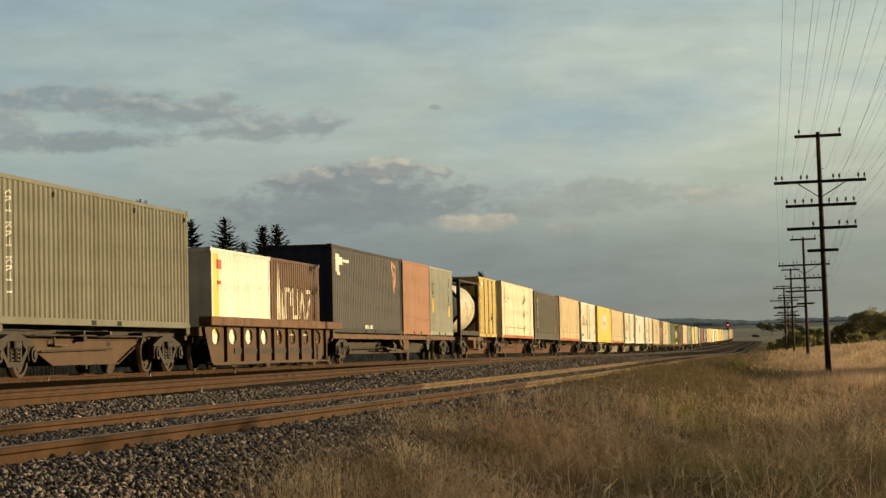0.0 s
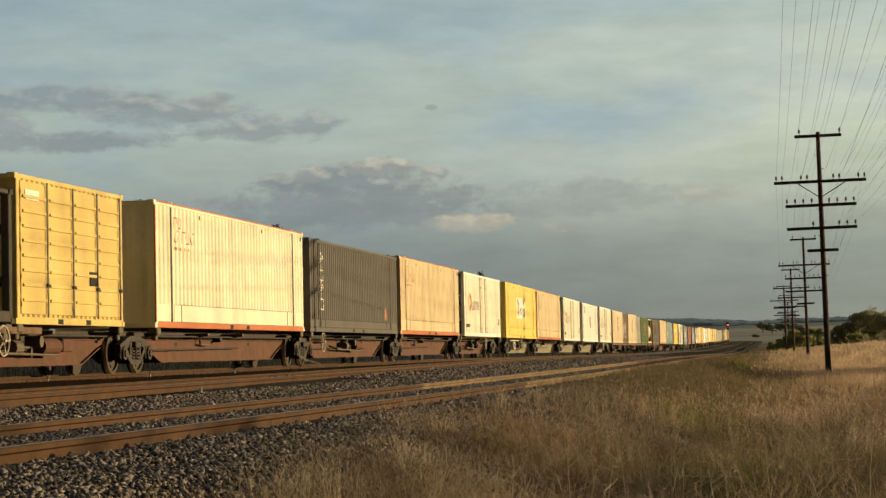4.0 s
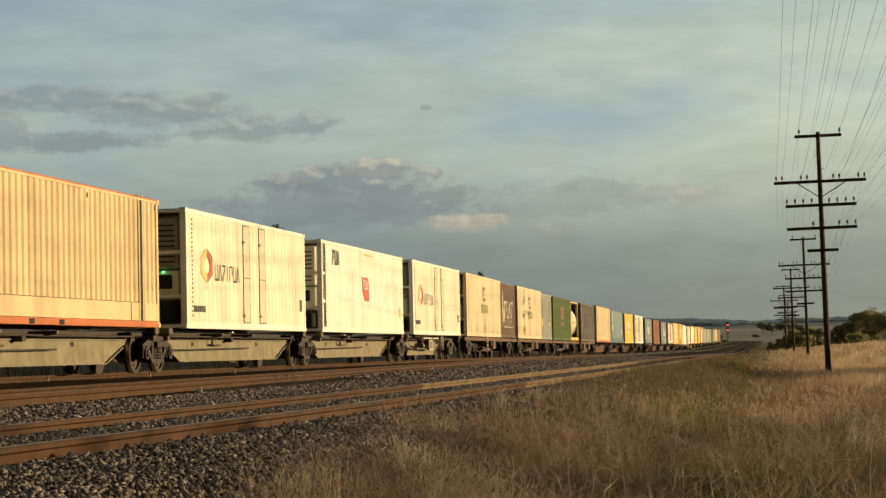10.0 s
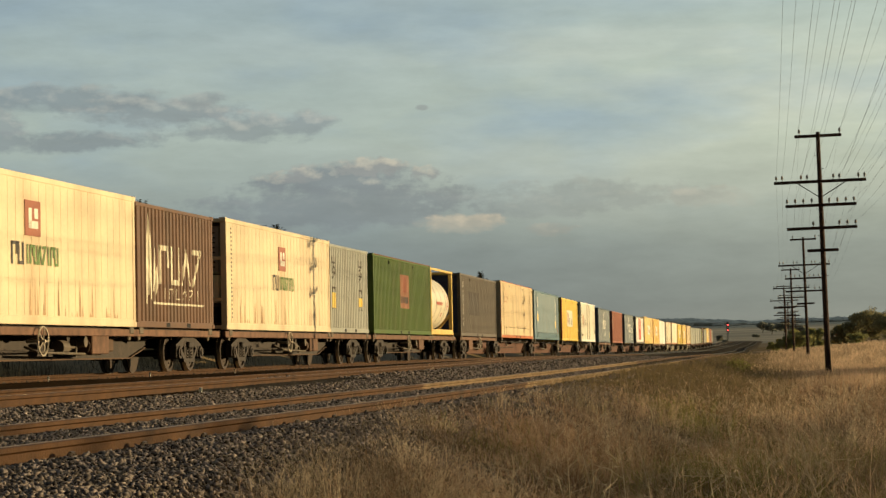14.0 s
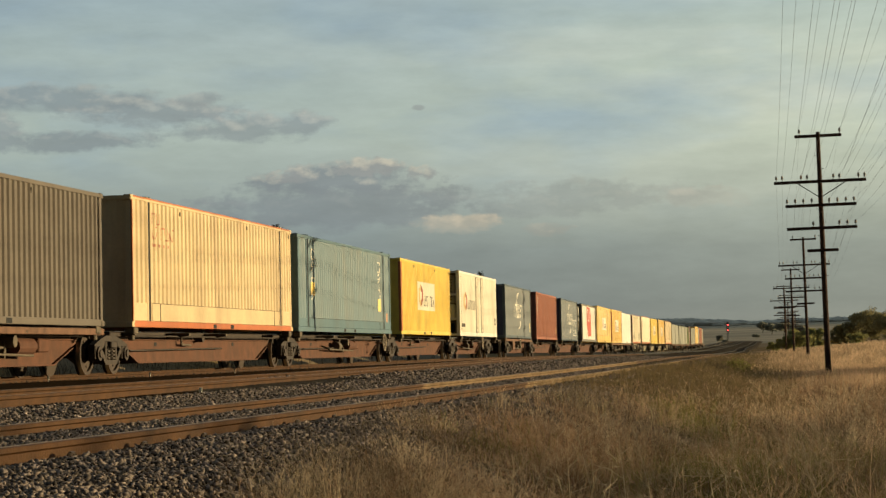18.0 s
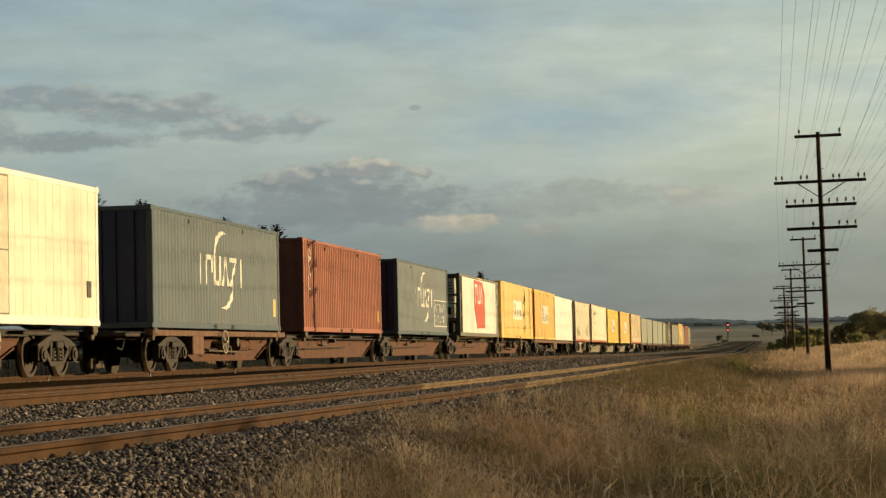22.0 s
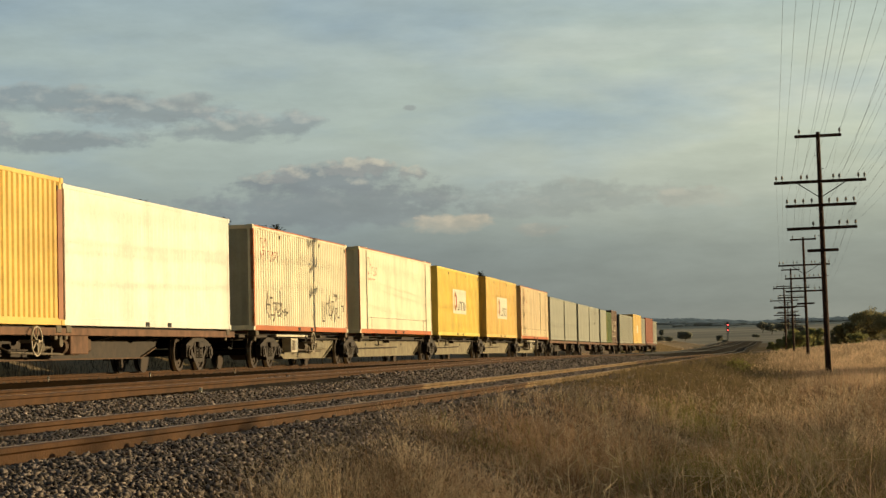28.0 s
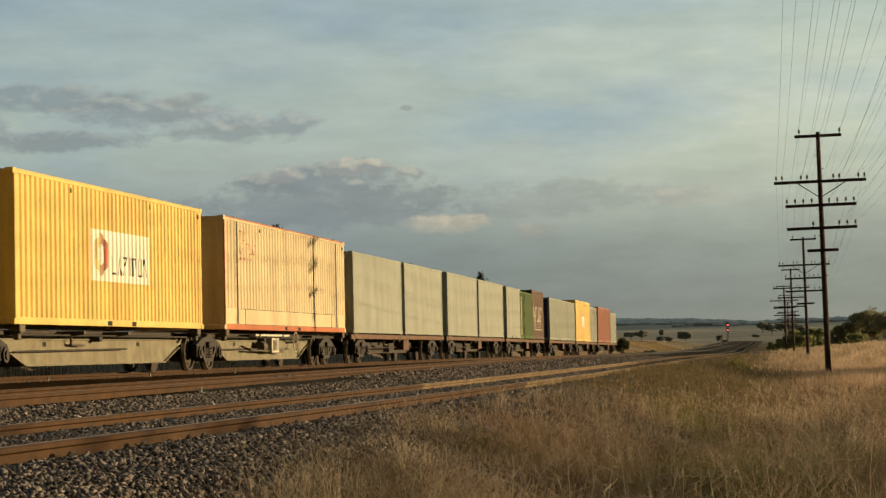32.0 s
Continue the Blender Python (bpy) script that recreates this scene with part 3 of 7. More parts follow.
def couplers(w, L, ends):
    for sx in ends:
        x = sx * L / 2
        part("coupler", boxes((min(x, x + sx * 0.55), max(x, x + sx * 0.55), -0.12, 0.12, 0.78, 1.0), (min(x + sx * 0.35, x + sx * 0.6), max(x + sx * 0.35, x + sx * 0.6), -0.2, 0.2, 0.75, 1.03), bev=0.03), GRIME_AND_SHADE, w)
        part("brake_hose", tubes(((x, -0.35, 0.85), (x + sx * 0.2, -0.33, 0.55), 0.03), ((x + sx * 0.2, -0.33, 0.55), (x + sx * 0.5, -0.3, 0.6), 0.03), n=6), DARK, w)


def wagon(kind, a, b, ba, bb, own, M, label, wheel_at=None, box_seats=()):
    """A wagon from a to b along the train, on bogies at ba and bb; own says which of the two it carries."""
    s, half, L, c = (ba + bb) / 2, (bb - ba) / 2, b - a, (a + b) / 2
    k = c - s
    w = thing("container_wagon", riding(s, half), label, "railway wagon", "container wagons of the train")
    rng = random.Random(int(a * 10))
    i0, i1 = -half + 1.55, half - 1.55     # the bay between the bogies
    if kind != "well":
        bm = bmesh.new()
        top, foot, wide = (0.78, 0.25, 0.72) if kind == "pack" else (0.82, 0.36, 0.4)
        slab(bm, [(i0 - 0.25, top), (i0 - 0.25, 0.68), (i0 + 0.1, 0.60), (i0 + 1.3, foot), (i1 - 1.3, foot), (i1 - 0.1, 0.60), (i1 + 0.25, 0.68), (i1 + 0.25, top)], -wide, wide)
        # on flats the sill is coloured dark for the shade below the deck
        part("centre_sill", bm, M if kind == "pack" else GRIME_AND_SHADE, w)
        part("sill_flange", boxes((i0 + 1.3, i1 - 1.3, -wide - 0.08, wide + 0.08, foot - 0.03, foot + 0.004), bev=0.006), M, w)
        for sx, x in ((-1, i0), (1, i1)):
            xa, xb = (x + 0.1, x + 1.3) if sx < 0 else (x - 0.1, x - 1.3)
            part("sill_flange", slab(bmesh.new(), [(xa, 0.58), (xb, foot - 0.03), (xb, foot), (xa, 0.61)], -wide - 0.07, wide + 0.07), M, w)
        part("end_deck", boxes((k - L / 2, i0, -0.95, 0.95, 0.84, 0.94), bev=0.02), GRIME_AND_SHADE, w)
        part("end_deck", boxes((i1, k + L / 2, -0.95, 0.95, 0.84, 0.94), bev=0.02), GRIME_AND_SHADE, w)
        if kind == "pack":
            # made wide and dark to stand for the shadowed space under the box
            part("spine", boxes((k - L / 2 + 0.3, k + L / 2 - 0.3, -0.62, 0.62, 0.78, 0.97), bev=0.02), GRIME_AND_SHADE, w, "spine beam widened and darkened for the shade under the boxes")
            part("sill_lip", boxes((i0 - 0.2, i1 + 0.2, -0.76, 0.76, 0.755, 0.785), bev=0.006), M, w)
            arms = sorted(set([round(x - s, 2) for x, _ in box_seats] + [round(i0 + f * (i1 - i0), 2) for f in (0.3, 0.55)]))
            for q in (0.2, 0.72):
                # nothing is cut here: black blocks paint the shade of holes
                part("sill_hole_shade", boxes((i0 + q * (i1 - i0), i0 + q * (i1 - i0) + 0.22, -0.726, -0.7, 0.62, 0.72), bev=0.01), DARK, w, "black block for the shade in a lifting hole")
        else:
            # added plate that closes the bright gap with a shade-dark colour
            part("deck", boxes((k - L / 2 + 0.3, k + L / 2 - 0.3, -1.0, 1.0, 0.94, 1.035), bev=0.01), GRIME_AND_SHADE, w, "dark deck plate added for the shade under the boxes")
            arms = [i0 + (i + 0.5) * (i1 - i0) / 5 for i in range(5)]
        for x in arms:
            bm = bmesh.new()
            if kind == "pack":
                ring = [(-1.22, 0.94), (-1.22, 0.87), (-0.6, 0.79), (0.6, 0.79), (1.22, 0.87), (1.22, 0.94)]
            else:
                ring = [(-1.2, 0.93), (-1.2, 0.86), (-0.7, 0.74), (0.7, 0.74), (1.2, 0.86), (1.2, 0.93)]
            va = [bm.verts.new((x - 0.06, y, z)) for y, z in ring]
            vb = [bm.verts.new((x + 0.06, y, z)) for y, z in ring]
            bm.faces.new(va)
            bm.faces.new(vb[::-1])
            for j in range(6):
                bm.faces.new((va[j], vb[j], vb[(j + 1) % 6], va[(j + 1) % 6]))
            bmesh.ops.recalc_face_normals(bm, faces=bm.faces[:])
            part("cross_bearer", bm, DUSTSTEEL if kind == "pack" else GRIME_AND_SHADE, w)
        under_gear(w, i0 + 0.4, i1 - 0.4, M, wheel_at is not None)
    if kind == "flat":
        for sy in (-1, 1):
            part("side_sill", boxes(*sorted_y(k - L / 2 + 0.1, k + L / 2 - 0.1, sy, 1.14, 1.22, 0.84, 1.0), bev=0.012), SILL, w, "rust-pink channel along the deck edge")
        bm = bmesh.new()
        x = k - L / 2 + 1.0
        while x < k + L / 2 - 0.8:
            box(bm, x, x + 0.1, -1.2, 1.2, 0.88, 0.985)
            x += 1.35
        part("deck_beam", bm, M, w)
        part("equipment_box", boxes((k + 0.4, k + 1.5, -1.16, -0.75, 0.45, 0.86), bev=0.02), SILL, w, "pale dusty equipment box under the deck")
    if kind == "well":
        ring = [(-L / 2 + 0.25, 1.13), (-L / 2 + 0.7, 0.17), (L / 2 - 0.75, 0.17), (L / 2 - 0.35, 1.13)]
        holes = np.linspace(-L / 2 + 1.25, L / 2 - 2.1, 8)
        for sy in (-1, 1):
            y0, y1 = sorted((sy * 1.25, sy * 1.275))
            bm = bmesh.new()
            edges = [ring[0][0]] + [v for h in holes for v in (h - 0.38, h + 0.38)] + [ring[3][0]]

            def lower(x):
                return float(np.interp(x, [ring[0][0], ring[1][0], ring[2][0], ring[3][0]], [1.0, 0.17, 0.17, 1.0]))
            for j in range(0, len(edges) - 1):
                p, q = edges[j] + k, edges[j + 1] + k
                if j % 2 == 0:
                    slab(bm, [(p, lower(p - k)), (q, lower(q - k)), (q, 1.13), (p, 1.13)], y0, y1)
                else:
                    h = (p + q) / 2
                    lo = [(h + 0.38 * math.cos(g), 0.86 + 0.21 * math.sin(g)) for g in np.linspace(math.pi, 2 * math.pi, 9)]
                    hi = [(h + 0.38 * math.cos(g), 0.86 + 0.21 * math.sin(g)) for g in np.linspace(0, math.pi, 9)]
                    slab(bm, [(p, lower(p - k)), (q, lower(q - k))] + lo[::-1], y0, y1)
                    slab(bm, [(q, 1.13), (p, 1.13)] + hi[::-1], y0, y1)
            bmesh.ops.remove_doubles(bm, verts=bm.verts[:], dist=0.001)
            part("side_girder", bm, BROWNW, w, "brown girder with a row of oval holes")
            part("top_ledge", boxes(*sorted_y(k - L / 2 - 0.05, k + L / 2 + 0.3, sy, 1.2, 1.55, 1.13, 1.36), bev=0.02), SILL, w, "rust-pink upper ledge")
            for h in holes:
                part("stiffener", boxes(*sorted_y(k + h + 0.82, k + h + 0.88, sy, 1.275, 1.36, 0.2, 1.13)), BROWNW, w)
            part("bottom_flange", boxes(*sorted_y(k - L / 2 + 0.7, k + L / 2 - 0.75, sy, 1.2, 1.36, 0.12, 0.17)), BROWNW, w)
        part("well_floor", boxes((i0 - 0.3, i1 + 0.3, -1.3, 1.3, 0.4, 0.55)), GRIME_AND_SHADE, w)
        part("end_deck", boxes((k - L / 2, i0 - 0.3, -1.2, 1.2, 0.86, 1.1), bev=0.02), BROWNW, w)
        part("end_deck", boxes((i1 + 0.3, k + L / 2, -1.2, 1.2, 0.86, 1.1), bev=0.02), BROWNW, w)
    for x, lift in box_seats:
        for sy in (-1, 1):
            y = sy * 1.12
            part("pedestal", boxes((x - s - 0.15, x - s + 0.15, y - 0.12, y + 0.12, lift - 0.16, lift), (x - s - 0.08, x - s + 0.08, y - 0.06, y + 0.06, lift - 0.3, lift - 0.16), bev=0.02), DUSTSTEEL, w)
    for x, o in ((-half, own[0]), (half, own[1])):
        if o:
            bogie(w, x)
    couplers(w, L, [sx for sx, o in ((-1, own[0] and own[0] != 2), (1, own[1] == 3)) if o])
    if wheel_at is not None:
        part_of("brake_wheel", cached("brake_wheel", brake_wheel), HANDWHEEL, w, at=pose(wheel_at - s, -1.32, 0.72))
        if kind == "pack" and M is BEIGEW:
            x = wheel_at - s - 2.1
            c = part("control_box", boxes((x, x + 0.85, -1.12, -0.82, 0.42, 0.84), bev=0.02), STRIP, w, "pale dusty control box")
            part("box_door", boxes((x + 0.1, x + 0.4, -1.13, -1.115, 0.48, 0.78), bev=0.006), DUSTSTEEL, c)
            part("box_frame", boxes((x + 0.5, x + 0.78, -1.13, -1.115, 0.48, 0.78), bev=0.006), COOLER, c)
            part("side_step", boxes((x - 2.2, x + 1.9, -1.2, -1.02, 0.88, 0.945), bev=0.01), STRIP, w, "pale dusty step along the brake gear")
    TRAIN.append((w, s, half, 0.0, 0.0))
    return s, half


def load(ob, seat, x0, x1, z=DECK):
    """Set a container on a wagon, from x0 to x1 along the train."""
    s, half = seat
    x = (x0 + x1) / 2 - s
    ob.matrix_basis = riding(s, half) @ pose(x, 0, z)
    TRAIN.append((ob, s, half, x, z))

# ---- the train ----
WHITE = paint("white", (0.82, 0.80, 0.74), (0.50, 0.43, 0.33), 0.25, 0.42, 0.4)
WARMWHITE = paint("warm_white", (0.79, 0.74, 0.61), (0.45, 0.36, 0.25), 0.4, 0.42, 0.4)
CREAM = paint("cream", (0.66, 0.52, 0.32), (0.36, 0.25, 0.16), 0.45)
STAINED = mat("stained_cream_paint", (0.75, 0.62, 0.42), 0.4, 0, 0.14, 1.1, 0.08, 30, (0.42, 0.27, 0.15), 0.7, 0, 0.4)
DUSTCREAM = paint("dusty_cream", (0.82, 0.75, 0.57), (0.46, 0.37, 0.25), 0.35, 0.4, 0.45)
YELLOW = paint("yellow", (0.82, 0.60, 0.125), (0.42, 0.26, 0.06), 0.3, 0.42, 0.25)
OCHRE = paint("ochre", (0.79, 0.54, 0.16), (0.40, 0.23, 0.06), 0.4, 0.42, 0.35)
TEAL = paint("teal", (0.125, 0.20, 0.245), (0.20, 0.19, 0.16), 0.3, 0.45, 0.12)
DKGREY = paint("charcoal", (0.062, 0.060, 0.061), (0.10, 0.08, 0.075), 0.3, 0.5, 0.1)
WARMGREY = paint("warm_grey", (0.16, 0.14, 0.122), (0.12, 0.10, 0.08), 0.35, 0.5, 0.1)
DIMGREY = paint("dim_grey", (0.128, 0.116, 0.104), (0.12, 0.10, 0.08), 0.35, 0.5, 0.1)
BLUEGREY = paint("blue_grey", (0.096, 0.125, 0.15), (0.18, 0.165, 0.135), 0.3, 0.5, 0.18)
GREYGREEN = paint("grey_green", (0.20, 0.195, 0.165), (0.16, 0.13, 0.09), 0.4, 0.5, 0.08)
PALEGREEN = paint("pale_green", (0.345, 0.35, 0.32), (0.25, 0.22, 0.16), 0.3)
GREEN = paint("leaf_green", (0.085, 0.135, 0.03), (0.14, 0.12, 0.05), 0.4)
REDBROWN = paint("red_brown", (0.37, 0.15, 0.105), (0.20, 0.10, 0.07), 0.4, 0.48, 0.12)
PINK = paint("salmon", (0.38, 0.18, 0.11), (0.33, 0.18, 0.12), 0.35)
BROWN = paint("dark_brown", (0.16, 0.092, 0.06), (0.10, 0.08, 0.06), 0.4)
OLIVEGREY = paint("olive_grey", (0.33, 0.33, 0.28), (0.22, 0.19, 0.14), 0.35)
STRAW = paint("straw", (0.62, 0.46, 0.16), (0.36, 0.25, 0.10), 0.4)
REDORANGE = paint("red_orange", (0.50, 0.16, 0.065), (0.25, 0.10, 0.06), 0.4)
NAVY = paint("navy", (0.045, 0.055, 0.12), (0.06, 0.05, 0.06), 0.3)
COOLER = mat("cooler_grey", (0.30, 0.29, 0.27), 0.5, 0, 0.2, 4)
GREYP = mat("dull_grey_steel", (0.16, 0.15, 0.13), 0.6, 0.2, 0.3, 5)
STRIP = mat("grey_strip", (0.58, 0.52, 0.41), 0.6, 0, 0.2, 4)
REDMARK = mat("red_mark", (0.50, 0.08, 0.045), 0.6, 0, 0.15, 4)
DARKMARK = mat("dark_mark", (0.075, 0.06, 0.05), 0.6, 0, 0.3, 4)
RUNS = mat("rust_runs", (0.46, 0.30, 0.17), 0.7, 0, 0.3, 5)
SCRAWL = mat("scrawl_paint", (0.20, 0.17, 0.13), 0.7, 0, 0.3, 4)
FADEDRED = mat("faded_red_mark", (0.52, 0.22, 0.14), 0.6, 0, 0.3, 3)
GOLDMARK = mat("gold_mark", (0.70, 0.52, 0.22), 0.6, 0, 0.2, 4)
GREENMARK = mat("green_mark", (0.16, 0.26, 0.08), 0.6, 0, 0.3, 4)
WHITEMARK = mat("white_mark", (0.75, 0.73, 0.66), 0.6, 0, 0.3, 3)
SIGNWHITE = mat("white_panel", (0.82, 0.78, 0.66), 0.55, 0, 0.1, 3)
# grey that puts the shade of the dished ends into their colour
TANKEND = mat("shaded_tank_end", (0.15, 0.155, 0.16), 0.5, 0, 0.15, 2)
CREAMTANK = mat("tank_cream", (0.80, 0.73, 0.57), 0.35, 0, 0.12, 2, 0, 20, (0.48, 0.38, 0.25), 0.3)
BROWNW = mat("brown_wagon", (0.092, 0.052, 0.031), 0.85, 0, 0.3, 3, 0.2, 40, (0.07, 0.042, 0.028), 0.5)
ORANGEW = mat("orange_wagon", (0.108, 0.042, 0.022), 0.85, 0, 0.35, 3, 0.2, 40, (0.07, 0.036, 0.024), 0.7)
BEIGEW = mat("beige_wagon", (0.225, 0.195, 0.135), 0.85, 0, 0.3, 3, 0.2, 40, (0.15, 0.11, 0.07), 0.7)
SILL = mat("pink_rust_sill", (0.165, 0.085, 0.052), 0.85, 0, 0.4, 4, 0.2, 40, (0.075, 0.042, 0.028), 0.8)
HANDWHEEL = mat("pale_hand_wheel", (0.42, 0.36, 0.28), 0.7, 0, 0.2, 6)


def sign_panel(ob, x0, x1, z0, z1):
    """A white panel with a faceted ring in gold and red and a row of dark bars."""
    mark(ob, [(x0, x1, z0, z1)], SIGNWHITE, "sign_panel", "white panel with a gold and red emblem")
    w, h = x1 - x0, z1 - z0
    ring(ob, x0 + 0.17 * w, (z0 + z1) / 2 + 0.02, 0.13 * w, 0.42 * h, 0.007)
    strokes(ob, x0 + 0.36 * w, x0 + 0.97 * w, z0 + 0.17 * h, z0 + 0.50 * h, 7, DARKMARK, "row of dark plain strokes")


def ring(ob, x, z, rx, rz, lift):
    """A six-sided faceted ring."""
    pts = [(math.cos(radians(90 + 60 * i)), math.sin(radians(90 + 60 * i))) for i in range(7)]
    for i, M in enumerate((GOLDMARK, GOLDMARK, GOLDMARK, REDBROWN, REDMARK, REDBROWN)):
        (ca, sa), (cb, sb) = pts[i], pts[i + 1]
        q = [(x + rx * ca, z + rz * sa), (x + rx * cb, z + rz * sb), (x + rx * 0.5 * cb, z + rz * 0.5 * sb), (x + rx * 0.5 * ca, z + rz * 0.5 * sa)]
        bm = bmesh.new()
        painted(bm, q, ob, lift)
        part("emblem", bm, M, ob, "facet of a gold and red emblem")


def long_box(x0, x1, seat, M, label, rim=None, mark_col=None, band=0.42, inset=1.3, pitch=0.33, depth=0.036, seam=None, H=3.02):
    ob = steel_box(x1 - x0, H, M, DARK, label, pitch, depth, False, inset, band, rim or M, "long_shipping_container", "long containers on the train", rim or M)
    if mark_col:
        a = -(x1 - x0) / 2 + inset + 0.25
        strokes(ob, a, a + 0.7, H - 0.58, H - 0.34, 2, mark_col, "faded red emblem", 0.004, 3)
        strokes(ob, a, a + 1.9, H - 0.93, H - 0.66, 7, mark_col, "row of faded red strokes", 0.004, 2)
        mark(ob, word(a, a + 1.4, H - 1.12, H - 1.05, 8), mark_col, "lettering", "thin faded red bars")
    if seam is not None:
        part("wall_seam", boxes((seam - 0.03, seam + 0.03, -HW - 0.004, -HW + 0.02, 0.3, H - 0.15)), GREYP, ob, "dark vertical seam")
    load(ob, seat, x0, x1)
    return ob


def iso_box(x0, x1, seat, M, label, H=2.89, z=DECK, **kw):
    ob = steel_box(x1 - x0, H, M, DARK, label, **kw)
    load(ob, seat, x0, x1, z)
    return ob


def reefer(x0, x1, seat, M, F, label, open_end=2.0, strips=True, brand=True):
    L = x1 - x0
    c = (x0 + x1) / 2
    st = [(x0 + open_end + 5.2 - c, x0 + open_end + 5.85 - c), (x0 + open_end + 6.95 - c, x0 + open_end + 7.6 - c)] if strips else []
    ob = reefer_box(L, 3.0, M, F, label, open_end, st)
    if brand:
        a = x0 + open_end + 0.9 - c
        ring(ob, a + 0.65, 1.62, 0.62, 0.45, 0.006)
        strokes(ob, a + 1.45, a + 3.95, 1.28, 1.66, 7, DARKMARK, "row of dark plain strokes")
        mark(ob, word(x0 + open_end + 0.35 - c, x0 + open_end + 1.45 - c, 0.42, 0.58, 6), DARKMARK, "lettering", "short row of dark bars", 0.006)
        mark(ob, [(L / 2 - 0.75, L / 2 - 0.5, 0.6, 0.95)], DARKMARK, "label", "small dark label", 0.006)
    load(ob, seat, x0, x1)
    return ob


def tall_strip(ob, x0, x1, z0, z1, M=None, n=9, extra=None):
    """An upright column of plain stroke shapes, with a coloured patch where extra gives its heights."""
    bm = bmesh.new()
    h = (z1 - z0) / n
    for i in range(n):
        plain_shape(bm, ob, x0 + 0.04, x1 - 0.04, z0 + (i + 0.12) * h, z0 + (i + 0.84) * h, i * 3 + n, 0.26 * h, 0.004)
    part("lettering", bm, M or WHITEMARK, ob, "upright column of plain strokes")["kind"] = "stuff"
    if extra:
        mark(ob, [(x0 - 0.05, x1 + 0.05, *extra)], YELLOW, "label", "yellow patch", 0.006)


# wagons and loads, from the front of what passes to the tail
seat = wagon("pack", 36.6, 50.6, 38.6, 48.6, (1, 1), BROWNW, "rust-brown flat wagon carrying a grey-green box", None, [(37.4, DECK), (49.8, DECK)])
ob = iso_box(37.3, 49.9, seat, GREYGREEN, "grey-green corrugated steel container on a brown wagon", depth=0.034)
tall_strip(ob, -5.8, -5.42, 0.6, 2.6, None, 15)
part("orange_edge", boxes((-6.3, -6.2, -HW - 0.004, -HW + 0.05, 0.2, 2.7)), REDORANGE, ob, "orange corner edge")

seat = wagon("well", 50.9, 66.2, 52.7, 64.6, (1, 1), BROWNW, "brown girder well wagon with oval side holes carrying two short boxes", None, [(52.2, 0.62), (64.4, 0.62)])
ob = iso_box(52.0, 58.2, seat, WHITE, "bright white short container low in a well wagon", 2.55, 0.62, pitch=0.35, depth=0.012)
mark(ob, [(-3.0, -2.35, 0.3, 2.4)], YELLOW, "stripe", "yellow upright stripe")
mark(ob, [(-2.6, -2.1, 2.0, 2.25), (-2.55, -2.15, 1.6, 1.7)], REDMARK, "label", "small red label")
ob = iso_box(58.35, 64.6, seat, BROWN, "weathered brown short container with a worn pale emblem", 2.55, 0.62)
WORN = mat("worn_emblem", (0.72, 0.66, 0.52), 0.8, 0, 0.3, 4)


def worn_emblem(ob, z):
    bm = bmesh.new()
    for i, (x, lo, hi, lean) in enumerate(((-2.45, 0.3, 2.2, 0.05), (-2.25, 0.5, 2.45, 0.0), (-2.08, 0.4, 2.05, -0.06), (-1.92, 0.6, 1.7, 0.1), (-1.78, 0.35, 1.25, 0.12))):
        painted(bm, [(x, lo + z), (x + 0.06, lo + z), (x + lean + 0.13, (lo + hi) / 2 + z), (x + lean + 0.05, hi + z), (x + lean - 0.05, (lo + hi) / 2 + z)], ob, 0.003)
    part("emblem", bm, WORN, ob, "flaking pale sheaf")["kind"] = "stuff"
    strokes(ob, -1.35, 2.3, 0.85 + z, 1.65 + z, 4, WORN, "flaking pale strokes", 0.004, 3, 0.16)
    strokes(ob, -1.2, 2.1, 0.45 + z, 0.68 + z, 6, WORN, "small flaking strokes", 0.004, 1)
    mark(ob, [(-1.9, 2.3, 0.30 + z, 0.35 + z)], WORN, "lettering", "thin flaking line")


worn_emblem(ob, 0.0)

seat = wagon("flat", 66.5, 93.0, 68.8, 90.6, (1, 1), BROWNW, "long rusty flat wagon carrying three boxes", 84.9, [(66.7, DECK), (79.2, DECK), (80.0, DECK), (86.0, DECK), (86.4, DECK), (92.2, DECK)])
ob = iso_box(66.6, 79.4, seat, DKGREY, "dark charcoal container with worn white marks", pitch=0.30, depth=0.016, end=NAVY)
mark(ob, [(-5.75, -5.25, 2.0, 2.6), (-5.2, -4.7, 2.25, 2.5), (-4.6, -3.6, 2.35, 2.45), (-5.6, -5.1, 1.9, 2.0)], WHITEMARK, "emblem", "worn white emblem")
bm = bmesh.new()
for q in ([(4.35, 2.72), (4.55, 2.7), (4.95, 1.6), (4.85, 1.45)], [(4.5, 2.72), (5.35, 2.55), (5.3, 2.42), (4.55, 2.58)], [(5.2, 2.5), (5.35, 2.45), (5.15, 1.75), (5.0, 1.8)], [(4.75, 2.3), (5.0, 2.4), (5.05, 2.1), (4.9, 1.95)]):
    painted(bm, q, ob, 0.004)
part("emblem", bm, FADEDRED, ob, "worn pink flaking emblem")
mark(ob, word(-0.9, 0.5, 0.16, 0.28, 6), WHITEMARK, "lettering", "small white bars", 0.006)
iso_box(79.8, 86.1, seat, PINK, "salmon pink short steel container", pitch=0.3, depth=0.03)
ob = iso_box(86.25, 92.4, seat, PALEGREEN, "pale grey-green short corrugated container with upright lettering")
tall_strip(ob, -2.45, -2.05, 1.0, 2.45, DARKMARK, 6, (0.95, 1.55))
tall_strip(ob, 1.85, 2.3, 0.75, 2.5, DARKMARK, 6, (0.8, 1.3))

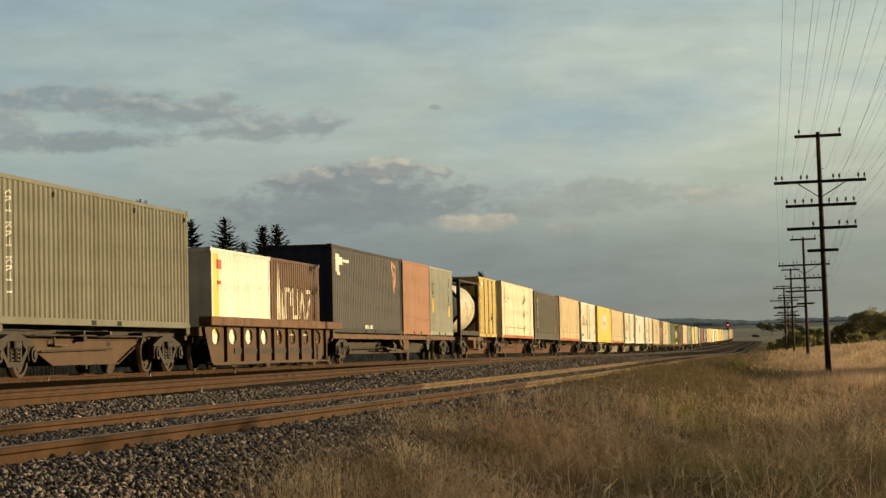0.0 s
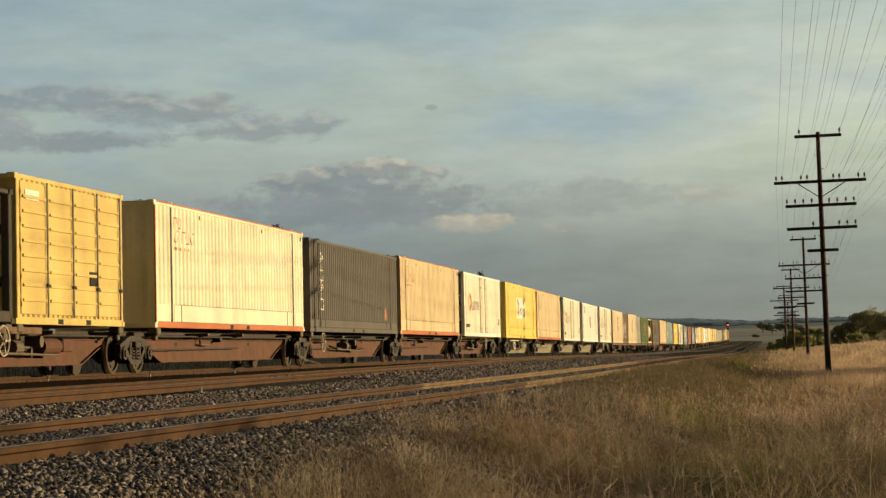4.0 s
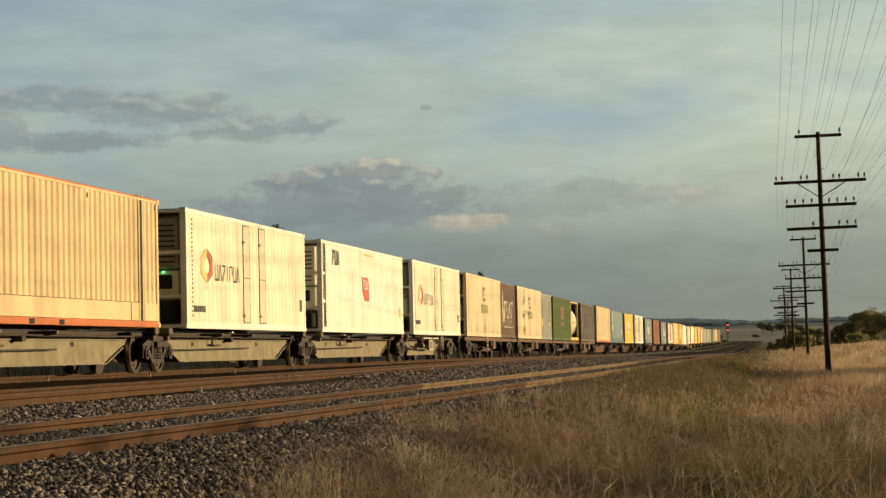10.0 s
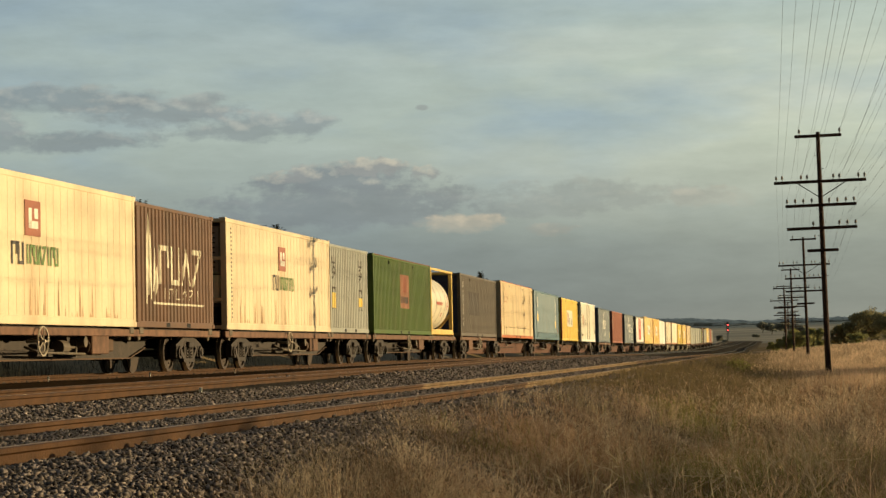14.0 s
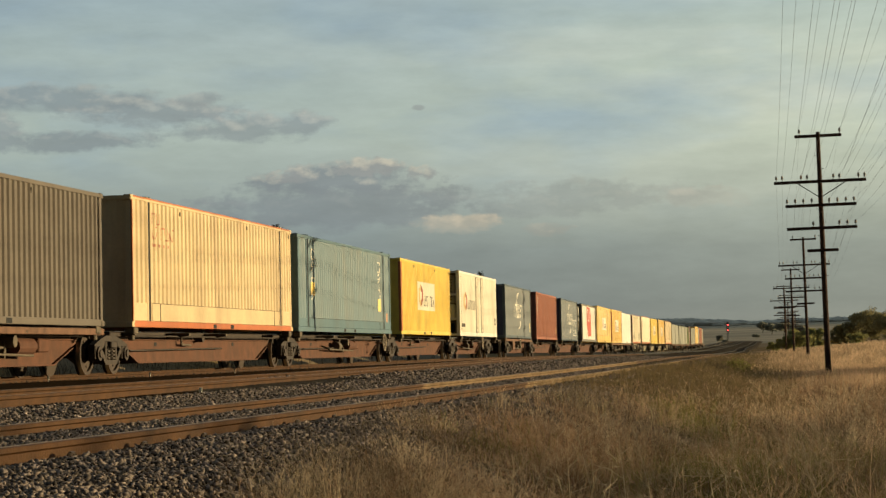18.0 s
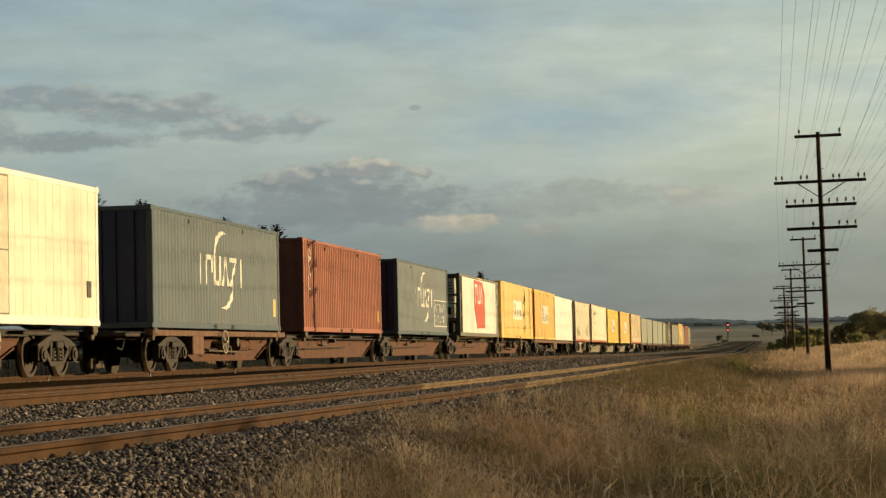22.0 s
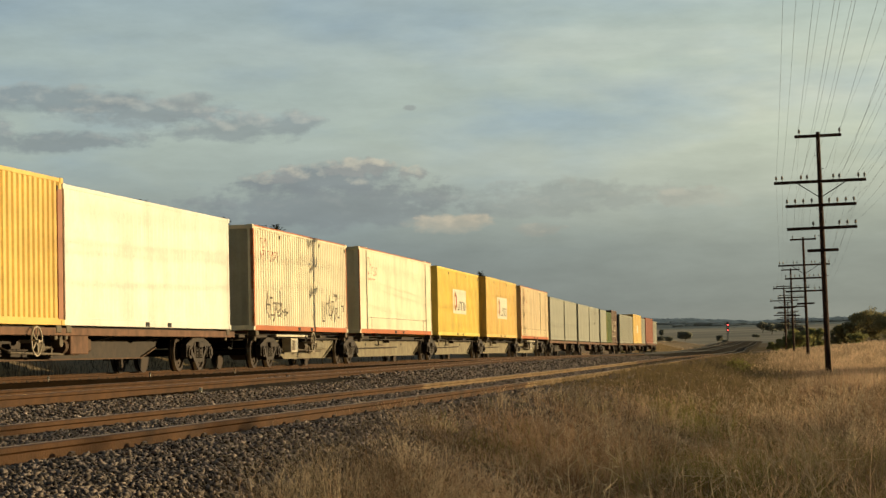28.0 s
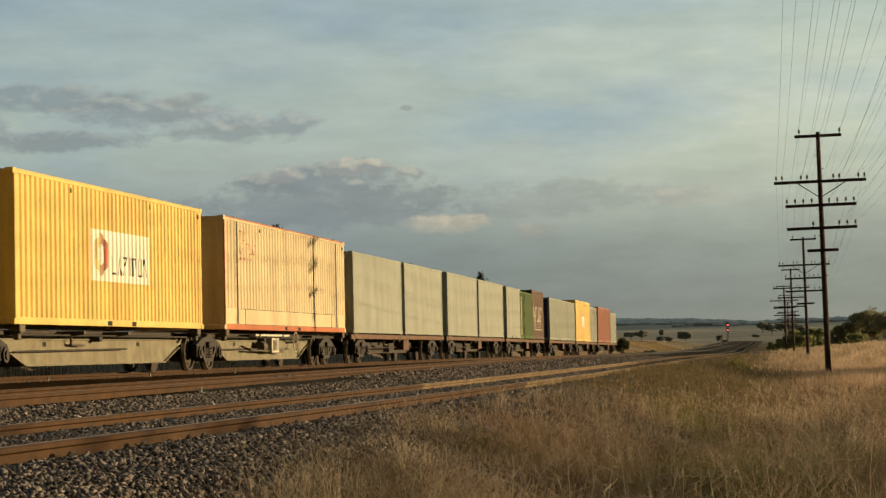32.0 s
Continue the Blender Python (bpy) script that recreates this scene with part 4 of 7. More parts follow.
# first articulated set, rusty orange
J = [96.6, 109.0, 125.75, 141.6, 157.35, 170.3]
seat = wagon("pack", 94.0, 108.7, J[0], J[1], (1, 1), ORANGEW, "rusty orange articulated wagon with a tank and a box", 100.3, [(94.9, DECK), (100.8, DECK), (101.4, DECK), (107.5, DECK)])
part("side_sill", boxes((-5.6, -0.2, -1.22, -1.12, 0.86, 1.0), bev=0.01), SILL, TRAIN[-1][0], "rust-pink deck edge")
part("equipment_box", boxes((-3.6, -2.7, -1.2, -0.8, 0.5, 0.95), bev=0.02), SILL, TRAIN[-1][0], "pale dusty box")
ob = tank_box(6.3, 2.6, GRIME_AND_SHADE, "cream tank in a dark steel frame")
load(ob, seat, 94.7, 101.0)
load(open_side_box(6.4, 2.95, STRAW, "straw-yellow box with ribbed folding side doors"), seat, 101.25, 107.65)
seat = wagon("pack", 109.3, 125.4, J[1], J[2], (0, 1), ORANGEW, "rusty orange articulated container wagon", None, [(110.3, DECK), (125.0, DECK)])
long_box(110.1, 125.25, seat, DUSTCREAM, "cream long container with a red lower edge", REDORANGE, FADEDRED, seam=None)
seat = wagon("pack", 126.1, 141.3, J[2], J[3], (0, 1), ORANGEW, "rusty orange articulated container wagon", 127.6, [(126.4, DECK), (141.0, DECK)])
ob = long_box(126.2, 141.2, seat, DIMGREY, "dark grey long corrugated container with a white upright mark", None, None, 0.25, 1.4, 0.3, 0.036, None, 2.93)
tall_strip(ob, -6.1, -5.5, 0.7, 2.55, None, 10)
mark(ob, word(-2.2, -0.6, 0.2, 0.34, 4), WHITEMARK, "lettering", "small white bars")
mark(ob, [(5.0, 5.45, 0.5, 0.95)], FADEDRED, "label", "faded red patch")
mark(ob, [(-2.6, 2.4, 0.45, 0.50)], DIMGREY, "smear", "faint grey smear of paint")
seat = wagon("pack", 141.9, 157.0, J[3], J[4], (0, 1), ORANGEW, "rusty orange articulated container wagon", None, [(142.2, DECK), (157.0, DECK)])
long_box(141.97, 157.19, seat, CREAM, "peach-cream long container with orange-red edges", REDORANGE, FADEDRED)
seat = wagon("pack", 157.6, 172.8, J[4], J[5], (0, 3), ORANGEW, "rusty orange end wagon of an articulated set", 165.6, [(157.8, DECK), (172.0, DECK)])
reefer(157.5, 172.2, seat, WARMWHITE, WHITE, "cream-white refrigerated container with an open end frame", 1.8)

# second set, beige
J = [176.2, 190.2, 205.7, 221.4, 238.0, 250.6]
seat = wagon("pack", 174.0, 190.0, J[0], J[1], (1, 1), BEIGEW, "dusty beige articulated container wagon", 181.0, [(175.0, DECK), (189.7, DECK)])
ob = long_box(174.7, 189.7, seat, YELLOW, "yellow long corrugated container with a white sign panel", None, None, 0.4, 1.3, 0.33, 0.036)
sign_panel(ob, -2.55, 1.9, 1.13, 2.3)
seat = wagon("pack", 190.4, 205.5, J[1], J[2], (0, 1), BEIGEW, "dusty beige articulated container wagon", None, [(190.6, DECK), (205.2, DECK)])
long_box(190.35, 205.4, seat, CREAM, "peach-cream long container with red edges", REDORANGE, FADEDRED)
seat = wagon("pack", 206.0, 221.1, J[2], J[3], (0, 1), BEIGEW, "dusty beige articulated container wagon", None, [(206.3, DECK), (220.4, DECK)])
reefer(206.0, 220.6, seat, WARMWHITE, WHITE, "cream-white refrigerated container with an emblem", 2.0)
seat = wagon("pack", 221.7, 237.7, J[3], J[4], (0, 1), BEIGEW, "dusty beige articulated container wagon", None, [(222.9, DECK), (237.3, DECK)])
ob = reefer_box(15.2, 2.97, WHITE, WHITE, "white refrigerated container with a small red badge", 0.9, (), windows=True)
part("badge", slab(bmesh.new(), [(-0.35, 1.95), (0.55, 1.95), (0.75, 1.75), (0.75, 1.12), (0.0, 1.12), (-0.35, 1.45)], -HW - 0.006, -HW + 0.01), REDMARK, ob, "red badge with cut corners")
strokes(ob, -0.24, 0.72, 1.55, 1.84, 3, WHITEMARK, "white strokes on the badge", 0.01, 3, 0.2)
strokes(ob, -5.3, -4.2, 2.25, 2.65, 3, DARKMARK, "dark strokes", 0.006, 3, 0.22)
mark(ob, [(0.1, 1.5, 2.72, 2.78)], OCHRE, "label", "ochre strip", 0.006)
mark(ob, [(6.7, 7.0, 0.6, 1.0)], OCHRE, "label", "ochre patch", 0.006)
load(ob, seat, 222.4, 237.6)
seat = wagon("pack", 238.3, 253.0, J[4], J[5], (0, 3), BEIGEW, "dusty beige end wagon of an articulated set", 246.6, [(238.6, DECK), (252.3, DECK)])
reefer(238.2, 252.6, seat, WARMWHITE, WHITE, "cream-white refrigerated container with an emblem", 2.0)


def rust_runs(ob, L, seed):
    """Rust that has run down from the lower seams and the sill of an old box."""
    rnd = random.Random(seed)
    bm = bmesh.new()
    for i in range(26):
        x, w = rnd.uniform(-L / 2 + 0.9, L / 2 - 0.3), rnd.uniform(0.02, 0.07)
        z1 = rnd.choice((0.3, 0.45, 0.75, 1.0))
        painted(bm, [(x - w, 0.19), (x + w, 0.19), (x + w * 0.5, (0.19 + z1) / 2), (x, z1), (x - w * 0.6, (0.19 + z1) / 2)], ob, -0.008)
    part("rust_run", bm, RUNS, ob, "brown runs of rust on the lower wall")["kind"] = "stuff"


def green_bars(ob):
    """The worn badge and lettering of the older boxes."""
    part("badge", boxes((-0.3, 0.55, -HW - 0.006, -HW + 0.012, 1.75, 2.45)), REDBROWN, ob, "maroon badge")
    part("badge_mark", boxes((-0.12, 0.4, -HW - 0.01, -HW + 0.012, 1.9, 2.05), (-0.12, 0.05, -HW - 0.01, -HW + 0.012, 1.9, 2.3), (0.2, 0.4, -HW - 0.01, -HW + 0.012, 2.1, 2.3)), WHITEMARK, ob, "white strokes on the badge")
    strokes(ob, -1.0, -0.3, 1.2, 1.58, 2, DARKMARK, "two dark strokes", 0.006, 3, 0.18)
    strokes(ob, -0.25, 1.6, 1.22, 1.55, 8, GREENMARK, "row of faded green strokes", 0.006, 1, 0.18)


# long flats with an old cooling box and a short box each
seat = wagon("flat", 254.0, 274.6, 256.5, 272.2, (1, 3), BROWNW, "rusty flat wagon carrying two boxes", 261.3, [(254.9, DECK), (267.2, DECK), (267.9, DECK), (273.6, DECK)])
ob = reefer_box(13.2, 2.98, STAINED, STAINED, "stained peach refrigerated container with a worn badge", 0.8, ())
green_bars(ob)
rust_runs(ob, 13.2, 3)
load(ob, seat, 254.3, 267.5)
ob = iso_box(267.65, 273.9, seat, BROWN, "dark brown short container with flaking pale emblem")
worn_emblem(ob, 0.25)
seat = wagon("flat", 275.0, 294.9, 277.3, 292.4, (1, 3), BROWNW, "rusty flat wagon carrying two boxes", 282.0, [(275.6, DECK), (287.8, DECK), (288.3, DECK), (294.1, DECK)])
ob = reefer_box(13.3, 2.97, STAINED, STAINED, "stained peach refrigerated container with a worn badge", 0.8, ())
green_bars(ob)
rust_runs(ob, 13.3, 4)
load(ob, seat, 274.75, 288.0)
ob = iso_box(288.15, 294.3, seat, PALEGREEN, "pale green short container with upright lettering")
tall_strip(ob, -2.75, -2.25, 0.75, 2.5, DARKMARK, 7, (0.8, 1.3))
tall_strip(ob, 1.55, 2.1, 0.75, 2.5, DARKMARK, 7, (0.9, 1.2))
seat = wagon("flat", 295.2, 315.0, 297.4, 312.6, (1, 3), BROWNW, "rusty flat wagon carrying a box and a tank", 302.2, [(295.6, DECK), (307.9, DECK), (308.5, DECK), (314.2, DECK)])
ob = iso_box(295.45, 308.1, seat, GREEN, "leaf-green corrugated container with a worn badge", top=RUST)
mark(ob, [(-0.75, 1.1, 1.0, 2.3)], PINK, "sign_panel", "worn salmon panel")
mark(ob, [(-0.2, 0.65, 1.62, 2.2)], REDBROWN, "badge", "maroon badge", 0.006)
mark(ob, word(-0.65, 1.0, 1.2, 1.45, 6), DARKMARK, "lettering", "dark bars", 0.006)
ob = tank_box(5.9, 2.85, OCHRE, "cream tank in an ochre frame", True)
load(ob, seat, 308.3, 314.2)

# third set
J = [318.6, 330.4, 347.2, 364.0, 379.3, 391.6]
seat = wagon("pack", 316.0, 330.1, J[0], J[1], (1, 1), ORANGEW, "rusty orange articulated container wagon", 322.4, [(316.9, DECK), (329.1, DECK)])
part("side_sill", boxes((-8.0, 5.0, -1.22, -1.12, 0.86, 1.0), bev=0.01), SILL, TRAIN[-1][0], "rust-pink deck edge")
part("equipment_box", boxes((-5.0, -3.8, -1.2, -0.8, 0.4, 0.95), bev=0.02), SILL, TRAIN[-1][0], "pale dusty box")
ob = iso_box(316.7, 329.4, seat, WARMGREY, "dark charcoal corrugated container with a darker patch", end=NAVY)
tall_strip(ob, -5.6, -5.28, 0.45, 2.6, None, 17)
mark(ob, [(-3.6, 0.1, 1.0, 2.1)], DARKMARK, "patch", "darker repainted patch")
seat = wagon("pack", 330.7, 346.9, J[1], J[2], (0, 1), ORANGEW, "rusty orange articulated container wagon", None, [(331.7, DECK), (346.6, DECK)])
long_box(331.5, 346.8, seat, CREAM, "peach-cream long container with red edges", REDORANGE, FADEDRED)
seat = wagon("pack", 347.5, 363.5, J[2], J[3], (0, 1), ORANGEW, "rusty orange articulated container wagon", 361.2, [(348.0, DECK), (362.7, DECK)])
ob = long_box(347.75, 363.0, seat, TEAL, "teal long corrugated container with upright white and yellow lettering", None, None, 0.28, 1.35, 0.3, 0.02, None, 2.98)
tall_strip(ob, -5.75, -5.3, 1.0, 2.6, None, 9, (1.15, 1.55))
tall_strip(ob, 5.2, 5.7, 0.8, 2.6, None, 9, (0.8, 1.25))
mark(ob, [(6.7, 7.0, 0.4, 0.75)], PINK, "label", "pink patch", 0.006)
seat = wagon("pack", 364.5, 379.0, J[3], J[4], (0, 1), ORANGEW, "rusty orange articulated container wagon", None, [(365.5, DECK), (377.5, DECK)])
ob = iso_box(365.3, 377.7, seat, YELLOW, "bright yellow container with a white sign panel and red edges", H=2.95, pitch=0.278, depth=0.04)
part("red_edge", boxes((-6.24, -6.0, -HW - 0.004, -HW + 0.1, 0.12, 2.8)), REDORANGE, ob, "red corner edge")
sign_panel(ob, -2.25, 2.0, 1.0, 2.15)
seat = wagon("pack", 379.6, 394.4, J[4], J[5], (0, 3), ORANGEW, "rusty orange end wagon of an articulated set", 387.6, [(381.2, DECK), (393.5, DECK)])
reefer(379.4, 393.75, seat, WARMWHITE, WHITE, "cream-white refrigerated container with an emblem", 1.55)


def arc_logo(ob, z=0.0):
    """A bold white row of strokes between two crescents."""
    strokes(ob, -2.35, 2.45, 1.2 + z, 1.85 + z, 6, WHITEMARK, "row of bold white strokes", 0.004, 1, 0.19)
    for a0, a1, cx, cz in ((88, 172, 0.35, 1.6), (-92, -8, -0.05, 1.5)):
        bm = bmesh.new()
        for i in range(8):
            q = []
            for f, side in ((i / 8, 0), (i / 8, 1), ((i + 1) / 8, 1), ((i + 1) / 8, 0)):
                r = 0.92 + side * 0.16 * math.sin(math.pi * f)
                g = radians(a0 + (a1 - a0) * f)
                q.append((cx + 1.25 * r * math.cos(g), cz + z + r * math.sin(g)))
            painted(bm, q, ob, 0.004)
        part("emblem", bm, WHITEMARK, ob, "white crescent")


# fourth set
J = [399.6, 411.6, 427.4, 443.4, 460.0, 473.6]
seat = wagon("pack", 396.4, 411.3, J[0], J[1], (1, 1), ORANGEW, "rusty orange articulated container wagon", 403.6, [(397.8, DECK), (409.8, DECK)])
part("side_sill", boxes((-8.0, 5.0, -1.22, -1.12, 0.86, 1.0), bev=0.01), SILL, TRAIN[-1][0], "rust-pink deck edge")
part("equipment_box", boxes((-4.6, -3.6, -1.2, -0.8, 0.4, 0.95), bev=0.02), SILL, TRAIN[-1][0], "pale dusty box")
ob = iso_box(397.6, 409.96, seat, BLUEGREY, "blue-grey corrugated container with white lettering", door_low=True, end=NAVY, depth=0.022)
arc_logo(ob)
mark(ob, [(5.5, 5.8, 0.4, 0.9)], STRAW, "label", "yellow patch", 0.005)
seat = wagon("pack", 411.9, 427.1, J[1], J[2], (0, 1), ORANGEW, "rusty orange articulated container wagon", None, [(413.4, DECK), (425.5, DECK)])
ob = iso_box(413.1, 425.75, seat, REDBROWN, "red-brown corrugated container with scuffed side", door_low=False)
tall_strip(ob, -5.6, -5.2, 1.3, 2.6, None, 5)
mark(ob, [(5.6, 5.9, 0.4, 0.8)], STRAW, "label", "small yellow patch", 0.005)
seat = wagon("pack", 427.7, 443.1, J[2], J[3], (0, 1), ORANGEW, "rusty orange articulated container wagon", None, [(429.5, DECK), (441.5, DECK)])
ob = iso_box(429.2, 441.65, seat, BLUEGREY, "blue-grey corrugated container with white lettering", door_low=True, end=NAVY, depth=0.022)
arc_logo(ob)
strokes(ob, 2.7, 5.6, 1.0, 1.3, 8, WHITEMARK, "small white strokes", 0.005, 2)
strokes(ob, 2.7, 5.6, 0.55, 0.8, 8, WHITEMARK, "small white strokes", 0.005, 4)
mark(ob, [(2.5, 5.9, 1.45, 1.49), (2.5, 5.9, 0.36, 0.4), (2.5, 2.55, 0.4, 1.45)], WHITEMARK, "frame_line", "thin white frame", 0.005)
seat = wagon("pack", 443.7, 459.7, J[3], J[4], (0, 1), ORANGEW, "rusty orange articulated container wagon", None, [(444.5, DECK), (458.9, DECK)])
ob = reefer_box(14.9, 2.88, WHITE, GREYP, "white refrigerated container with a large red badge", 1.55, (), 0.45, windows=True)
bm = slab(bmesh.new(), [(-1.45, 2.72), (1.45, 2.66), (2.25, 2.1), (2.25, 0.42), (-0.5, 0.4), (-1.45, 1.35)], -HW - 0.006, -HW + 0.01)
part("badge", bm, REDMARK, ob, "large red badge with cut corners")
strokes(ob, -1.2, 1.6, 1.65, 2.45, 3, WHITEMARK, "three white strokes on the badge", 0.01, 3, 0.18)
for x in (6.65, 7.05):
    part("post_strip", boxes((x - 0.06, x + 0.06, -HW - 0.006, -HW + 0.02, 0.15, 2.8)), GREYP, ob, "grey post strip")
mark(ob, [(-0.5, 1.2, 2.79, 2.84)], OCHRE, "label", "ochre strip", 0.006)
load(ob, seat, 444.2, 459.1)
seat = wagon("pack", 460.3, 476.2, J[4], J[5], (0, 3), ORANGEW, "rusty orange end wagon of an articulated set", 468.6, [(460.8, DECK), (475.3, DECK)])
ob = long_box(460.45, 475.6, seat, OCHRE, "ochre long corrugated container with a white panel", None, None, 0.42, 1.35, 0.33, 0.036, 3.5)
sign_panel(ob, -2.15, 2.05, 1.05, 2.1)

# a long flat with two boxes
seat = wagon("flat", 476.4, 502.6, 479.2, 499.6, (1, 3), BROWNW, "long brown flat wagon carrying two boxes", 487.5, [(477.0, DECK), (489.0, DECK), (489.6, DECK), (501.8, DECK)])
ob = iso_box(476.75, 489.25, seat, OCHRE, "ochre corrugated container with a pale sign panel", H=3.04)
part("orange_edge", boxes((6.0, 6.26, -HW - 0.004, -HW + 0.1, 0.12, 2.8)), PINK, ob, "salmon corner edge")
part("red_edge", boxes((-6.26, -6.0, -HW - 0.004, -HW + 0.1, 0.12, 2.8)), REDORANGE, ob, "red corner edge")
sign_panel(ob, -2.15, 2.1, 1.0, 2.12)
iso_box(489.4, 502.0, seat, WHITE, "plain bright white smooth container", H=2.94, pitch=0.3, depth=0.008)

# fifth set, beige
J = [507.0, 518.4, 535.6, 551.0, 566.1, 580.2]
seat = wagon("pack", 504.0, 518.1, J[0], J[1], (1, 1), BEIGEW, "dusty beige articulated container wagon", 511.6, [(504.9, DECK), (517.0, DECK)])
ob = iso_box(504.6, 517.2, seat, DUSTCREAM, "cream corrugated container with red edges and scrawled paint", H=2.95, end=OLIVEGREY, bottom=REDORANGE, top=REDORANGE)
for x0, n, low, tall, sd in ((2.5, 7, 0.35, 0.85, 0), (-4.9, 4, 0.3, 0.7, 2), (-3.2, 2, 0.35, 0.4, 1)):
    bm = bmesh.new()
    for k in range(n):
        a, z = x0 + 0.46 * k, low + 0.14 * ((k * 7 + sd) % 4) / 3
        plain_shape(bm, ob, a, a + 0.36, z, z + tall * (0.7 + 0.3 * ((k * 5 + sd) % 3) / 2), k + sd, 0.06, 0.004)
        plain_shape(bm, ob, a + 0.12, a + 0.5, z + 0.1, z + tall * 0.5, k * 2 + sd + 1, 0.05, 0.004)
    part("scrawl", bm, SCRAWL, ob, "dark scrawled strokes")["kind"] = "stuff"
for x in (-6.24, 6.24):
    part("orange_edge", boxes((x - 0.06, x + 0.06, -HW - 0.004, -HW + 0.1, 0.12, 2.83)), REDORANGE, ob, "orange corner edge")
strokes(ob, -5.5, -3.2, 2.0, 2.26, 8, FADEDRED, "row of faded red strokes", 0.004, 2)
strokes(ob, -5.5, -4.6, 2.36, 2.6, 3, FADEDRED, "row of faded red strokes", 0.004, 3)
seat = wagon("pack", 518.7, 535.3, J[1], J[2], (0, 1), BEIGEW, "dusty beige articulated container wagon", None, [(519.8, DECK), (534.4, DECK)])
long_box(519.45, 534.75, seat, DUSTCREAM, "cream long container with red edges", REDORANGE, FADEDRED, depth=0.012)
seat = wagon("pack", 535.9, 550.7, J[2], J[3], (0, 1), BEIGEW, "dusty beige articulated container wagon", None, [(536.9, DECK), (549.1, DECK)])
ob = iso_box(536.6, 549.35, seat, YELLOW, "yellow corrugated container with a white sign panel", H=2.98)
sign_panel(ob, -2.0, 2.1, 1.0, 2.1)
seat = wagon("pack", 551.3, 565.8, J[3], J[4], (0, 1), BEIGEW, "dusty beige articulated container wagon", None, [(552.5, DECK), (564.7, DECK)])
ob = iso_box(552.15, 565.0, seat, OCHRE, "golden yellow corrugated container with a white sign panel", H=3.04, top=STRAW)
sign_panel(ob, -2.0, 2.1, 0.98, 2.1)
seat = wagon("pack", 566.4, 583.0, J[4], J[5], (0, 3), BEIGEW, "dusty beige end wagon of an articulated set", 574.8, [(567.4, DECK), (582.1, DECK)])
long_box(567.2, 582.4, seat, CREAM, "peach-cream long container with red edges", REDORANGE, FADEDRED, seam=3.0)

# flats at the tail
seat = wagon("flat", 583.4, 603.8, 585.9, 601.4, (1, 3), BROWNW, "rusty flat wagon carrying two grey boxes", None, [(584.2, DECK), (593.0, DECK), (594.3, DECK), (603.0, DECK)])
for a, b in ((583.9, 593.3), (594.0, 603.3)):
    iso_box(a, b, seat, OLIVEGREY, "plain olive-grey smooth-sided container", pitch=0.9, depth=0.006, H=2.8, pockets=False)
seat = wagon("flat", 604.4, 625.0, 606.9, 622.5, (1, 3), BROWNW, "rusty flat wagon carrying two grey boxes", None, [(605.1, DECK), (614.1, DECK), (615.4, DECK), (624.2, DECK)])
for a, b in ((604.85, 614.35), (615.0, 624.5)):
    iso_box(a, b, seat, OLIVEGREY, "plain olive-grey smooth-sided container", pitch=0.9, depth=0.006, H=2.8, pockets=False)
seat = wagon("flat", 625.6, 645.6, 628.0, 643.2, (1, 3), BROWNW, "rusty flat wagon carrying three short boxes", None, [(626.5, DECK), (632.2, DECK), (633.0, DECK), (638.4, DECK), (639.2, DECK), (645.0, DECK)])
ob = iso_box(626.1, 632.5, seat, OLIVEGREY, "plain olive-grey short container", pitch=0.9, depth=0.006, H=2.8)
ob = iso_box(632.75, 638.6, seat, GREEN, "green short container with a yellow edge", H=2.7)
mark(ob, [(-2.85, -2.4, 0.2, 2.4)], YELLOW, "stripe", "yellow upright stripe")
ob = iso_box(638.75, 645.2, seat, BROWN, "brown short container with flaking pale emblem", H=2.95)
worn_emblem(ob, 0.25)
seat = wagon("flat", 648.6, 667.6, 651.0, 665.2, (1, 3), BROWNW, "rusty flat wagon carrying two grey boxes", None, [(649.4, DECK), (661.4, DECK), (662.0, DECK), (667.0, DECK)])
iso_box(649.1, 661.5, seat, OLIVEGREY, "olive-grey container with a dark end", H=2.75, end=NAVY)
iso_box(661.6, 667.3, seat, OLIVEGREY, "plain olive-grey short container", H=2.75)
seat = wagon("flat", 668.2, 688.2, 670.6, 685.8, (1, 3), BROWNW, "rusty flat wagon carrying two boxes", None, [(668.6, DECK), (680.9, DECK), (681.6, DECK), (687.5, DECK)])
ob = iso_box(668.4, 681.2, seat, OCHRE, "ochre yellow container with a pale emblem", H=3.05)
mark(ob, [(-1.0, 1.0, 1.1, 1.9)], SIGNWHITE, "emblem", "pale emblem")
iso_box(681.4, 687.7, seat, OLIVEGREY, "plain olive-grey short container", H=2.8)
seat = wagon("flat", 688.8, 711.0, 691.4, 708.4, (1, 3), BROWNW, "rusty tail wagon carrying two boxes", None, [(689.4, DECK), (702.0, DECK), (703.2, DECK), (709.6, DECK)])
iso_box(689.2, 702.4, seat, REDBROWN, "plain red-brown corrugated steel container", H=2.95)
iso_box(702.9, 709.9, seat, OLIVEGREY, "dull grey short container at the tail of the train", H=2.7)

# ---- ground ----


def on_track(x, y):
    """Station along the main line and distance to its near side."""
    s = np.interp(y, LY, GRID)
    for _ in range(2):
        th = np.interp(s, GRID, HEAD)
        dx, dy = x - np.interp(s, GRID, LX), y - np.interp(s, GRID, LY)
        s = s + dx * np.sin(th) + dy * np.cos(th)
    th = np.interp(s, GRID, HEAD)
    return s, (x - np.interp(s, GRID, LX)) * np.cos(th) - (y - np.interp(s, GRID, LY)) * np.sin(th)


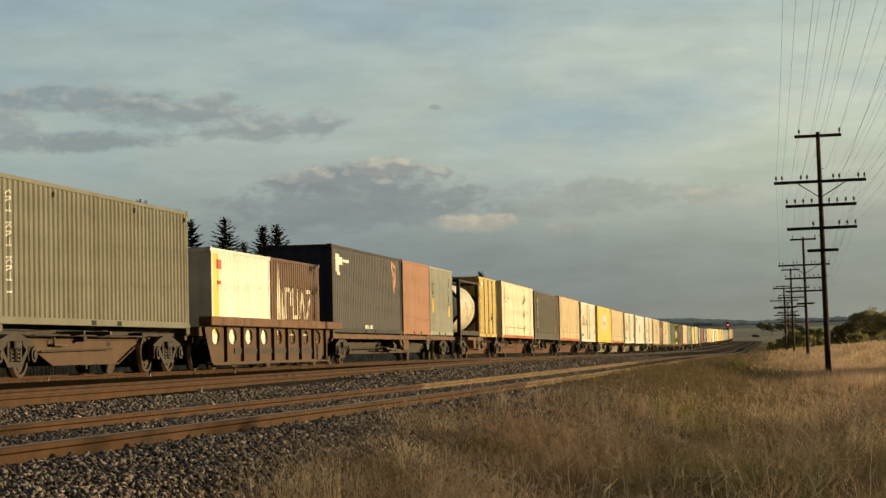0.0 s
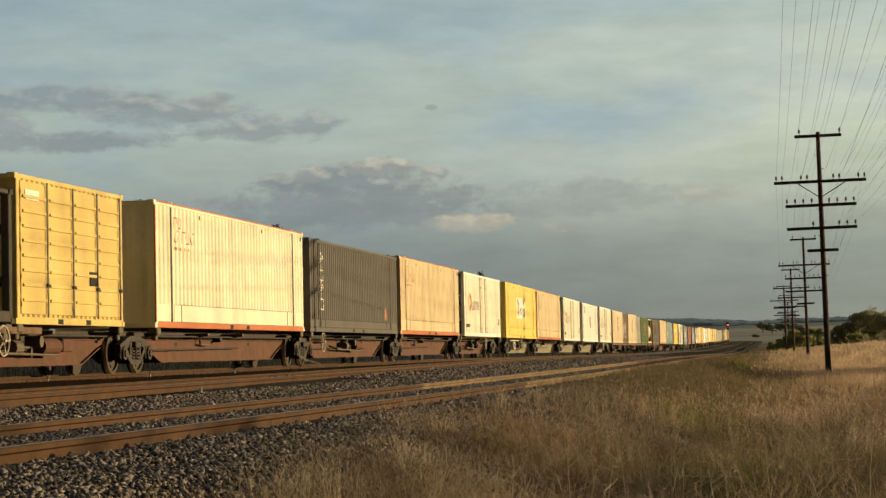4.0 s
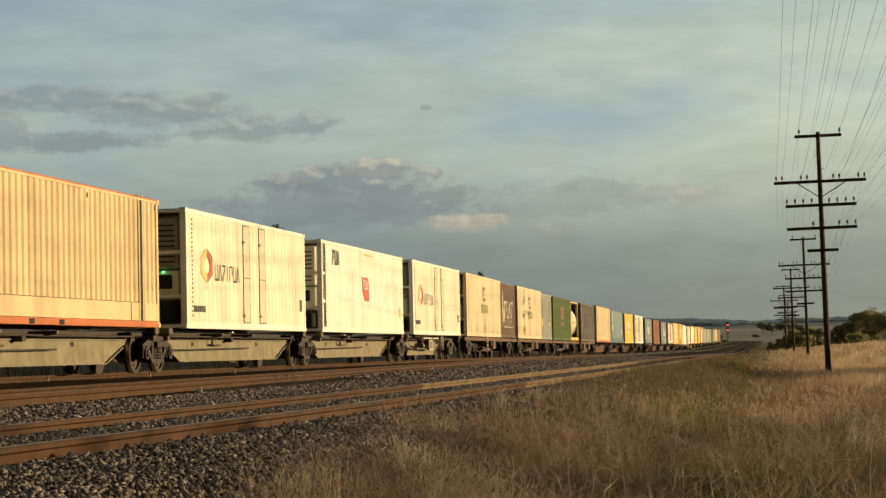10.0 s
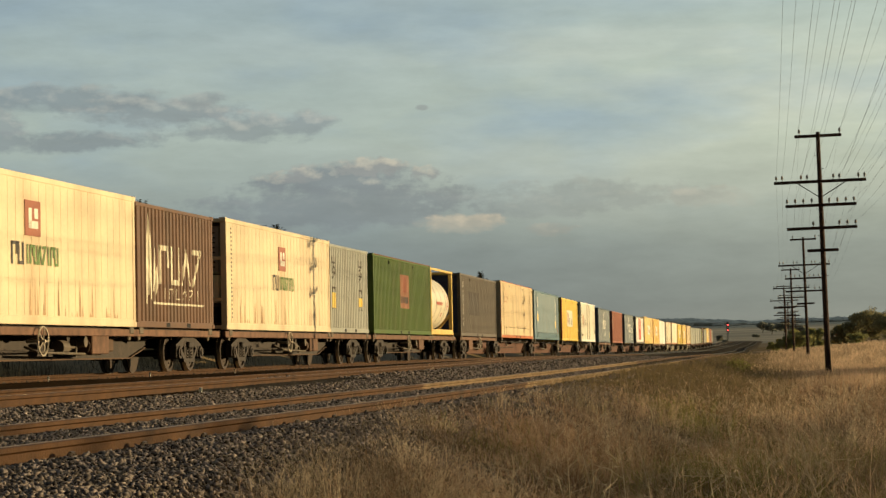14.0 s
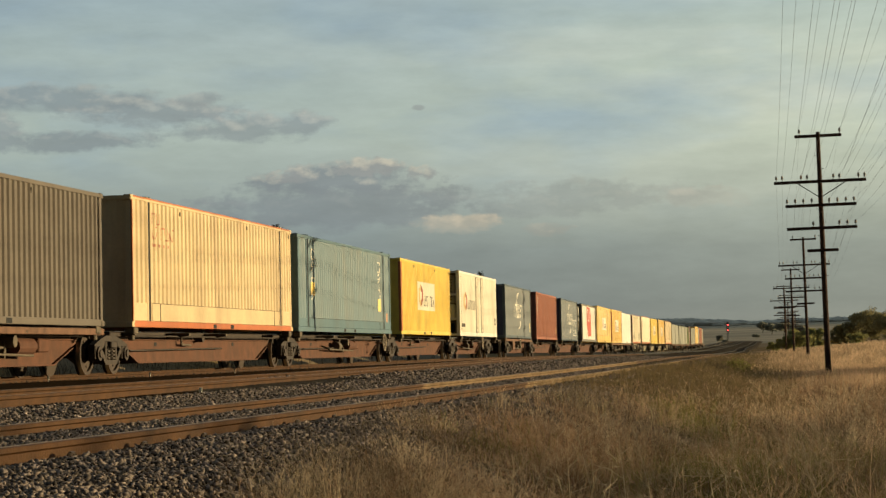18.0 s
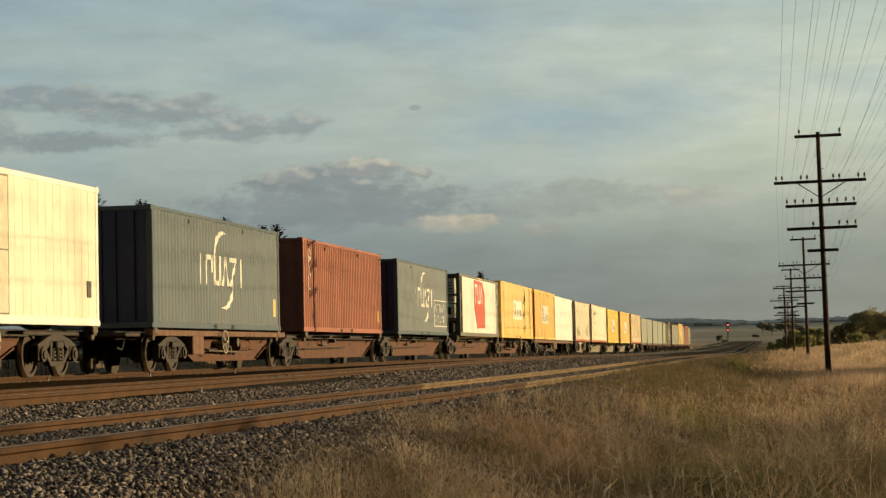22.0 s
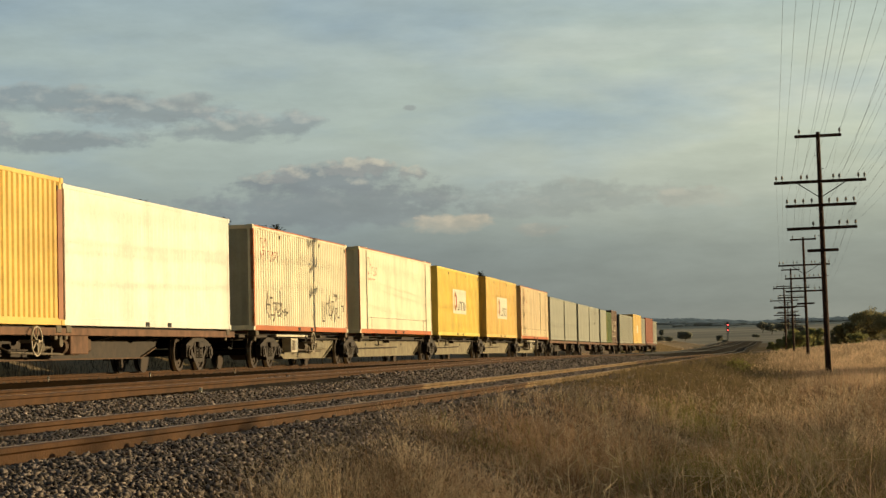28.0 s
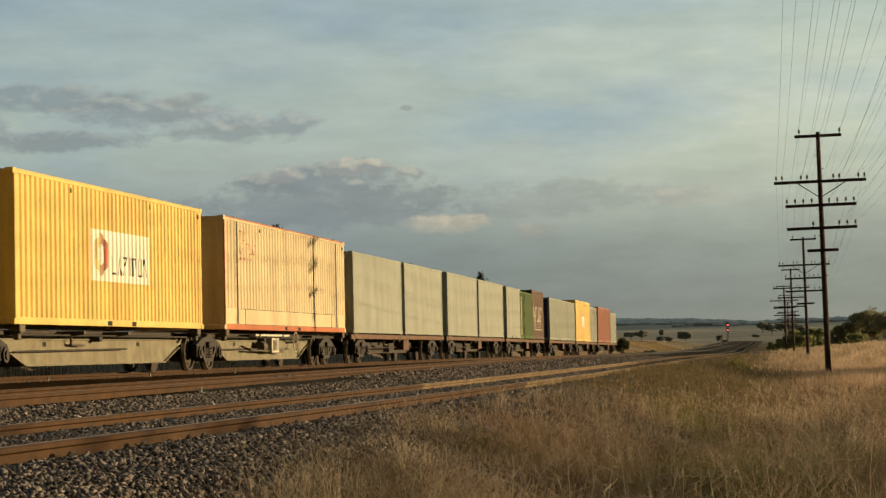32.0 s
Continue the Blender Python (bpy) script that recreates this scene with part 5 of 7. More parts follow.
def ground_z(x, y):
    r = np.hypot(x, y)
    az = np.degrees(np.arctan2(x, y))
    ridge = np.interp(az, [4.5, 6.6, 7.6, 8.3, 9.4, 12], [34, 32, 29, 26.5, 28, 29])
    z = np.interp(r, [0, 60, 150, 300, 450, 550, 700, 800, 1000, 1200, 1500, 1800], [-0.85, -0.75, -0.75, -0.95, -0.7, -0.1, 1.2, 2.1, 3.7, 5.9, 11.5, 17.0])
    z = z + np.interp(r, [1800, 2600, 4600], [0, 1, 1.25]) * (ridge - 17.0)
    near = np.clip((az - 7.5) / 4, 0, 1) * np.clip((60 - az) / 20, 0, 1)
    s, off = on_track(x, y)
    # rise added behind the train to close the bright view under it
    bank = np.clip((-off - 6) / 6, 0, 1) * np.clip((330 - s) / 90, 0, 1) * np.clip((s + 60) / 40, 0, 1)
    # spoil heaps on the far side of the line
    heap = np.interp(s, [300, 340, 390, 430, 480, 520, 570, 620, 700], [0, 1.5, 1.9, 2.5, 2.3, 1.6, 1.9, 1.3, 0])
    heap = heap * np.exp(-((off + 17 + 2.5 * np.sin(s * 0.05)) / 7.5) ** 2) * (1 + 0.16 * np.sin(s * 0.11 + off * 0.2) + 0.08 * np.sin(s * 0.31 - off * 0.5))
    return z + 1.9 * bank + heap + near * np.interp(r, [15, 70, 140, 200, 400, 900], [0, 0.02, 0.65, 1.12, 1.5, 1.0])


def grass_ground(name, cols):
    m = bpy.data.materials.new(name)
    m.use_nodes = True
    n, l = m.node_tree.nodes, m.node_tree.links
    p = n["Principled BSDF"]
    p.inputs["Roughness"].default_value = 1.0
    p.inputs["Specular IOR Level"].default_value = 0.0
    tc = n.new("ShaderNodeTexCoord")
    out = None
    for k, (sc, lo, hi, squash) in enumerate(((0.05, 0.4, 0.6, 1.0), (1.4, 0.42, 0.7, 1.0), (0.012, 0.47, 0.56, 0.4))):
        t = n.new("ShaderNodeTexNoise")
        t.inputs["Scale"].default_value, t.inputs["Detail"].default_value = sc, 8
        mp = n.new("ShaderNodeMapping")
        mp.inputs["Scale"].default_value = (squash, 1, 1)
        l.new(tc.outputs["Object"], mp.inputs["Vector"])
        l.new(mp.outputs[0], t.inputs["Vector"])
        r = n.new("ShaderNodeMapRange")
        r.inputs["From Min"].default_value, r.inputs["From Max"].default_value = lo, hi
        l.new(t.outputs["Fac"], r.inputs["Value"])
        mx = n.new("ShaderNodeMix")
        mx.data_type = "RGBA"
        if out is None:
            mx.inputs["A"].default_value = cols[0]
        else:
            l.new(out, mx.inputs["A"])
        mx.inputs["B"].default_value = cols[k + 1]
        l.new(r.outputs[0], mx.inputs["Factor"])
        out = mx.outputs["Result"]
    l.new(out, p.inputs["Base Color"])
    return m


rr = np.concatenate([np.arange(0.5, 60, 2.0), np.geomspace(62, 4600, 170)])
aa = np.concatenate([np.radians(np.arange(-180, -20, 10)), np.radians(np.arange(-20, 2, 0.8)), np.radians(np.arange(2, 13, 0.22)), np.radians(np.arange(13, 20, 0.8)), np.radians(np.arange(20, 180, 10))])
R, A = np.meshgrid(rr, aa, indexing="ij")
GX, GY = R * np.sin(A), R * np.cos(A)
GZ = ground_z(GX, GY)
k = len(aa)
gv = [(0, 0, -0.85)] + [(float(x), float(y), float(z)) for x, y, z in zip(GX.ravel(), GY.ravel(), GZ.ravel())]
gf = [(0, 1 + (j + 1) % k, 1 + j) for j in range(k)]
for i in range(len(rr) - 1):
    for j in range(k):
        a, b = 1 + i * k + j, 1 + i * k + (j + 1) % k
        gf.append((a, b, b + k, a + k))
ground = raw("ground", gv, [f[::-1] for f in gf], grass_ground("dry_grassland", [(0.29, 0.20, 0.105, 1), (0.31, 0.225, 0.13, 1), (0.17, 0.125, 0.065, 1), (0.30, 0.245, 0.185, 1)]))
# stubble beyond 620 m, its base colours lightened to carry haze
ground.data.materials.append(grass_ground("hazed_stubble", [(0.50, 0.43, 0.34, 1), (0.44, 0.39, 0.31, 1), (0.40, 0.35, 0.28, 1), (0.33, 0.30, 0.25, 1)]))
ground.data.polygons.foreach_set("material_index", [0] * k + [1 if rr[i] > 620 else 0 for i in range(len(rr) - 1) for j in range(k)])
ground.data.shade_smooth()
tagged(ground, "dry golden grassland rising to distant fields", "ground", kind="structure")

# ---- tracks ----


def mid_off(s):
    return np.interp(s, [-60, 15, 40, 70, 110, 150], [8.6, 8.1, 7.0, 5.7, 4.7, 4.4])


def near_off(s):
    u = np.clip((np.asarray(s, float) - 150) / 300, 0, 1)
    return 11.55 - 2.6 * u * u * (3 - 2 * u)


def bed_z(s, off):
    """Height of the stone bed over the main line's rails."""
    return np.interp(off, [-5.5, -3.2, -1.6, 1.8, 4, 6, 8, 9.5, 11, 12.7, 13.4, 15.8], [-0.95, -0.3, -0.10, -0.10, -0.09, -0.085, -0.085, -0.14, -0.21, -0.215, -0.28, -1.0])


offs = [-5.5, -3.2, -1.6, 0, 1.8, 4, 6, 8, 9.5, 11, 12, 12.7, 13.4, 14.2, 15.0, 15.8]
ss = np.concatenate([np.arange(-20, 100, 2.0), np.arange(100, 400, 8.0), np.arange(400, 1300, 25.0)])
bv, bf = [], []
for s in ss:
    shrink = float(np.interp(s, [0, 150, 400], [0, 0, 1]))
    for o in offs:
        oo = o if o < 2 else o - shrink * 2.6 * min(1, (o - 2) / 9)
        bv.append(tuple(on_line(s, oo, float(bed_z(s, o)) + 0.02 * noise.noise((s * 0.7, o * 0.9, 0)))))
k = len(offs)
for i in range(len(ss) - 1):
    for j in range(k - 1):
        a = i * k + j
        bf.append((a, a + 1, a + k + 1, a + k))
bed = raw("ballast_bed", bv, bf, BALLAST)
bed.data.materials.append(BEDRUST)
bed.data.polygons.foreach_set("material_index", [1 if ss[i] < 190 and -3.5 < offs[j] < float(mid_off(ss[i])) + 0.3 else 0 for i in range(len(ss) - 1) for j in range(k - 1)])
tagged(bed, "grey crushed-stone bed under the three tracks", "ballast", kind="structure")

RAIL_PROFILE = [(-0.07, -0.165), (-0.07, -0.15), (-0.012, -0.125), (-0.012, -0.045), (-0.035, -0.032), (-0.036, -0.006), (-0.026, 0.0), (0.026, 0.0), (0.036, -0.006), (0.035, -0.032), (0.012, -0.045), (0.012, -0.125), (0.07, -0.15), (0.07, -0.165)]


def rail(track, off, z, dusty=()):
    """One rail; dusty names the stretch whose web is coated with pale dust."""
    verts, faces, mi = [], [], []
    st = np.concatenate([np.arange(-20, 100, 1.5), np.arange(100, 400, 6.0), np.arange(400, 1300, 20.0)])
    n = len(RAIL_PROFILE)
    for s in st:
        for u, w in RAIL_PROFILE:
            verts.append(tuple(on_line(s, float(off(s)) + u, z + w)))
    for i in range(len(st) - 1):
        for j in range(n):
            a, b = i * n + j, i * n + (j + 1) % n
            faces.append((a, a + n, b + n, b))
            # beyond 170 m the whole rail is black instead of rust
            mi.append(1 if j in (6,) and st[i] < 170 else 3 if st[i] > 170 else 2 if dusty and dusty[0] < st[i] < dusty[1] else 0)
    me = bpy.data.meshes.new("rail")
    me.from_pydata(verts, [], faces)
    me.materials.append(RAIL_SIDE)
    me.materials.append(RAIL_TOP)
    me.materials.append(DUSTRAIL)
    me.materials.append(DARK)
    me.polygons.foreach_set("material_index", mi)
    ob = new("rail", me)
    ob.parent = track
    return ob


def clip_mesh():
    bm = bmesh.new()
    pts = [(-0.07, 0.0, -0.03), (-0.062, 0.0, 0.02), (-0.03, 0.0, 0.05), (0.03, 0.0, 0.05), (0.062, 0.0, 0.02), (0.07, 0.0, -0.03)]
    for a, b in zip(pts, pts[1:]):
        tube(bm, a, b, 0.012, n=5)
    return bm


CLIP = cached("rail_clip", clip_mesh)
SLEEP = cached("sleeper", lambda: boxes((-0.12, 0.12, -1.28, 1.28, -0.2, 0.0), bev=0.015))
for label, off, z, s0, s1, step in (("main line with rusty rails under the train", lambda s: 0.0, 0.0, 28, 90, 1), ("middle track with rusty rails", mid_off, 0.0, 14, 62, 3), ("siding with rusty rails in grey ballast", near_off, -0.12, 5, 46, 2)):
    tr = thing("railway_track", Matrix(), label, "railway track", "parallel railway tracks", "structure")
    for k in (-0.7525, 0.7525):
        rail(tr, lambda s, k=k: off(s) + k, z, (28, 70) if off is near_off else ())
    s = float(s0)
    while s < s1:
        c = on_line(s, float(off(s)), z)
        d = on_line(s + 0.5, float(off(s + 0.5)), z) - c
        yaw = math.degrees(math.atan2(d.y, d.x))
        part_of("sleeper", SLEEP, SLEEPER, tr, at=pose(c.x, c.y, c.z - 0.185, rz=yaw))
        for u in () if step == 3 else (-0.7525 - 0.11, -0.7525 + 0.11, 0.7525 - 0.11, 0.7525 + 0.11):
            q = on_line(s, float(off(s)) + u, z - 0.12)
            part_of("rail_clip", CLIP, GRIME_AND_SHADE, tr, at=pose(q.x, q.y, q.z, rz=yaw))
        s += 0.62 * step

# bright glints along the rails, made as added pale pegs
PALE = mat("pale_glint", (0.75, 0.72, 0.65), 0.3, 0, 0.1, 5)
for s, off, z in ((40.6, 1.0, -0.06), (47.4, 1.0, -0.06), (55.0, 1.0, -0.06), (24.6, 9.0, -0.1), (40.5, 8.0, -0.1), (49.5, 7.4, -0.1)):
    mk = thing("glint_peg", Matrix.Translation(on_line(s, off, z)), "small pale peg standing in for a glint beside the rail", "marker", "pale pegs beside the rails")
    part("peg", boxes((-0.013, 0.013, -0.013, 0.013, -0.12, 0.05), bev=0.004), PALE, mk)
    part("plate", boxes((-0.022, 0.022, -0.022, -0.011, 0.02, 0.065), bev=0.004), PALE, mk)

# loose stones of the bed
rng = np.random.default_rng(5)


def stones(name, n, s0, s1, o0, o1, size, label):
    s = s0 + (s1 - s0) * rng.random(n) ** 1.3
    o = o0 + (o1 - o0) * rng.random(n)
    keep = np.ones(n, bool)
    for off in (lambda q: 0 * q, mid_off, near_off):
        for k in (-0.7525, 0.7525):
            keep &= abs(o - off(s) - k) > 0.15
    s, o = s[keep], o[keep]
    n = len(s)
    th = np.interp(s, GRID, HEAD)
    x = np.interp(s, GRID, LX) + o * np.cos(th)
    y = np.interp(s, GRID, LY) - o * np.sin(th)
    z = rail_z(s) + bed_z(s, o)
    r = size * (0.55 + 0.9 * rng.random(n))
    knob = np.array([[1, 0, 0], [0, 1, 0], [-1, 0, 0], [0, -1, 0], [0, 0, 1], [0, 0, -1]], float) * 0.62
    tris = np.array([[0, 1, 4], [1, 2, 4], [2, 3, 4], [3, 0, 4], [1, 0, 5], [2, 1, 5], [3, 2, 5], [0, 3, 5]])
    v = knob[None] * (0.75 + 0.5 * rng.random((n, 6, 1))) + (rng.random((n, 6, 3)) - 0.5) * 0.55
    v = v * np.array([1.25, 1.0, 0.8])
    a, b = rng.random(n) * 6.28, (rng.random(n) - 0.5) * 1.6
    ca, sa, cb, sb = np.cos(a), np.sin(a), np.cos(b), np.sin(b)
    X, Y, Z = v[..., 0], v[..., 1], v[..., 2]
    X, Z = X * cb[:, None] - Z * sb[:, None], X * sb[:, None] + Z * cb[:, None]
    X, Y = X * ca[:, None] - Y * sa[:, None], X * sa[:, None] + Y * ca[:, None]
    P = np.stack([X * r[:, None] + x[:, None], Y * r[:, None] + y[:, None], Z * r[:, None] + (z + r * 0.2 * rng.random(n))[:, None]], -1).reshape(-1, 3)
    F = (tris[None] + 6 * np.arange(n)[:, None, None]).reshape(-1, 3)
    me = bpy.data.meshes.new(name)
    me.vertices.add(len(P))
    me.vertices.foreach_set("co", P.ravel())
    me.loops.add(F.size)
    me.loops.foreach_set("vertex_index", F.ravel())
    me.polygons.add(len(F))
    me.polygons.foreach_set("loop_start", np.arange(0, F.size, 3))
    me.update(calc_edges=True)
    me.materials.append(STONE)
    return tagged(new(name, me), label, "gravel", kind="stuff")


stones("ballast_stones", 125000, 5, 32, 10.8, 15.4, 0.027, "loose grey crushed stones beside the siding")
stones("ballast_stones", 55000, 10, 60, 8.9, 11.6, 0.031, "loose grey crushed stones between the tracks")
stones("ballast_stones", 9000, 25, 90, 11.4, 13.0, 0.045, "loose grey crushed stones on the shoulder")

stones("ballast_stones", 16000, 36, 110, 6.6, 10.8, 0.05, "loose grey crushed stones between the tracks")

# ---- sky backdrop with drifting clouds ----


def sky_material():
    m = bpy.data.materials.new("evening_cloud_sky")
    m.use_nodes = True
    n, l = m.node_tree.nodes, m.node_tree.links
    n.remove(n["Principled BSDF"])
    em = n.new("ShaderNodeEmission")
    l.new(em.outputs[0], n["Material Output"].inputs["Surface"])
    uv = n.new("ShaderNodeUVMap")
    uv.uv_map = "UVMap"
    sep = n.new("ShaderNodeSeparateXYZ")
    l.new(uv.outputs[0], sep.inputs[0])

    def math_node(op, a, b=None, c=None, clamp=False):
        q = n.new("ShaderNodeMath")
        q.operation, q.use_clamp = op, clamp
        for i, v in enumerate((a, b, c)):
            if v is None:
                continue
            if isinstance(v, (int, float)):
                q.inputs[i].default_value = v
            else:
                l.new(v, q.inputs[i])
        return q.outputs[0]

    def noise_node(sx, sy, detail, rough=0.55, shift=0.0, lean=(0.0, 0.0)):
        mp = n.new("ShaderNodeMapping")
        mp.inputs["Scale"].default_value = (sx, sy, 1)
        mp.inputs["Location"].default_value = (shift + lean[0], shift * 0.7 + lean[1], 0)
        l.new(uv.outputs[0], mp.inputs["Vector"])
        t = n.new("ShaderNodeTexNoise")
        t.inputs["Scale"].default_value, t.inputs["Detail"].default_value, t.inputs["Roughness"].default_value = 1.0, detail, rough
        l.new(mp.outputs[0], t.inputs["Vector"])
        return t.outputs["Fac"]

    def mix(a, b, f):
        q = n.new("ShaderNodeMix")
        q.data_type = "RGBA"
        for nm, v in (("A", a), ("B", b)):
            if isinstance(v, tuple):
                q.inputs[nm].default_value = (*v, 1)
            else:
                l.new(v, q.inputs[nm])
        if isinstance(f, (int, float)):
            q.inputs["Factor"].default_value = f
        else:
            l.new(f, q.inputs["Factor"])
        return q.outputs["Result"]

    ramp = n.new("ShaderNodeValToRGB")
    l.new(math_node("DIVIDE", sep.outputs[1], 10.0, clamp=True), ramp.inputs[0])
    stops = [(0.0, (0.195, 0.22, 0.22)), (0.12, (0.185, 0.22, 0.225)), (0.27, (0.21, 0.255, 0.262)), (0.42, (0.30, 0.36, 0.35)), (0.58, (0.37, 0.45, 0.425)), (0.78, (0.36, 0.45, 0.45)), (1.0, (0.30, 0.40, 0.45))]
    while len(ramp.color_ramp.elements) < len(stops):
        ramp.color_ramp.elements.new(0.5)
    for e, (pos, col) in zip(ramp.color_ramp.elements, stops):
        e.position, e.color = pos, (*col, 1)
    col = ramp.outputs["Color"]
    # thin high veil, brighter towards the right
    veil = noise_node(0.10, 0.5, 6, 0.55, 3.0)
    vr = math_node("MULTIPLY_ADD", veil, 3.2, -1.35, True)
    side = math_node("MULTIPLY_ADD", sep.outputs[0], 0.05, 0.55, True)
    up = math_node("MULTIPLY_ADD", sep.outputs[1], 0.25, -0.6, True)
    col = mix(col, (0.50, 0.57, 0.56), math_node("MULTIPLY", math_node("MULTIPLY", vr, side), math_node("MULTIPLY", up, 0.7)))
    blue = math_node("MULTIPLY_ADD", noise_node(0.13, 0.42, 5, 0.5, 11.0), 4.0, -1.9, True)
    col = mix(col, (0.27, 0.37, 0.45), math_node("MULTIPLY", math_node("MULTIPLY", blue, up), 0.9))
    edge = noise_node(0.9, 1.7, 7, 0.6, 5.0)
    streak = noise_node(0.35, 2.2, 6, 0.55, 8.0)
    lump = noise_node(1.6, 1.9, 6, 0.6, 1.0)

    crisp = noise_node(3.6, 4.4, 7, 0.6, 17.0)
    billow = noise_node(1.1, 2.0, 4, 0.5, 30.0)
    # the same billows a little towards the sun: their difference lights the heads of the clouds
    sunward = noise_node(1.1, 2.0, 4, 0.5, 30.0, (0.17, 0.26))
    relief = math_node("MULTIPLY", math_node("SUBTRACT", billow, sunward), 4.0)

    def cloud(cx, cy, rx, ry, colour, lit, amount, wisp=1.0, top=0.35, puff=0.0):
        du = math_node("DIVIDE", math_node("SUBTRACT", sep.outputs[0], cx), rx)
        dv = math_node("DIVIDE", math_node("SUBTRACT", sep.outputs[1], cy), ry)
        d2 = math_node("ADD", math_node("MULTIPLY", du, du), math_node("MULTIPLY", dv, dv))
        dens = math_node("SUBTRACT", 1.0, d2)
        dens = math_node("MULTIPLY_ADD", math_node("SUBTRACT", edge, 0.5), 2.6 * wisp, dens)
        dens = math_node("MULTIPLY_ADD", math_node("SUBTRACT", streak, 0.5), 1.8 * wisp, dens)
        dens = math_node("MULTIPLY_ADD", math_node("SUBTRACT", crisp, 0.5), (0.45 * puff) if puff else 1.0, dens)
        dens = math_node("MULTIPLY_ADD", math_node("SUBTRACT", billow, 0.5), 2.2 * wisp, dens)
        mask = math_node("MULTIPLY", math_node("MULTIPLY", dens, 1.5, clamp=True), amount)
        glow = math_node("MULTIPLY_ADD", dv, 0.7, math_node("MULTIPLY_ADD", lump, 1.2, -0.72 + (top - 0.35)))
        glow = math_node("ADD", glow, relief, clamp=True)
        return mix_into(mask, mix(colour, lit, glow))

    def mix_into(mask, c):
        return mix(col, c, mask)

    for args in (
            (-9.9, 7.0, 3.2, 0.42, (0.225, 0.275, 0.30), (0.36, 0.39, 0.38), 0.75, 0.7, 0.45, 1.1),
            (-7.2, 6.6, 2.8, 0.45, (0.235, 0.28, 0.30), (0.40, 0.43, 0.41), 0.75, 0.8, 0.45, 1.1),
            (-4.7, 6.25, 2.3, 0.50, (0.24, 0.285, 0.305), (0.42, 0.44, 0.42), 0.7, 0.9, 0.45, 1.1),
            (-10.2, 5.85, 3.0, 0.34, (0.22, 0.265, 0.29), (0.33, 0.36, 0.36), 0.75, 0.7),
            (-11.7, 6.35, 1.3, 0.36, (0.25, 0.295, 0.315), (0.42, 0.44, 0.42), 0.7, 0.8),
            (3.3, 4.1, 4.6, 0.5, (0.24, 0.28, 0.29), (0.31, 0.34, 0.335), 0.55, 1.0),
            (-2.5, 4.0, 4.4, 0.75, (0.215, 0.255, 0.275), (0.25, 0.285, 0.30), 0.8, 0.8),
            (-2.1, 4.75, 2.7, 0.50, (0.225, 0.265, 0.285), (0.46, 0.47, 0.42), 0.9, 0.8, 0.22),
            (0.86, 3.5, 1.3, 0.30, (0.36, 0.36, 0.32), (0.48, 0.45, 0.38), 0.65, 0.8, 0.6),
            (3.2, 3.25, 0.8, 0.22, (0.28, 0.30, 0.29), (0.38, 0.38, 0.34), 0.6, 0.9),
            (7.45, 4.0, 1.4, 0.34, (0.31, 0.34, 0.33), (0.38, 0.395, 0.37), 0.5, 0.9),
            (-3.6, 4.85, 0.75, 0.22, (0.29, 0.315, 0.32), (0.50, 0.49, 0.42), 0.75, 0.6, 0.55, 6.0),
            (-1.5, 5.05, 1.0, 0.30, (0.29, 0.315, 0.32), (0.52, 0.51, 0.44), 0.8, 0.6, 0.5, 6.0),
            (-0.1, 4.88, 0.6, 0.22, (0.28, 0.305, 0.31), (0.50, 0.49, 0.42), 0.7, 0.6, 0.55, 6.0),
            (0.9, 3.55, 1.1, 0.22, (0.36, 0.36, 0.32), (0.52, 0.48, 0.39), 0.55, 0.8, 0.6, 5.0),
            (-6.2, 6.95, 0.8, 0.22, (0.27, 0.31, 0.325), (0.42, 0.44, 0.42), 0.6, 0.7, 0.4),
            (-0.14, 6.65, 0.2, 0.09, (0.27, 0.31, 0.32), (0.33, 0.36, 0.36), 0.7, 0.4)):
        col = cloud(*args)
    tint = n.new("ShaderNodeVectorMath")
    tint.operation = "MULTIPLY"
    tint.inputs[1].default_value = (0.974, 0.947, 0.897)
    ripple = n.new("ShaderNodeVectorMath")
    ripple.operation = "SCALE"
    l.new(col, ripple.inputs[0])
    l.new(math_node("MULTIPLY_ADD", noise_node(0.5, 1.7, 8, 0.62, 21.0), 0.36, 0.84), ripple.inputs["Scale"])
    l.new(ripple.outputs[0], tint.inputs[0])
    # warmer and lighter towards the sun
    warm = n.new("ShaderNodeVectorMath")
    warm.operation = "MULTIPLY"
    l.new(tint.outputs[0], warm.inputs[0])
    toward = math_node("MULTIPLY", math_node("ADD", sep.outputs[0], 3.0), 1 / 15, clamp=True)
    l.new(mix((1.0, 1.0, 1.0), (1.37, 1.27, 1.10), toward), warm.inputs[1])
    l.new(warm.outputs[0], em.inputs["Color"])
    em.inputs["Strength"].default_value = 0.87
    return m


def sky_sheet():
    az, el, rad = np.linspace(-55, 55, 56), np.linspace(-1.5, 50, 40), 4550.0
    v, f, uvs = [], [], []
    for e in el:
        for a in az:
            v.append((rad * math.cos(radians(e)) * math.sin(radians(a)), rad * math.cos(radians(e)) * math.cos(radians(a)), rad * math.sin(radians(e))))
            uvs.append((a, e))
    w = len(az)
    for i in range(len(el) - 1):
        for j in range(w - 1):
            f.append((i * w + j, i * w + j + 1, (i + 1) * w + j + 1, (i + 1) * w + j))
    ob = raw("sky_backdrop", v, [q[::-1] for q in f], sky_material())
    layer = ob.data.uv_layers.new(name="UVMap")
    for lp in ob.data.loops:
        layer.data[lp.index].uv = uvs[lp.vertex_index]
    return tagged(ob, "pale evening sky with drifting grey clouds", "sky", kind="structure")


backdrop = sky_sheet()

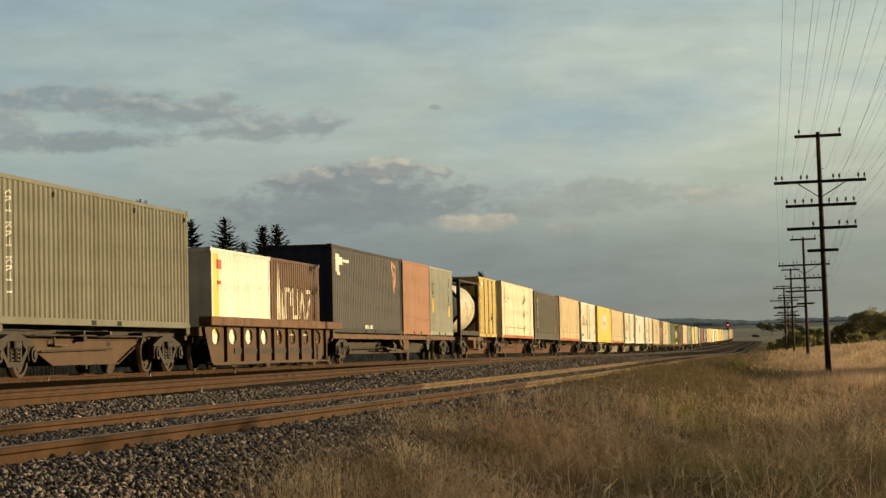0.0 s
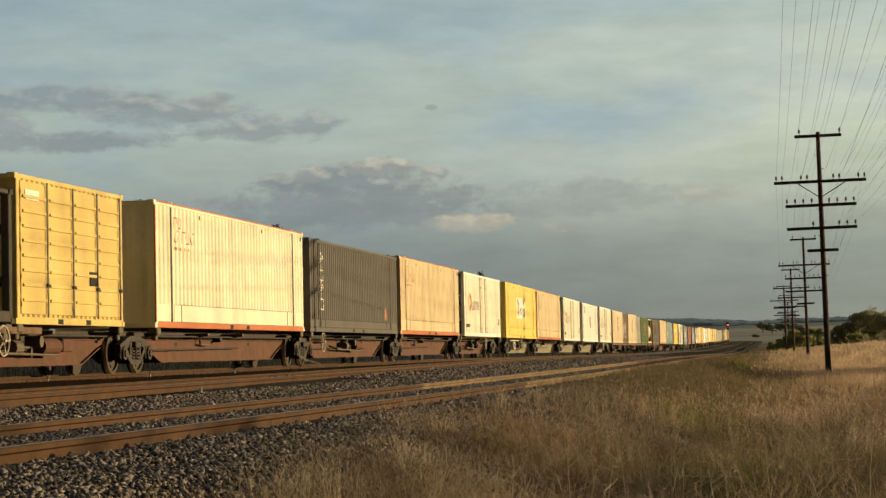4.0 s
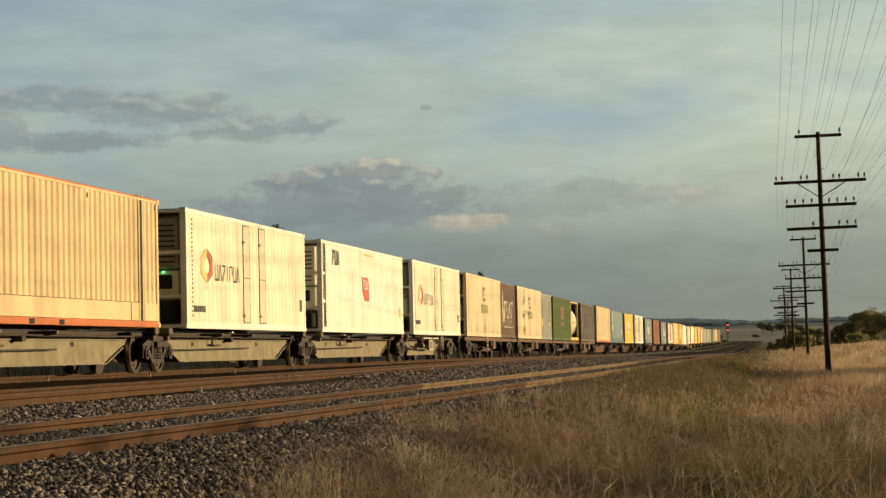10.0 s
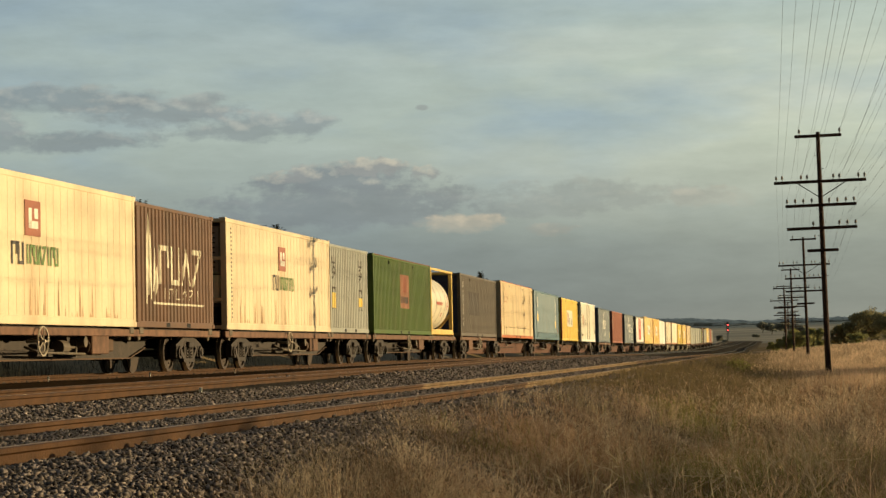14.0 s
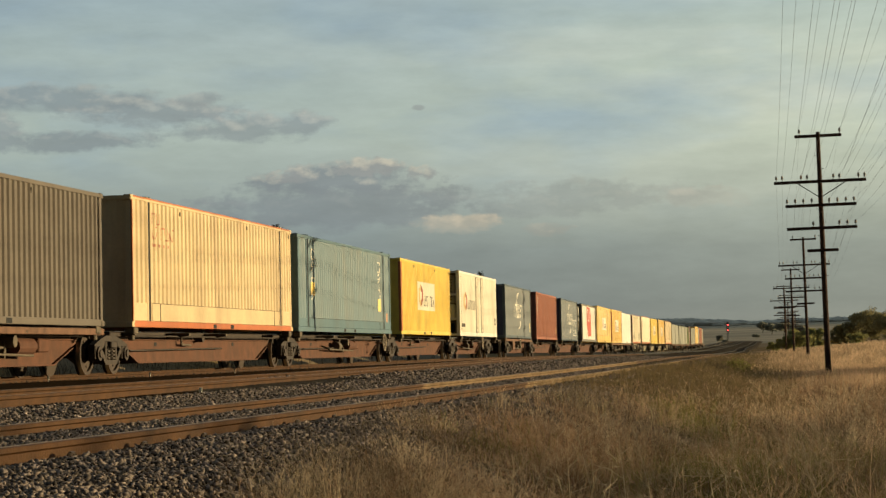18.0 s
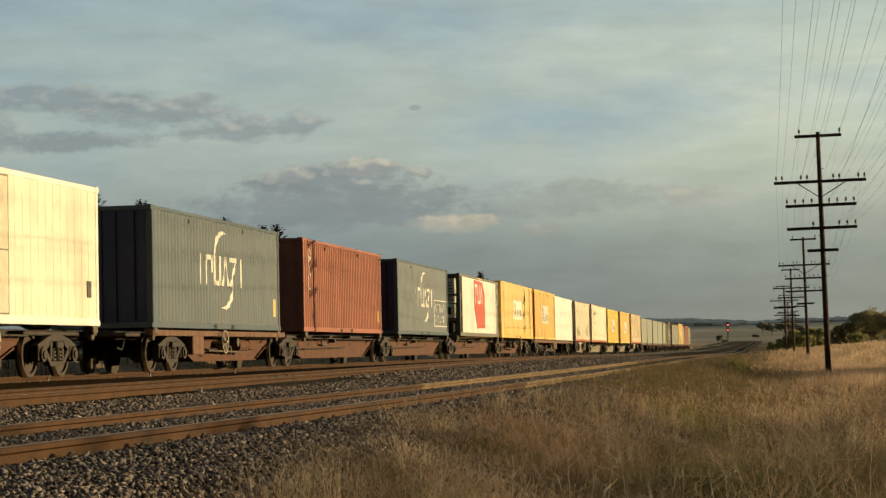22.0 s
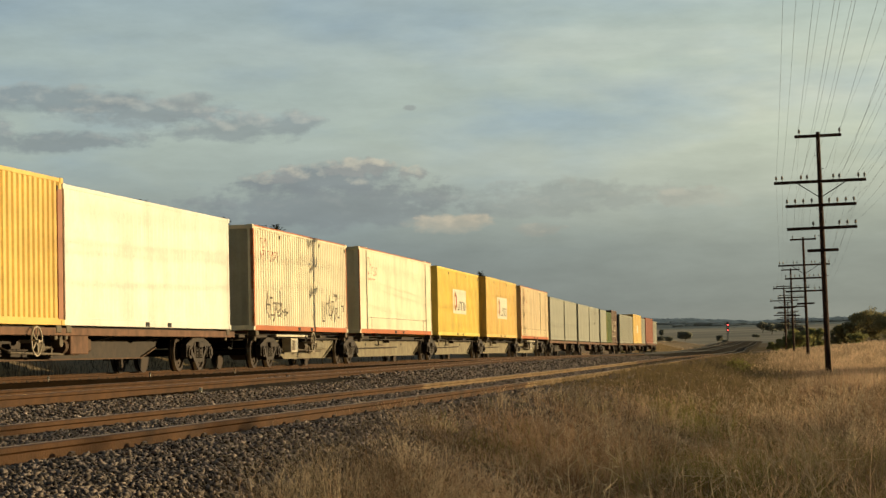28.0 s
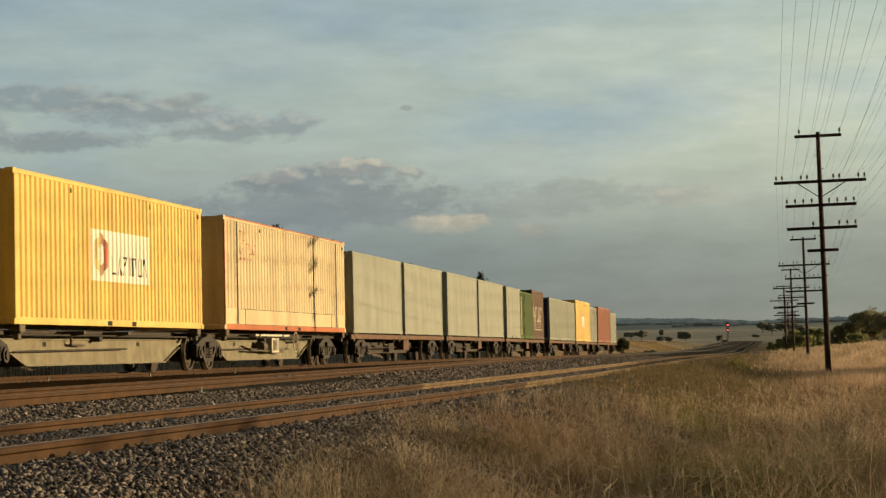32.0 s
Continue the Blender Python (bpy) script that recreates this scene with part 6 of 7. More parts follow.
# ---- telegraph poles and wires ----
POLES = [(2.85, 6.4, 0.30), (12.82, 70.9, 0.28), (21.80, 127.0, -0.41), (29.38, 178.0, -0.42), (36.98, 229.0, -0.40), (45.30, 280.0, -0.20), (53.9, 331.0, -0.10), (62.9, 382.0, 0.0), (72.0, 433.0, 0.1)]
ARMS = [(7.06, 0.78, (-0.62, 0.72)), (5.52, 1.53, (-1.45, -1.25, -0.62, -0.42, 0.45, 0.65, 1.28, 1.48)), (4.72, 1.18, (-1.12, -0.85, -0.58, -0.30, 0.28, 0.55, 0.83, 1.1)), (3.95, 1.17, (-0.28, 0.58, 0.85, 1.12)), (3.2, 0.52, ())]


def telegraph_pole():
    po = thing("telegraph_pole", Matrix(), "dark creosoted wooden telegraph pole with five crossarms", "telegraph pole", "telegraph poles along the line")
    bm = bmesh.new()
    tube(bm, (0, 0, -1.8), (0, 0, 7.2), 0.108, 0.07, 14)
    part("pole", bm, WOOD, po)
    for z, half, pins in ARMS:
        arm = part("crossarm", boxes((-half, half, -0.16, -0.06, z - 0.05, z + 0.05), bev=0.012), WOOD, po)
        for x in pins:
            bm = bmesh.new()
            tube(bm, (x, -0.11, z + 0.06), (x, -0.11, z + 0.13), 0.014, n=6)
            for k, (za, ra, rb) in enumerate(((0.12, 0.042, 0.04), (0.165, 0.034, 0.038), (0.2, 0.03, 0.012))):
                tube(bm, (x, -0.11, z + za), (x, -0.11, z + za + 0.045), ra, rb, 8)
            part("insulator", bm, PORCELAIN, arm, "glazed insulator on a pin")
    part("brace", tubes(((-0.75, -0.13, 5.48), (-0.05, -0.13, 5.0), 0.016), n=6), GRIME_AND_SHADE, po, "thin iron brace")
    part("brace", tubes(((0.85, -0.13, 5.48), (0.05, -0.13, 5.0), 0.016), n=6), GRIME_AND_SHADE, po, "thin iron brace")
    part("step_bolt", tubes(*[((0, 0, z), (0.15 if i % 2 else -0.15, -0.02, z), 0.009) for i, z in enumerate(np.arange(1.0, 6.8, 0.45))], n=5), GRIME_AND_SHADE, po)
    return po


def pole_pose(i):
    x, y, z = POLES[i]
    return pose(x, y, z, 0, -0.83, -9.5)


pole0 = telegraph_pole()
pole0.matrix_basis = pole_pose(1)
for i in (0, 2, 3, 4, 5, 6, 7, 8):
    copy_thing(pole0, pole_pose(i))

for z, half, pins in ARMS:
    for x in pins:
        wire = thing("overhead_wire", Matrix(), "thin slack wire strung between the telegraph poles", "wire", "telegraph wires")
        for i in range(len(POLES) - 1):
            a, b = pole_pose(i) @ Vector((x, -0.11, z + 0.2)), pole_pose(i + 1) @ Vector((x, -0.11, z + 0.2))
            cu = bpy.data.curves.new("span", "CURVE")
            cu.dimensions, cu.bevel_depth, cu.bevel_resolution = "3D", 0.0024, 0
            sp = cu.splines.new("POLY")
            n = 15
            sp.points.add(n)
            sag = 0.45 + 0.25 * ((x * 7.3 + z) % 1)
            for q in range(n + 1):
                u = q / n
                c = a.lerp(b, u)
                sp.points[q].co = (c.x, c.y, c.z - sag * 4 * u * (1 - u), 1)
            cu.materials.append(WIRE)
            o = new("span", cu)
            o.parent = wire

# ---- trees and bushes ----


def grass_mat(name, a, b, c, drift=0.0):
    """Leaves or blades, each of its own tone; drift: how much whole patches differ."""
    m = bpy.data.materials.new(name)
    m.use_nodes = True
    n, l = m.node_tree.nodes, m.node_tree.links
    p = n["Principled BSDF"]
    g = n.new("ShaderNodeNewGeometry")
    r = n.new("ShaderNodeValToRGB")
    r.color_ramp.elements[0].color, r.color_ramp.elements[1].color = (*a, 1), (*c, 1)
    q = r.color_ramp.elements.new(0.5)
    q.color = (*b, 1)
    l.new(g.outputs["Random Per Island"], r.inputs[0])
    tone = r.outputs[0]
    if drift:
        tc = n.new("ShaderNodeTexCoord")
        mp = n.new("ShaderNodeMapping")
        mp.inputs["Scale"].default_value = (0.85, 0.26, 0.5)
        l.new(tc.outputs["Object"], mp.inputs["Vector"])
        t = n.new("ShaderNodeTexNoise")
        t.inputs["Scale"].default_value, t.inputs["Detail"].default_value = 1.0, 4
        l.new(mp.outputs[0], t.inputs["Vector"])
        mr = n.new("ShaderNodeMapRange")
        mr.inputs["From Min"].default_value, mr.inputs["From Max"].default_value = 0.36, 0.64
        mr.inputs["To Min"].default_value, mr.inputs["To Max"].default_value = 1 - drift, 1 + 0.8 * drift
        l.new(t.outputs["Fac"], mr.inputs["Value"])
        sc = n.new("ShaderNodeVectorMath")
        sc.operation = "SCALE"
        l.new(tone, sc.inputs[0])
        l.new(mr.outputs[0], sc.inputs["Scale"])
        tone = sc.outputs[0]
    l.new(tone, p.inputs["Base Color"])
    thin = n.new("ShaderNodeBsdfTranslucent")
    l.new(tone, thin.inputs["Color"])
    mx = n.new("ShaderNodeMixShader")
    mx.inputs["Fac"].default_value = 0.4
    l.new(p.outputs[0], mx.inputs[1])
    l.new(thin.outputs[0], mx.inputs[2])
    l.new(mx.outputs[0], n["Material Output"].inputs["Surface"])
    p.inputs["Roughness"].default_value = 0.85
    p.inputs["Specular IOR Level"].default_value = 0.15
    return m


LEAF = grass_mat("dull_leaf", (0.13, 0.125, 0.06), (0.17, 0.155, 0.07), (0.09, 0.088, 0.045))
LIGHTLEAF = grass_mat("olive_leaf", (0.36, 0.36, 0.165), (0.44, 0.425, 0.20), (0.27, 0.28, 0.13))
OLIVE = grass_mat("dark_olive_leaf", (0.30, 0.275, 0.15), (0.36, 0.325, 0.18), (0.22, 0.20, 0.11))
# leaf colour with the haze of distance mixed in, used beyond 500 m
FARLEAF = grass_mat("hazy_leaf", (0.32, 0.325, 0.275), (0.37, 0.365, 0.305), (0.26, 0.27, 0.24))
NEEDLE = mat("conifer_needles", (0.055, 0.060, 0.032), 0.85, 0, 0.3, 3, 0, 20, (0.085, 0.08, 0.042), 0, 0.4, 0.2)
# ridge crowns: haze painted as a pale grey base colour
FARWOOD = mat("hazed_far_wood", (0.58, 0.565, 0.53), 1.0, 0, 0.25, 0.02, 0, 20, (0.46, 0.45, 0.42), 0, 0.2, 0.0)
BARK = mat("bark", (0.09, 0.065, 0.045), 0.95, 0, 0.3, 5, 0.4, 30)


def leaf_mesh(name, lobes, n, size, seed):
    """n small folded leaves or leaf clumps, thickest towards the skin of the given lobes (centre, radii)."""
    g = np.random.default_rng(seed)
    C, K = np.array([c for c, _ in lobes]), np.array([k for _, k in lobes])
    weight = K[:, 0] * K[:, 2]
    pick = g.choice(len(lobes), n, p=weight / weight.sum())
    d = g.standard_normal((n, 3))
    d /= np.linalg.norm(d, axis=1)[:, None]
    P = C[pick] + d * K[pick] * (0.45 + 0.6 * g.random((n, 1)) ** 0.6)
    sz = size * (0.5 + 0.9 * g.random((n, 1)))
    u = g.standard_normal((n, 3)) * (1, 1, 0.6)
    u /= np.linalg.norm(u, axis=1)[:, None]
    w = np.cross(u, g.standard_normal((n, 3)))
    w /= np.linalg.norm(w, axis=1)[:, None]
    V = np.stack([P + u * sz, P + w * sz * 0.6, P - u * sz * 0.8, P - w * sz * 0.55], 1).reshape(-1, 3)
    me = bpy.data.meshes.new(name)
    me.vertices.add(4 * n)
    me.vertices.foreach_set("co", V.ravel())
    me.loops.add(4 * n)
    me.loops.foreach_set("vertex_index", np.arange(4 * n))
    me.polygons.add(n)
    me.polygons.foreach_set("loop_start", np.arange(0, 4 * n, 4))
    me.update(calc_edges=True)
    return me


def broad_tree(x, y, h, w, label, seed, M=None, n=700, name="tree", trunk=True, size=None):
    rnd = random.Random(seed)
    z = float(ground_z(x, y))
    t = thing(name, pose(x, y, z), label, name.replace("_", " "), "trees and bushes by the line")
    bm = bmesh.new()
    tube(bm, (0, 0, -0.3), (0.05 * w, 0, h * 0.35), 0.035 * h, 0.022 * h, 9)
    low = 0.32 if trunk else 0.1
    lobes = []
    for i in range(7):
        a = i * 0.9 + rnd.uniform(-0.3, 0.3)
        tip = (math.cos(a) * w * rnd.uniform(0.25, 0.42), math.sin(a) * w * rnd.uniform(0.25, 0.42), h * rnd.uniform(0.55, 0.82))
        tube(bm, (0.04 * w, 0, h * rnd.uniform(0.2, 0.35)), tip, 0.016 * h, 0.006 * h, 6)
        lobes.append(tip)
    part("trunk", bm, BARK, t)
    for _ in range(26):
        while True:
            q = Vector((rnd.uniform(-1, 1), rnd.uniform(-1, 1), rnd.uniform(-1, 1)))
            if q.length < 1:
                break
        lobes.append((q.x * w * 0.42, q.y * w * 0.42, h * (low + (0.90 - low) * (0.5 + 0.5 * q.z))))
    lobes = [(c, (w * 0.15 * k, w * 0.15 * k, h * 0.12 * k)) for c in lobes for k in (rnd.uniform(0.5, 1.15),)]
    part_of("crown", leaf_mesh("crown", lobes, 2 * n, size or 0.02 * h + 0.014 * w, seed), M or LEAF, t)
    return t


def conifer(x, y, h, w, seed):
    rnd = random.Random(seed)
    t = thing("conifer", pose(x, y, float(ground_z(x, y))), "tall dark conifer behind the train", "tree", "conifers behind the train")
    bm = bmesh.new()
    tube(bm, (0, 0, -0.3), (0, 0, h), 0.018 * h, 0.02, 8)
    part("trunk", bm, BARK, t)
    bm = bmesh.new()
    z = h * 0.12
    while z < h * 0.985:
        r = w * 0.5 * (1 - z / h) ** 0.6 + 0.02
        n = max(4, int(9 * r / (w * 0.5)) + 3)
        for i in range(n):
            a = i * 6.283 / n + rnd.uniform(-0.4, 0.4)
            rl = r * rnd.uniform(0.55, 1.15)
            for j in range(7):
                u = (j + 0.6) / 7
                c = Vector((math.cos(a) * rl * u, math.sin(a) * rl * u, z + 0.12 * h * 0.3 * u * u + rnd.uniform(-0.05, 0.05) * h * 0.1))
                s = 0.025 * h * (1.2 - 0.5 * u) * (0.6 + 0.7 * (1 - z / h))
                d = Vector((math.cos(a), math.sin(a), 0.25)) * s * 1.6
                e = Vector((-math.sin(a), math.cos(a), rnd.uniform(-0.5, 0.5))) * s * 0.8
                q = [bm.verts.new(c - d), bm.verts.new(c + e), bm.verts.new(c + d), bm.verts.new(c - e)]
                bm.faces.new(q)
        z += h * 0.022
    part("crown", bm, NEEDLE, t)
    return t


def bearing(px):
    return (px - 784) / 3734.9


for i, (px, el, d) in enumerate(((75, 0.0822, 126), (168, 0.0771, 132), (250, 0.0744, 138), (338, 0.0645, 150), (398, 0.0653, 150), (430, 0.054, 162), (464, 0.0612, 160), (490, 0.0616, 165), (560, 0.049, 180), (612, 0.046, 195), (723, 0.0420, 225), (742, 0.037, 235), (849, 0.0374, 262), (858, 0.030, 270))):
    x, y = bearing(px) * d, d
    z0 = float(ground_z(x, y))
    h = el * d + 0.337 - z0
    conifer(x, y, h, h * 0.62, 40 + i)
for i, (px, d, h, w, M, lab, nm, n) in enumerate((
        (1522, 250, 4.0, 5.2, OLIVE, "dark rounded tree at the edge of the grass", "tree", 6500),
        (1548, 236, 3.7, 4.6, OLIVE, "dark rounded tree at the edge of the grass", "tree", 5000),
        (1580, 225, 3.6, 5.0, OLIVE, "dark rounded tree at the edge of the grass", "tree", 5000),
        (1496, 265, 3.0, 3.6, OLIVE, "dark low tree at the edge of the grass", "tree", 3500),
        (1482, 275, 2.3, 3.0, OLIVE, "dark low tree at the edge of the grass", "tree", 2500),
        (1538, 330, 6.0, 2.6, OLIVE, "thin umbrella-crowned tree behind the thicket", "tree", 500),
        (1512, 232, 1.5, 2.4, LIGHTLEAF, "olive green bush before the thicket", "bush", 1200),
        (1434, 252, 2.7, 3.2, LIGHTLEAF, "olive green bush beside the poles", "bush", 4000),
        (1416, 246, 2.2, 3.0, LIGHTLEAF, "olive green bush beside the poles", "bush", 3500),
        (1398, 258, 2.6, 2.6, LIGHTLEAF, "olive green bush beside the poles", "bush", 3000),
        (1384, 262, 1.6, 2.6, LIGHTLEAF, "low olive bush beside the poles", "bush", 2500),
        (1366, 270, 1.3, 2.0, LIGHTLEAF, "low olive bush beside the poles", "bush", 2000),
        (1450, 240, 1.0, 1.6, LIGHTLEAF, "low olive bush beside the poles", "bush", 900),
        (1095, 300, 2.9, 2.2, LEAF, "dark bush beyond the track", "bush", 2500),
        (1131, 1000, 5.2, 6.0, LEAF, "dark tree in the far field", "tree", 1500),
        (1112, 1050, 4.5, 8.0, LEAF, "dark tree in the far field", "tree", 1500),
        (1167, 1150, 5.0, 3.0, LEAF, "lone tree in the far field", "tree", 600),
        (1165, 880, 2.4, 4.5, LEAF, "dark bush in the far field", "bush", 1200),
        (1179, 870, 2.2, 4.0, LEAF, "dark bush in the far field", "bush", 1200),
        (1208, 900, 4.3, 6.6, LEAF, "dark round tree in the far field", "bush", 2600),
        (1270, 760, 2.6, 2.6, LEAF, "small dark bush beside the line", "bush", 900),
        (1279, 700, 1.2, 2.0, LEAF, "small dark bush beside the line", "bush", 500),
        (1229, 452, 0.8, 1.7, LEAF, "low dark bush on the spoil heap", "bush", 900),
        (1147, 330, 0.8, 2.0, LEAF, "low dark bush on the bank", "bush", 700),
        (1346, 1250, 7.0, 8.0, LEAF, "dark tree by the far field", "tree", 1200),
        (1362, 1150, 6.5, 8.0, LEAF, "dark tree by the far field", "tree", 1200),
        (1383, 1100, 7.0, 9.0, LEAF, "dark tree by the far field", "tree", 1200),
        (1408, 1000, 6.0, 8.0, LEAF, "dark tree by the far field", "tree", 1200),
        (1334, 1000, 1.6, 4.0, LEAF, "dark bush by the far field", "bush", 500))):
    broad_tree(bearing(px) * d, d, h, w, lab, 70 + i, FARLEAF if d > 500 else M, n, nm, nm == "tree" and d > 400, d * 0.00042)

# unseen trees added beyond the field to lay long thin shadows over the siding and the near grass
for i in range(6):
    y = 12 + 5.4 * i
    broad_tree(54 + 2.5 * (i % 3), y, 8.2 + 0.5 * ((i * 7) % 4) / 3, 8.5, "unseen thinly leaved tree added beyond the field to shade the grass", 170 + i, LEAF, 165, "tree", False)
for i, (x, y, h) in enumerate(((40, 76, 4.4), (44, 71, 4.6), (49, 80, 5.2), (37, 68, 4.0), (41, 65, 4.2), (46, 68, 4.8))):
    broad_tree(x, y, h, 7.5, "unseen thinly leaved tree added beyond the field to shade the grass", 190 + i, LEAF, 1800, "tree", False)


def far_woods():
    """Rounded crowns of the wooded ridge on the horizon."""
    bm = bmesh.new()
    bmesh.ops.create_icosphere(bm, subdivisions=1, radius=1)
    ball = [v.co.copy() for v in bm.verts]
    sides = [tuple(v.index for v in f.verts) for f in bm.faces]
    bm.free()
    rnd = random.Random(9)
    verts, faces = [], []
    for i in range(6500):
        a = radians(rnd.uniform(-16, 16))
        r = rnd.uniform(2050, 2620)
        if i < 250:
            r = rnd.choice((1850, 2000)) + rnd.uniform(-25, 25)
            if noise.noise((a * 50, r * 0.02, 0)) < 0.3:
                continue
        x, y = r * math.sin(a), r * math.cos(a)
        s = rnd.uniform(1.8, 4.4)
        wide, tall, z = s * rnd.uniform(1.2, 3.2), s * rnd.uniform(0.6, 1.1), float(ground_z(x, y))
        k = len(verts)
        verts += [(x + q.x * wide, y + q.y * s, z + (q.z * 0.6 + 0.35) * tall * rnd.uniform(0.9, 1.1)) for q in ball]
        faces += [tuple(k + j for j in f) for f in sides]
    me = bpy.data.meshes.new("far_woods")
    me.from_pydata(verts, [], faces)
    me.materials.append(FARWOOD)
    return tagged(new("far_woods", me), "distant wooded ridge on the horizon, its grey-green paled for haze", "woods", kind="stuff")


far_woods()

# ---- signal ----
sig = thing("railway_signal", pose(0.1339 * 640, 640, float(ground_z(0.1339 * 640, 640))), "tall colour-light railway signal showing two reds", "railway signal")
GLOW = bpy.data.materials.new("red_lamp_glow")
GLOW.use_nodes = True
e = GLOW.node_tree.nodes["Principled BSDF"]
e.inputs["Base Color"].default_value = (0.5, 0.02, 0.02, 1)
e.inputs["Emission Color"].default_value = (1.0, 0.08, 0.07, 1)
e.inputs["Emission Strength"].default_value = 4.5
zb = float(ground_z(0.1339 * 640, 640))
zt, zl = 0.337 + 0.0100 * 640 - zb, 0.337 + 0.0075 * 640 - zb
part("mast", tubes(((0, 0, -0.5), (0, 0, zt + 0.9), 0.11), n=10), GREYP, sig)
for z in (zt, zl):
    h = part("signal_head", boxes((-0.35, 0.35, -0.35, -0.12, z - 0.55, z + 0.75), bev=0.1), DARK, sig, "black target board")
    part("red_lamp", tubes(((0, -0.35, z), (0, -0.55, z), 0.18), n=14), GLOW, h, "lit red lamp")
part("ladder", boxes((-0.3, -0.24, 0.1, 0.2, 0, zt), (0.24, 0.3, 0.1, 0.2, 0, zt)), GREYP, sig)

# ---- grass ----


def blades(name, tufts, each, r0, r1, hmin, hmax, material, label, where, spread=0.45, width=0.0013, radius=0.12, heads=0.0, low=1.0, sector=(-10, 14), plume=0):
    """Tussocks over the wedge that lies before the camera; where(s, off, x, y) says how likely one grows."""
    u = rng.random(tufts)
    r = 1 / (1 / r0 + u * (1 / r1 - 1 / r0))
    az = np.radians(sector[0] + (sector[1] - sector[0]) * rng.random(tufts))
    x, y = r * np.sin(az), r * np.cos(az)
    s, off = on_track(x, y)
    keep = rng.random(tufts) < where(s, off, x, y)
    x, y, r = x[keep], y[keep], r[keep]
    big = np.array([noise.noise((float(a) * 0.5, float(b) * 0.3, 2.0)) for a, b in zip(x, y)])
    fine = np.array([noise.noise((float(a) * 1.7, float(b) * 0.8, 5.0)) for a, b in zip(x, y)])
    size = np.clip(0.8 + 0.9 * big + 0.9 * fine + 0.25 * rng.standard_normal(len(x)), 0.25, 1.8)
    x, y, r, size = (np.repeat(q, each) for q in (x, y, r, size))
    n = len(x)
    a = rng.random(n) * 6.283
    d = np.sqrt(rng.random(n)) * radius * (1 + r * 0.02)
    x, y = x + np.cos(a) * d, y + np.sin(a) * d
    s, off = on_track(x, y)
    z = np.maximum(ground_z(x, y), np.where(off < 15.8, rail_z(s) + bed_z(s, off), -9)) - 0.02
    h = (hmin + (hmax - hmin) * rng.random(n)) * size
    h *= np.interp(off, [12.6, 13.6, 14.8, 17], [0.35, 0.5, 0.75, 1.0]) * np.interp(r, [8, 25, 45, 80], [1, 1, 0.75 * low, 0.6 * low])
    w = np.maximum(width, r * 0.000085) * (0.6 + 0.8 * rng.random(n))
    a = a + rng.normal(0, 0.8, n)
    lean = spread * (0.1 + 1.5 * rng.random(n) ** 2) * h
    bx, by = np.cos(a) * lean, np.sin(a) * lean
    t = rng.random(n) * 3.1416
    wx, wy = np.cos(t) * w, np.sin(t) * w
    fat = 0.75 + 2.2 * (rng.random(n) < heads)
    P = np.empty((n, 5, 3))
    P[:, 0] = np.stack([x - wx, y - wy, z], -1)
    P[:, 1] = np.stack([x + wx, y + wy, z], -1)
    P[:, 2] = np.stack([x + bx * 0.4 - wx * fat, y + by * 0.4 - wy * fat, z + h * 0.7], -1)
    P[:, 3] = np.stack([x + bx * 0.4 + wx * fat, y + by * 0.4 + wy * fat, z + h * 0.7], -1)
    P[:, 4] = np.stack([x + bx, y + by, z + h * (1 - 0.15 * rng.random(n))], -1)
    base = 5 * np.arange(n)[:, None]
    Q = np.array([0, 1, 3, 2])[None] + base
    T = np.array([2, 3, 4])[None] + base
    P = P.reshape(-1, 3)
    if plume:
        # short side spikes that make the seed head feathery
        m = n * plume
        i = np.repeat(np.arange(n), plume)
        u = 0.62 + 0.38 * rng.random(m)
        c = np.stack([x[i] + bx[i] * u ** 2, y[i] + by[i] * u ** 2, z[i] + h[i] * (0.1 + 0.88 * u)], -1)
        ln = (0.025 + 0.07 * rng.random(m)) * (1.25 - u) * 2.4 * np.clip(h[i] / 0.5, 0.4, 1.3)
        a2 = rng.random(m) * 6.283
        d = np.stack([np.cos(a2) * ln, np.sin(a2) * ln, ln * (-0.2 + 1.2 * rng.random(m))], -1)
        e = np.stack([-np.sin(a2), np.cos(a2), np.zeros(m)], -1) * (w[i] * 1.1)[:, None]
        X = np.stack([c - e, c + e, c + d], 1).reshape(-1, 3)
        T = np.concatenate([T, len(P) + np.arange(3 * m).reshape(-1, 3)])
        P = np.concatenate([P, X])
    me = bpy.data.meshes.new(name)
    me.vertices.add(len(P))
    me.vertices.foreach_set("co", P.ravel())
    me.loops.add(Q.size + T.size)
    me.loops.foreach_set("vertex_index", np.concatenate([Q.ravel(), T.ravel()]))
    me.polygons.add(len(Q) + len(T))
    me.polygons.foreach_set("loop_start", np.concatenate([np.arange(0, Q.size, 4), Q.size + np.arange(0, T.size, 3)]))
    me.update(calc_edges=True)
    me.materials.append(material)
    return tagged(new(name, me), label, "grass", kind="stuff")


STRAWG = grass_mat("dry_straw", (0.465, 0.325, 0.225), (0.59, 0.445, 0.33), (0.285, 0.188, 0.125), 0.5)
GOLDG = grass_mat("golden_seed_grass", (0.555, 0.395, 0.265), (0.68, 0.515, 0.365), (0.455, 0.30, 0.19), 0.5)
PALEG = grass_mat("pale_seed_grass", (0.64, 0.52, 0.36), (0.74, 0.62, 0.45), (0.52, 0.39, 0.25), 0.5)
# thatch with shade in its tone: gaps between tufts, and under the wagons
SHADE_THATCH = grass_mat("shade_thatch", (0.105, 0.074, 0.05), (0.15, 0.106, 0.067), (0.07, 0.052, 0.035), 0.5)
